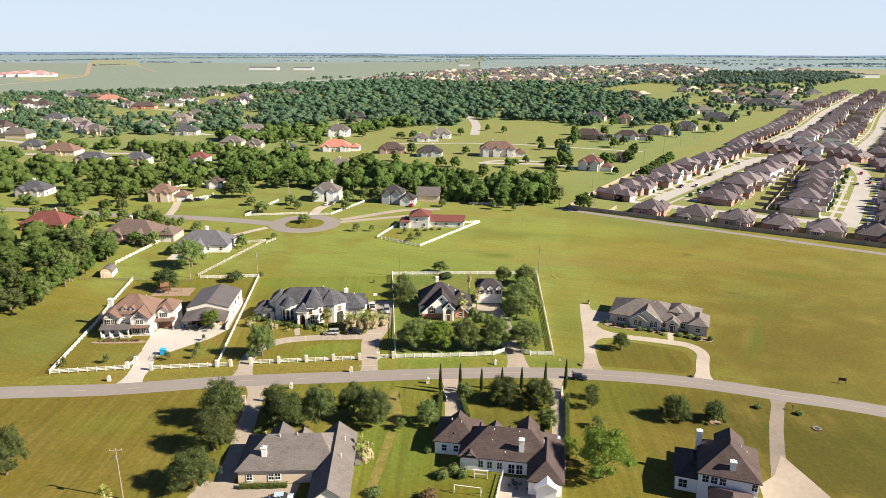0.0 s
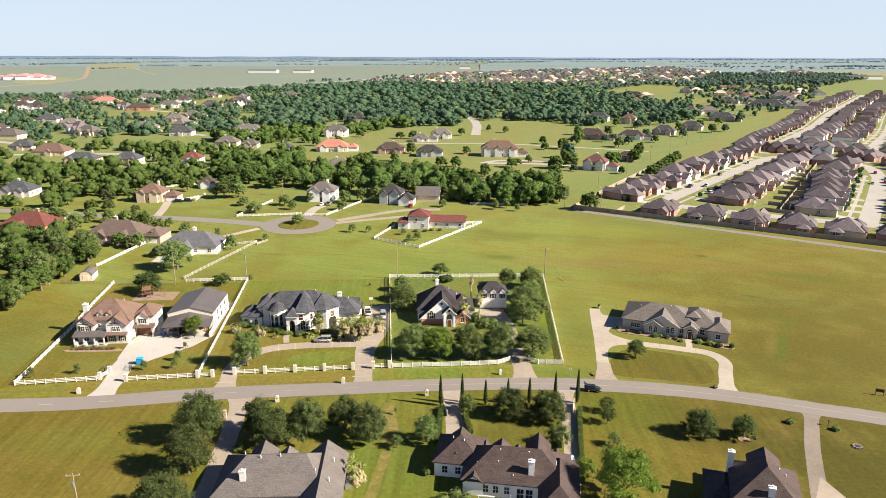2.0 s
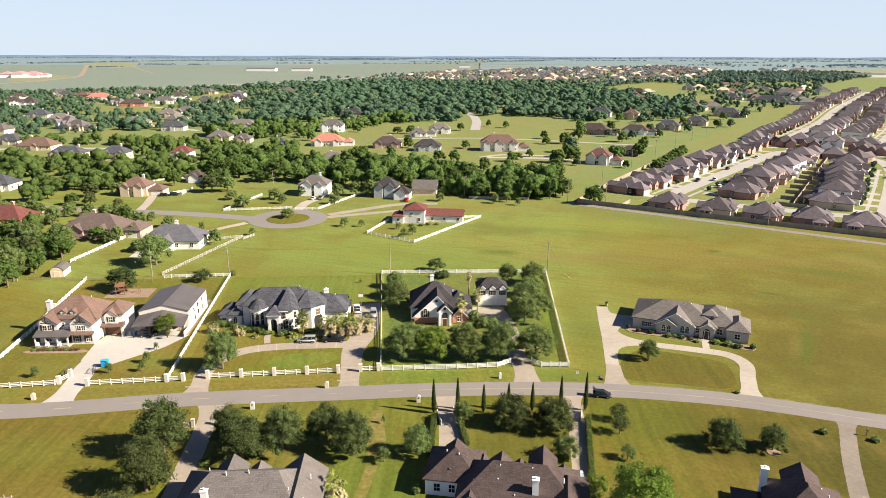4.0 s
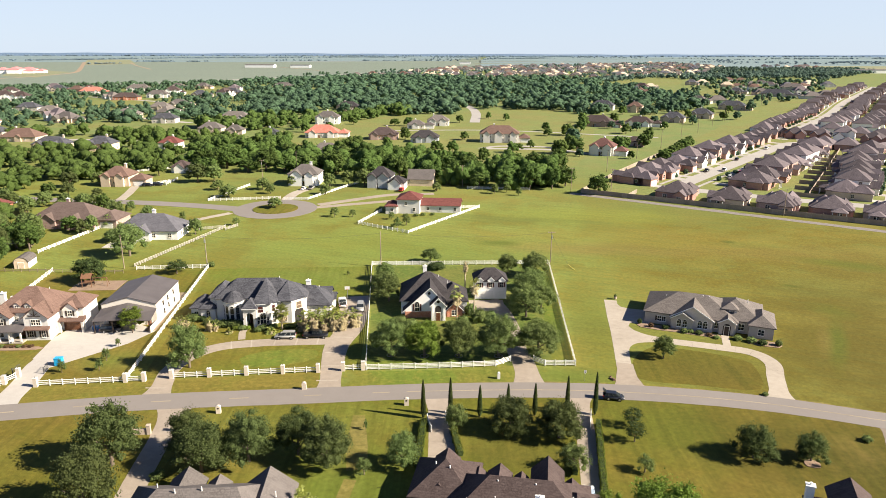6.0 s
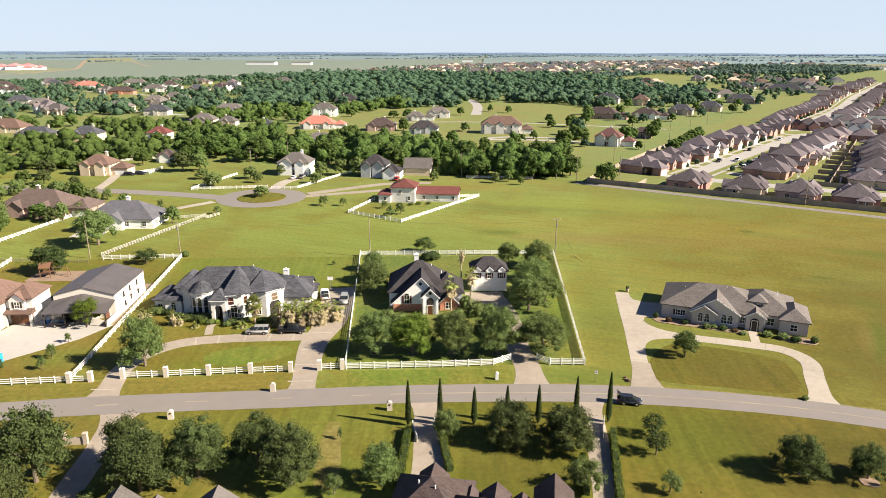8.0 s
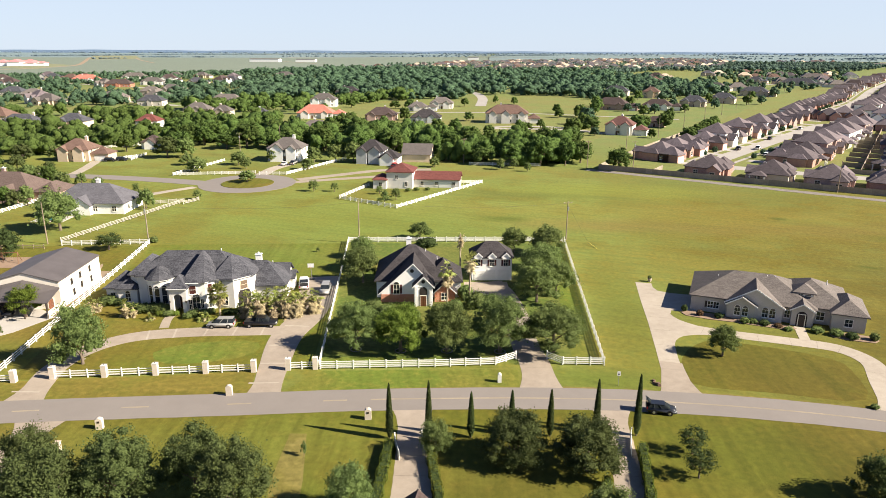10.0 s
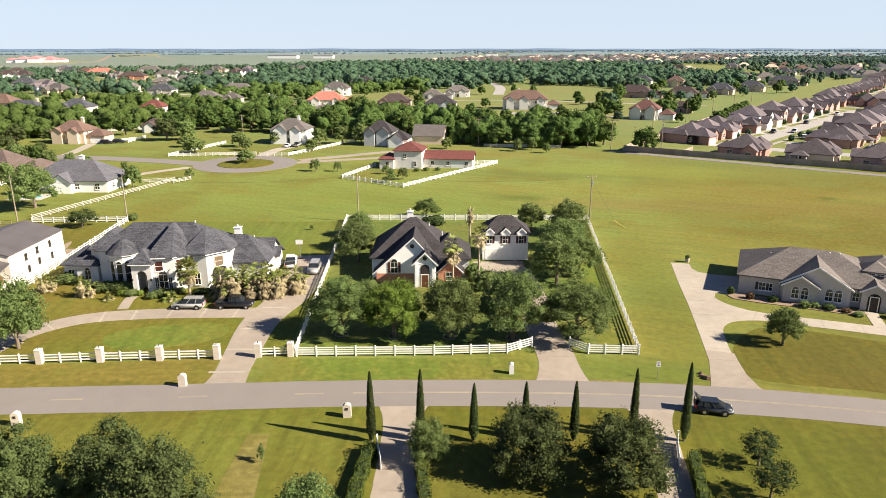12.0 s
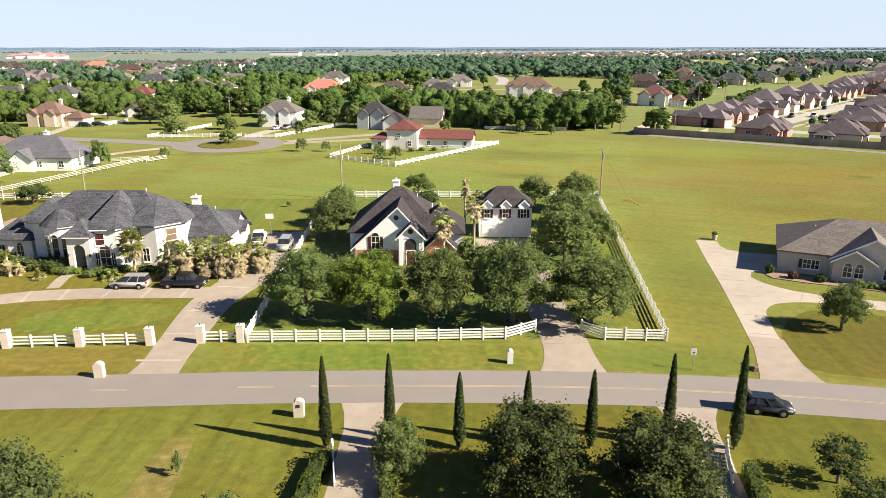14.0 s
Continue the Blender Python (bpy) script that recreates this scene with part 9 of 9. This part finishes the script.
sign = thing("road_sign", 7.3, 141.5, 8, "small white road sign on a thin steel post", "sign")
part("post", tubed((0, 0, 0), (0, 0, 2.3), 0.035, 0.035), "steel", sign)
board = part("board", boxed(-0.24, 0.24, -0.03, -0.01, 1.6, 2.25), "white", sign, "white sign board")
for k, z in enumerate((2.15, 1.95, 1.72)):
    part("printed_bar", boxed(-0.2 + 0.04 * k, 0.2 - 0.03 * k, -0.036, -0.031, z, z + (0.06 if k < 2 else 0.14)), "wire", board, "dark printed bar")

root = thing("notice_frame", 78.4, 146.0, -10, "dark wooden notice frame standing in the grass", "sign")
for x in (-0.85, 0.85):
    part("post", boxed(x - 0.07, x + 0.07, -0.07, 0.07, 0, 1.7), "wood_pole", root)
part("board", boxed(-0.85, 0.85, -0.03, 0.03, 0.8, 1.6), "umber_roof", root)

root = thing("blue_bin", -100.8, 126.6, 14, "bright blue waste container on the drive", "bin")
bm = boxed(-0.75, 0.75, -0.6, 0.6, 0, 1.6)
bmesh.ops.bevel(bm, geom=bm.edges[:], offset=0.06, segments=2, affect="EDGES")
part("body", bm, "blue_plastic", root)
part("lid", boxed(-0.8, 0.8, -0.65, 0.65, 1.6, 1.68), "blue_plastic", root)
for x, y in ((-106.0, 144.2), (-105.2, 144.5)):
    root = thing("wheelie_bin", x, y, 14, "dark blue wheelie bin by the garage", "bin", "wheelie bins")
    bm = bmesh.new()
    solid(bm, [(-0.25, -0.25, 0), (0.25, -0.25, 0), (0.25, 0.25, 0), (-0.25, 0.25, 0)], [(-0.32, -0.34, 1.0), (0.32, -0.34, 1.0), (0.32, 0.34, 1.0), (-0.32, 0.34, 1.0)])
    part("body", bm, "bin_blue", root)
    part("lid", boxed(-0.34, 0.34, -0.38, 0.36, 1.0, 1.07), "bin_blue", root)

rk = random.Random(8)
for q in range(7):
    x, y = 12.7 + rk.uniform(-0.5, 0.5), 143.4 + rk.uniform(-0.7, 0.7)
    bm, a = bmesh.new(), rk.uniform(0.22, 0.42)
    low = [(a * rk.uniform(0.8, 1.2) * math.cos(c), a * rk.uniform(0.8, 1.2) * math.sin(c), 0.0) for c in (0.3, 1.4, 2.5, 3.6, 4.6, 5.6)]
    solid(bm, low, [(0.65 * u, 0.62 * v, a * rk.uniform(0.8, 1.3)) for u, v, _ in low])
    rock = thing("rock", x, y, rk.uniform(0, 360), "brown rough stone heaped beside the drive's mouth", "rock", "stones by the drive")
    part("stone", bm, "brown_stone", rock)

for x, y, rot in ((-60.4, 108.6, 17), (-67.8, 106.0, 17)):
    root = thing("gate_wall", x, y, rot, "low brown brick gate wall with two pillars", "wall", "gate walls")
    part("wall", boxed(-1.4, 1.4, -0.15, 0.15, 0, 1.1), "brick_tan", root)
    for q in (-1.5, 1.5):
        part("pillar", boxed(q - 0.3, q + 0.3, -0.3, 0.3, 0, 1.7), "brick_tan", root)
        part("cap", boxed(q - 0.36, q + 0.36, -0.36, 0.36, 1.7, 1.82), "brick_tan", root)

for x, y, rot, ln in ((-20.2, 119.9, -66, 3.6), (-17.2, 121.6, -70, 2.0), (8.4, 127.4, -92, 4.2)):
    root = thing("white_gate", x, y, rot, "white curved-top wooden gate leaf standing open", "gate", "drive gates")
    n = 9
    for k in range(n):
        q = ln * k / n
        part("board", boxed(q, q + ln / n - 0.03, -0.03, 0.03, 0.08, 1.35 - 0.35 * math.sin(math.pi * (k + 0.5) / n)), "fence_white", root)
    part("rail", boxed(0, ln, 0.03, 0.07, 0.3, 0.4), "fence_white", root)
    part("post", boxed(-0.12, 0.0, -0.08, 0.08, 0, 1.6), "fence_white", root)

for x, y, rot in ((-100.9, 122.4, 112), (-106.6, 120.6, 100)):
    root = thing("iron_gate", x, y, rot, "dark iron gate leaf standing open beside the drive", "gate", "iron gates")
    part("rail", boxed(0, 2.6, -0.025, 0.025, 0.15, 0.21), "wire", root)
    part("rail", boxed(0, 2.6, -0.025, 0.025, 1.25, 1.31), "wire", root)
    part("post", boxed(-0.06, 0.06, -0.06, 0.06, 0, 1.6), "wire", root)
    for k in range(13):
        part("bar", tubed((0.15 + 0.2 * k, 0, 0.15), (0.15 + 0.2 * k, 0, 1.3 + 0.25 * math.sin(math.pi * k / 12)), 0.018, 0.018, 5), "wire", root)
for x, y in ((-123.7, 132.2), (-121.4, 132.8), (-118.6, 133.5)):
    root = thing("porch_chair", x, y, 14, "white wooden armchair on the front porch", "chair", "porch chairs", z=0.35)
    part("seat", boxed(-0.32, 0.32, -0.3, 0.3, 0.36, 0.42), "white", root)
    bm = bmesh.new()
    for q in range(5):
        box(bm, -0.3 + 0.125 * q, -0.2 + 0.125 * q, 0.26, 0.32, 0.42, 1.15 + 0.05 * (q in (1, 2, 3)))
    part("backrest", bm, "white", root)
    for q in (-0.34, 0.34):
        part("armrest", boxed(q - 0.06, q + 0.06, -0.32, 0.3, 0.6, 0.64), "white", root)
        for e in (-0.28, 0.24):
            part("leg", boxed(q - 0.04, q + 0.04, e - 0.04, e + 0.04, 0.0, 0.6), "white", root)

root = thing("basketball_hoop", -54.3, 175.9, 14, "basketball hoop on a steel post by the drive", "hoop")
part("post", tubed((0, 0, 0), (0, -0.5, 3.0), 0.07, 0.06), "steel", root)
part("backboard", boxed(-0.65, 0.65, -0.62, -0.57, 2.9, 3.75), "lamp_glass", root)
part("base", boxed(-0.5, 0.5, -0.3, 0.6, 0, 0.25), "wire", root)
bm = bmesh.new()
for k in range(12):
    p = [(0.23 * math.cos(math.pi * q / 6), -0.9 + 0.23 * math.sin(math.pi * q / 6), 3.05) for q in (k, k + 1)]
    tube(bm, p[0], p[1], 0.015, 0.015, 4)
part("rim", bm, paint("orange steel", (0.6, 0.15, 0.03)), root)

root = thing("garden_shed", -159.5, 183.5, 20, "small white shed with a rounded grey roof and tan front", "shed")
ARCH = [(-2.15, 2.0), (-1.85, 2.75), (-1.15, 3.35), (0, 3.62), (1.15, 3.35), (1.85, 2.75), (2.15, 2.0)]
bm = boxed(-2.0, 2.0, -3.0, 3.0, -0.05, 2.1)
part("wall", bm, "siding", root)
for y0, y1, m in ((-3.06, -3.0, "stucco_tan"), (3.0, 3.06, "siding")):
    bm = bmesh.new()
    rim = [(-2.0, -0.05)] + [(0.93 * x, z - 0.05) for x, z in ARCH] + [(2.0, -0.05)]
    solid(bm, [(x, y0, z) for x, z in rim], [(x, y1, z) for x, z in rim])
    part("gable_end", bm, m, root, "tan board front" if m == "stucco_tan" else "")
bm = bmesh.new()
for (xa, za), (xb, zb) in zip(ARCH, ARCH[1:]):
    solid(bm, [(xa, -3.2, za - 0.08), (xb, -3.2, zb - 0.08), (xb, 3.2, zb - 0.08), (xa, 3.2, za - 0.08)], [(xa, -3.2, za), (xb, -3.2, zb), (xb, 3.2, zb), (xa, 3.2, za)])
part("roof", bm, "grey_roof", root, "rounded grey shingle roof")
door(root, 0, -3.06, 1.6, 1.9, material="stucco_tan", label="tan shed door")

root = thing("swing_set", -128.3, 171.0, 20, "wooden climbing frame with a canopy and slide", "playground")
for x, y in ((-1.2, -1.2), (1.2, -1.2), (1.2, 1.2), (-1.2, 1.2)):
    part("post", boxed(x - 0.07, x + 0.07, y - 0.07, y + 0.07, 0, 2.8), "wood_red", root)
part("deck", boxed(-1.2, 1.2, -1.2, 1.2, 1.3, 1.4), "wood_red", root)
bm = bmesh.new()
gable_bm(bm, -1.3, 1.3, -1.3, 1.3, 2.7, 0.8, "x", 0.1, 0.05)
part("canopy", bm, "wood_red", root)
bm = bmesh.new()
solid(bm, [(-1.2, -0.4, 1.35), (-1.2, 0.4, 1.35), (-1.2, 0.4, 1.45), (-1.2, -0.4, 1.45)], [(-4.0, -0.4, 0.1), (-4.0, 0.4, 0.1), (-4.0, 0.4, 0.2), (-4.0, -0.4, 0.2)])
part("slide", bm, "wire", root, "dark slide")
part("beam", boxed(1.2, 5.0, -0.07, 0.07, 2.3, 2.45), "wood_red", root)
for x in (2.2, 3.6):
    part("swing", boxed(x - 0.25, x + 0.25, -0.1, 0.1, 0.5, 0.55), "wire", root)
    for q in (-0.22, 0.22):
        part("chain", tubed((x + q, 0, 0.55), (x + q, 0, 2.3), 0.012, 0.012, 4), "steel", root)
for q in (-1.0, 1.0):
    part("leg", tubed((5.0, 0, 2.4), (5.3, q, 0), 0.07, 0.07, 6), "wood_red", root)

root = thing("football_goal", -8.2, 82.6, 0, "white football goal frame on the back lawn", "goal")
bm = bmesh.new()
for p, q in (((-2.6, 0, 0), (-2.6, 0, 1.9)), ((2.6, 0, 0), (2.6, 0, 1.9)), ((-2.6, 0, 1.9), (2.6, 0, 1.9)), ((-2.6, 0, 1.9), (-2.6, 1.0, 0)), ((2.6, 0, 1.9), (2.6, 1.0, 0))):
    tube(bm, p, q, 0.06, 0.06, 6)
part("goal_frame", bm, "white", root)
root = thing("arbour", -6.4, 88.2, 4, "small white garden arbour", "arbour")
for x in (-1.3, 1.3):
    part("post", boxed(x - 0.07, x + 0.07, -0.07, 0.07, 0, 1.9), "white", root)
part("beam", boxed(-1.5, 1.5, -0.09, 0.09, 1.75, 1.95), "white", root)
part("rail", boxed(-1.3, 1.3, -0.04, 0.04, 0.9, 1.05), "white", root)
rail_fence([(-2.2, 90.0), (-2.6, 80.5)], "white picket fence beside the patio", (0.4, 0.95), 1.3, 1.2)
for x, y in ((0.5, 87), (4.0, 86.5)):
    root = thing("patio_table", x, y, 0, "round dark patio table on the concrete", "table", "patio tables")
    part("tabletop", tubed((0, 0, 0.7), (0, 0, 0.75), 0.65, 0.65, 16), "wire", root)
    part("stem", tubed((0, 0, 0.09), (0, 0, 0.7), 0.05, 0.05), "wire", root)
    for k in range(4):
        a = k * math.pi / 2 + 0.4
        c = thing("patio_chair", x + 1.1 * math.cos(a), y + 1.1 * math.sin(a), math.degrees(a) - 90, "dark metal patio chair", "chair", "patio chairs")
        part("seat", boxed(-0.24, 0.24, -0.24, 0.24, 0.42, 0.46), "wire", c)
        part("backrest", boxed(-0.24, 0.24, 0.2, 0.24, 0.46, 0.9), "wire", c)
        for q in (-0.21, 0.21):
            for s in (-0.21, 0.21):
                part("leg", boxed(q - 0.02, q + 0.02, s - 0.02, s + 0.02, 0.09, 0.42), "wire", c)
root = thing("stone_ring", 65.3, 121.4, 0, "pale ring of stones round a cover in the grass", "edging", "stone rings")
bm = bmesh.new()
for k in range(9):
    t = k * 2 * math.pi / 9
    box(bm, 0.75 * math.cos(t) - 0.2, 0.75 * math.cos(t) + 0.2, 0.75 * math.sin(t) - 0.2, 0.75 * math.sin(t) + 0.2, 0, 0.25)
part("stones", bm, "gravel", root)
part("cover", tubed((0, 0, 0), (0, 0, 0.3), 0.4, 0.38, 10), "wire", root)
patch("pool_deck", rect(-146, 209, 9, 7, 12), 0.1, "concrete_new", "white pool deck", "pool", False)
patch("pool", [(-147.5, 207.5), (-144, 208), (-143.5, 210.5), (-147, 210.8)], 0.13, "pool", "small turquoise garden pool", "pool")
root = thing("flower_pot", 15.2, 190.0, 0, "round planter with a small plant at the drive's end", "planter")
part("pot", tubed((0, 0, 0), (0, 0, 0.7), 0.32, 0.45, 12), "brick_tan", root)
s = shrub(15.2, 190.0, 0.9, 0.9, "leaf", "small plant growing in the planter")
s.location.z = 0.62
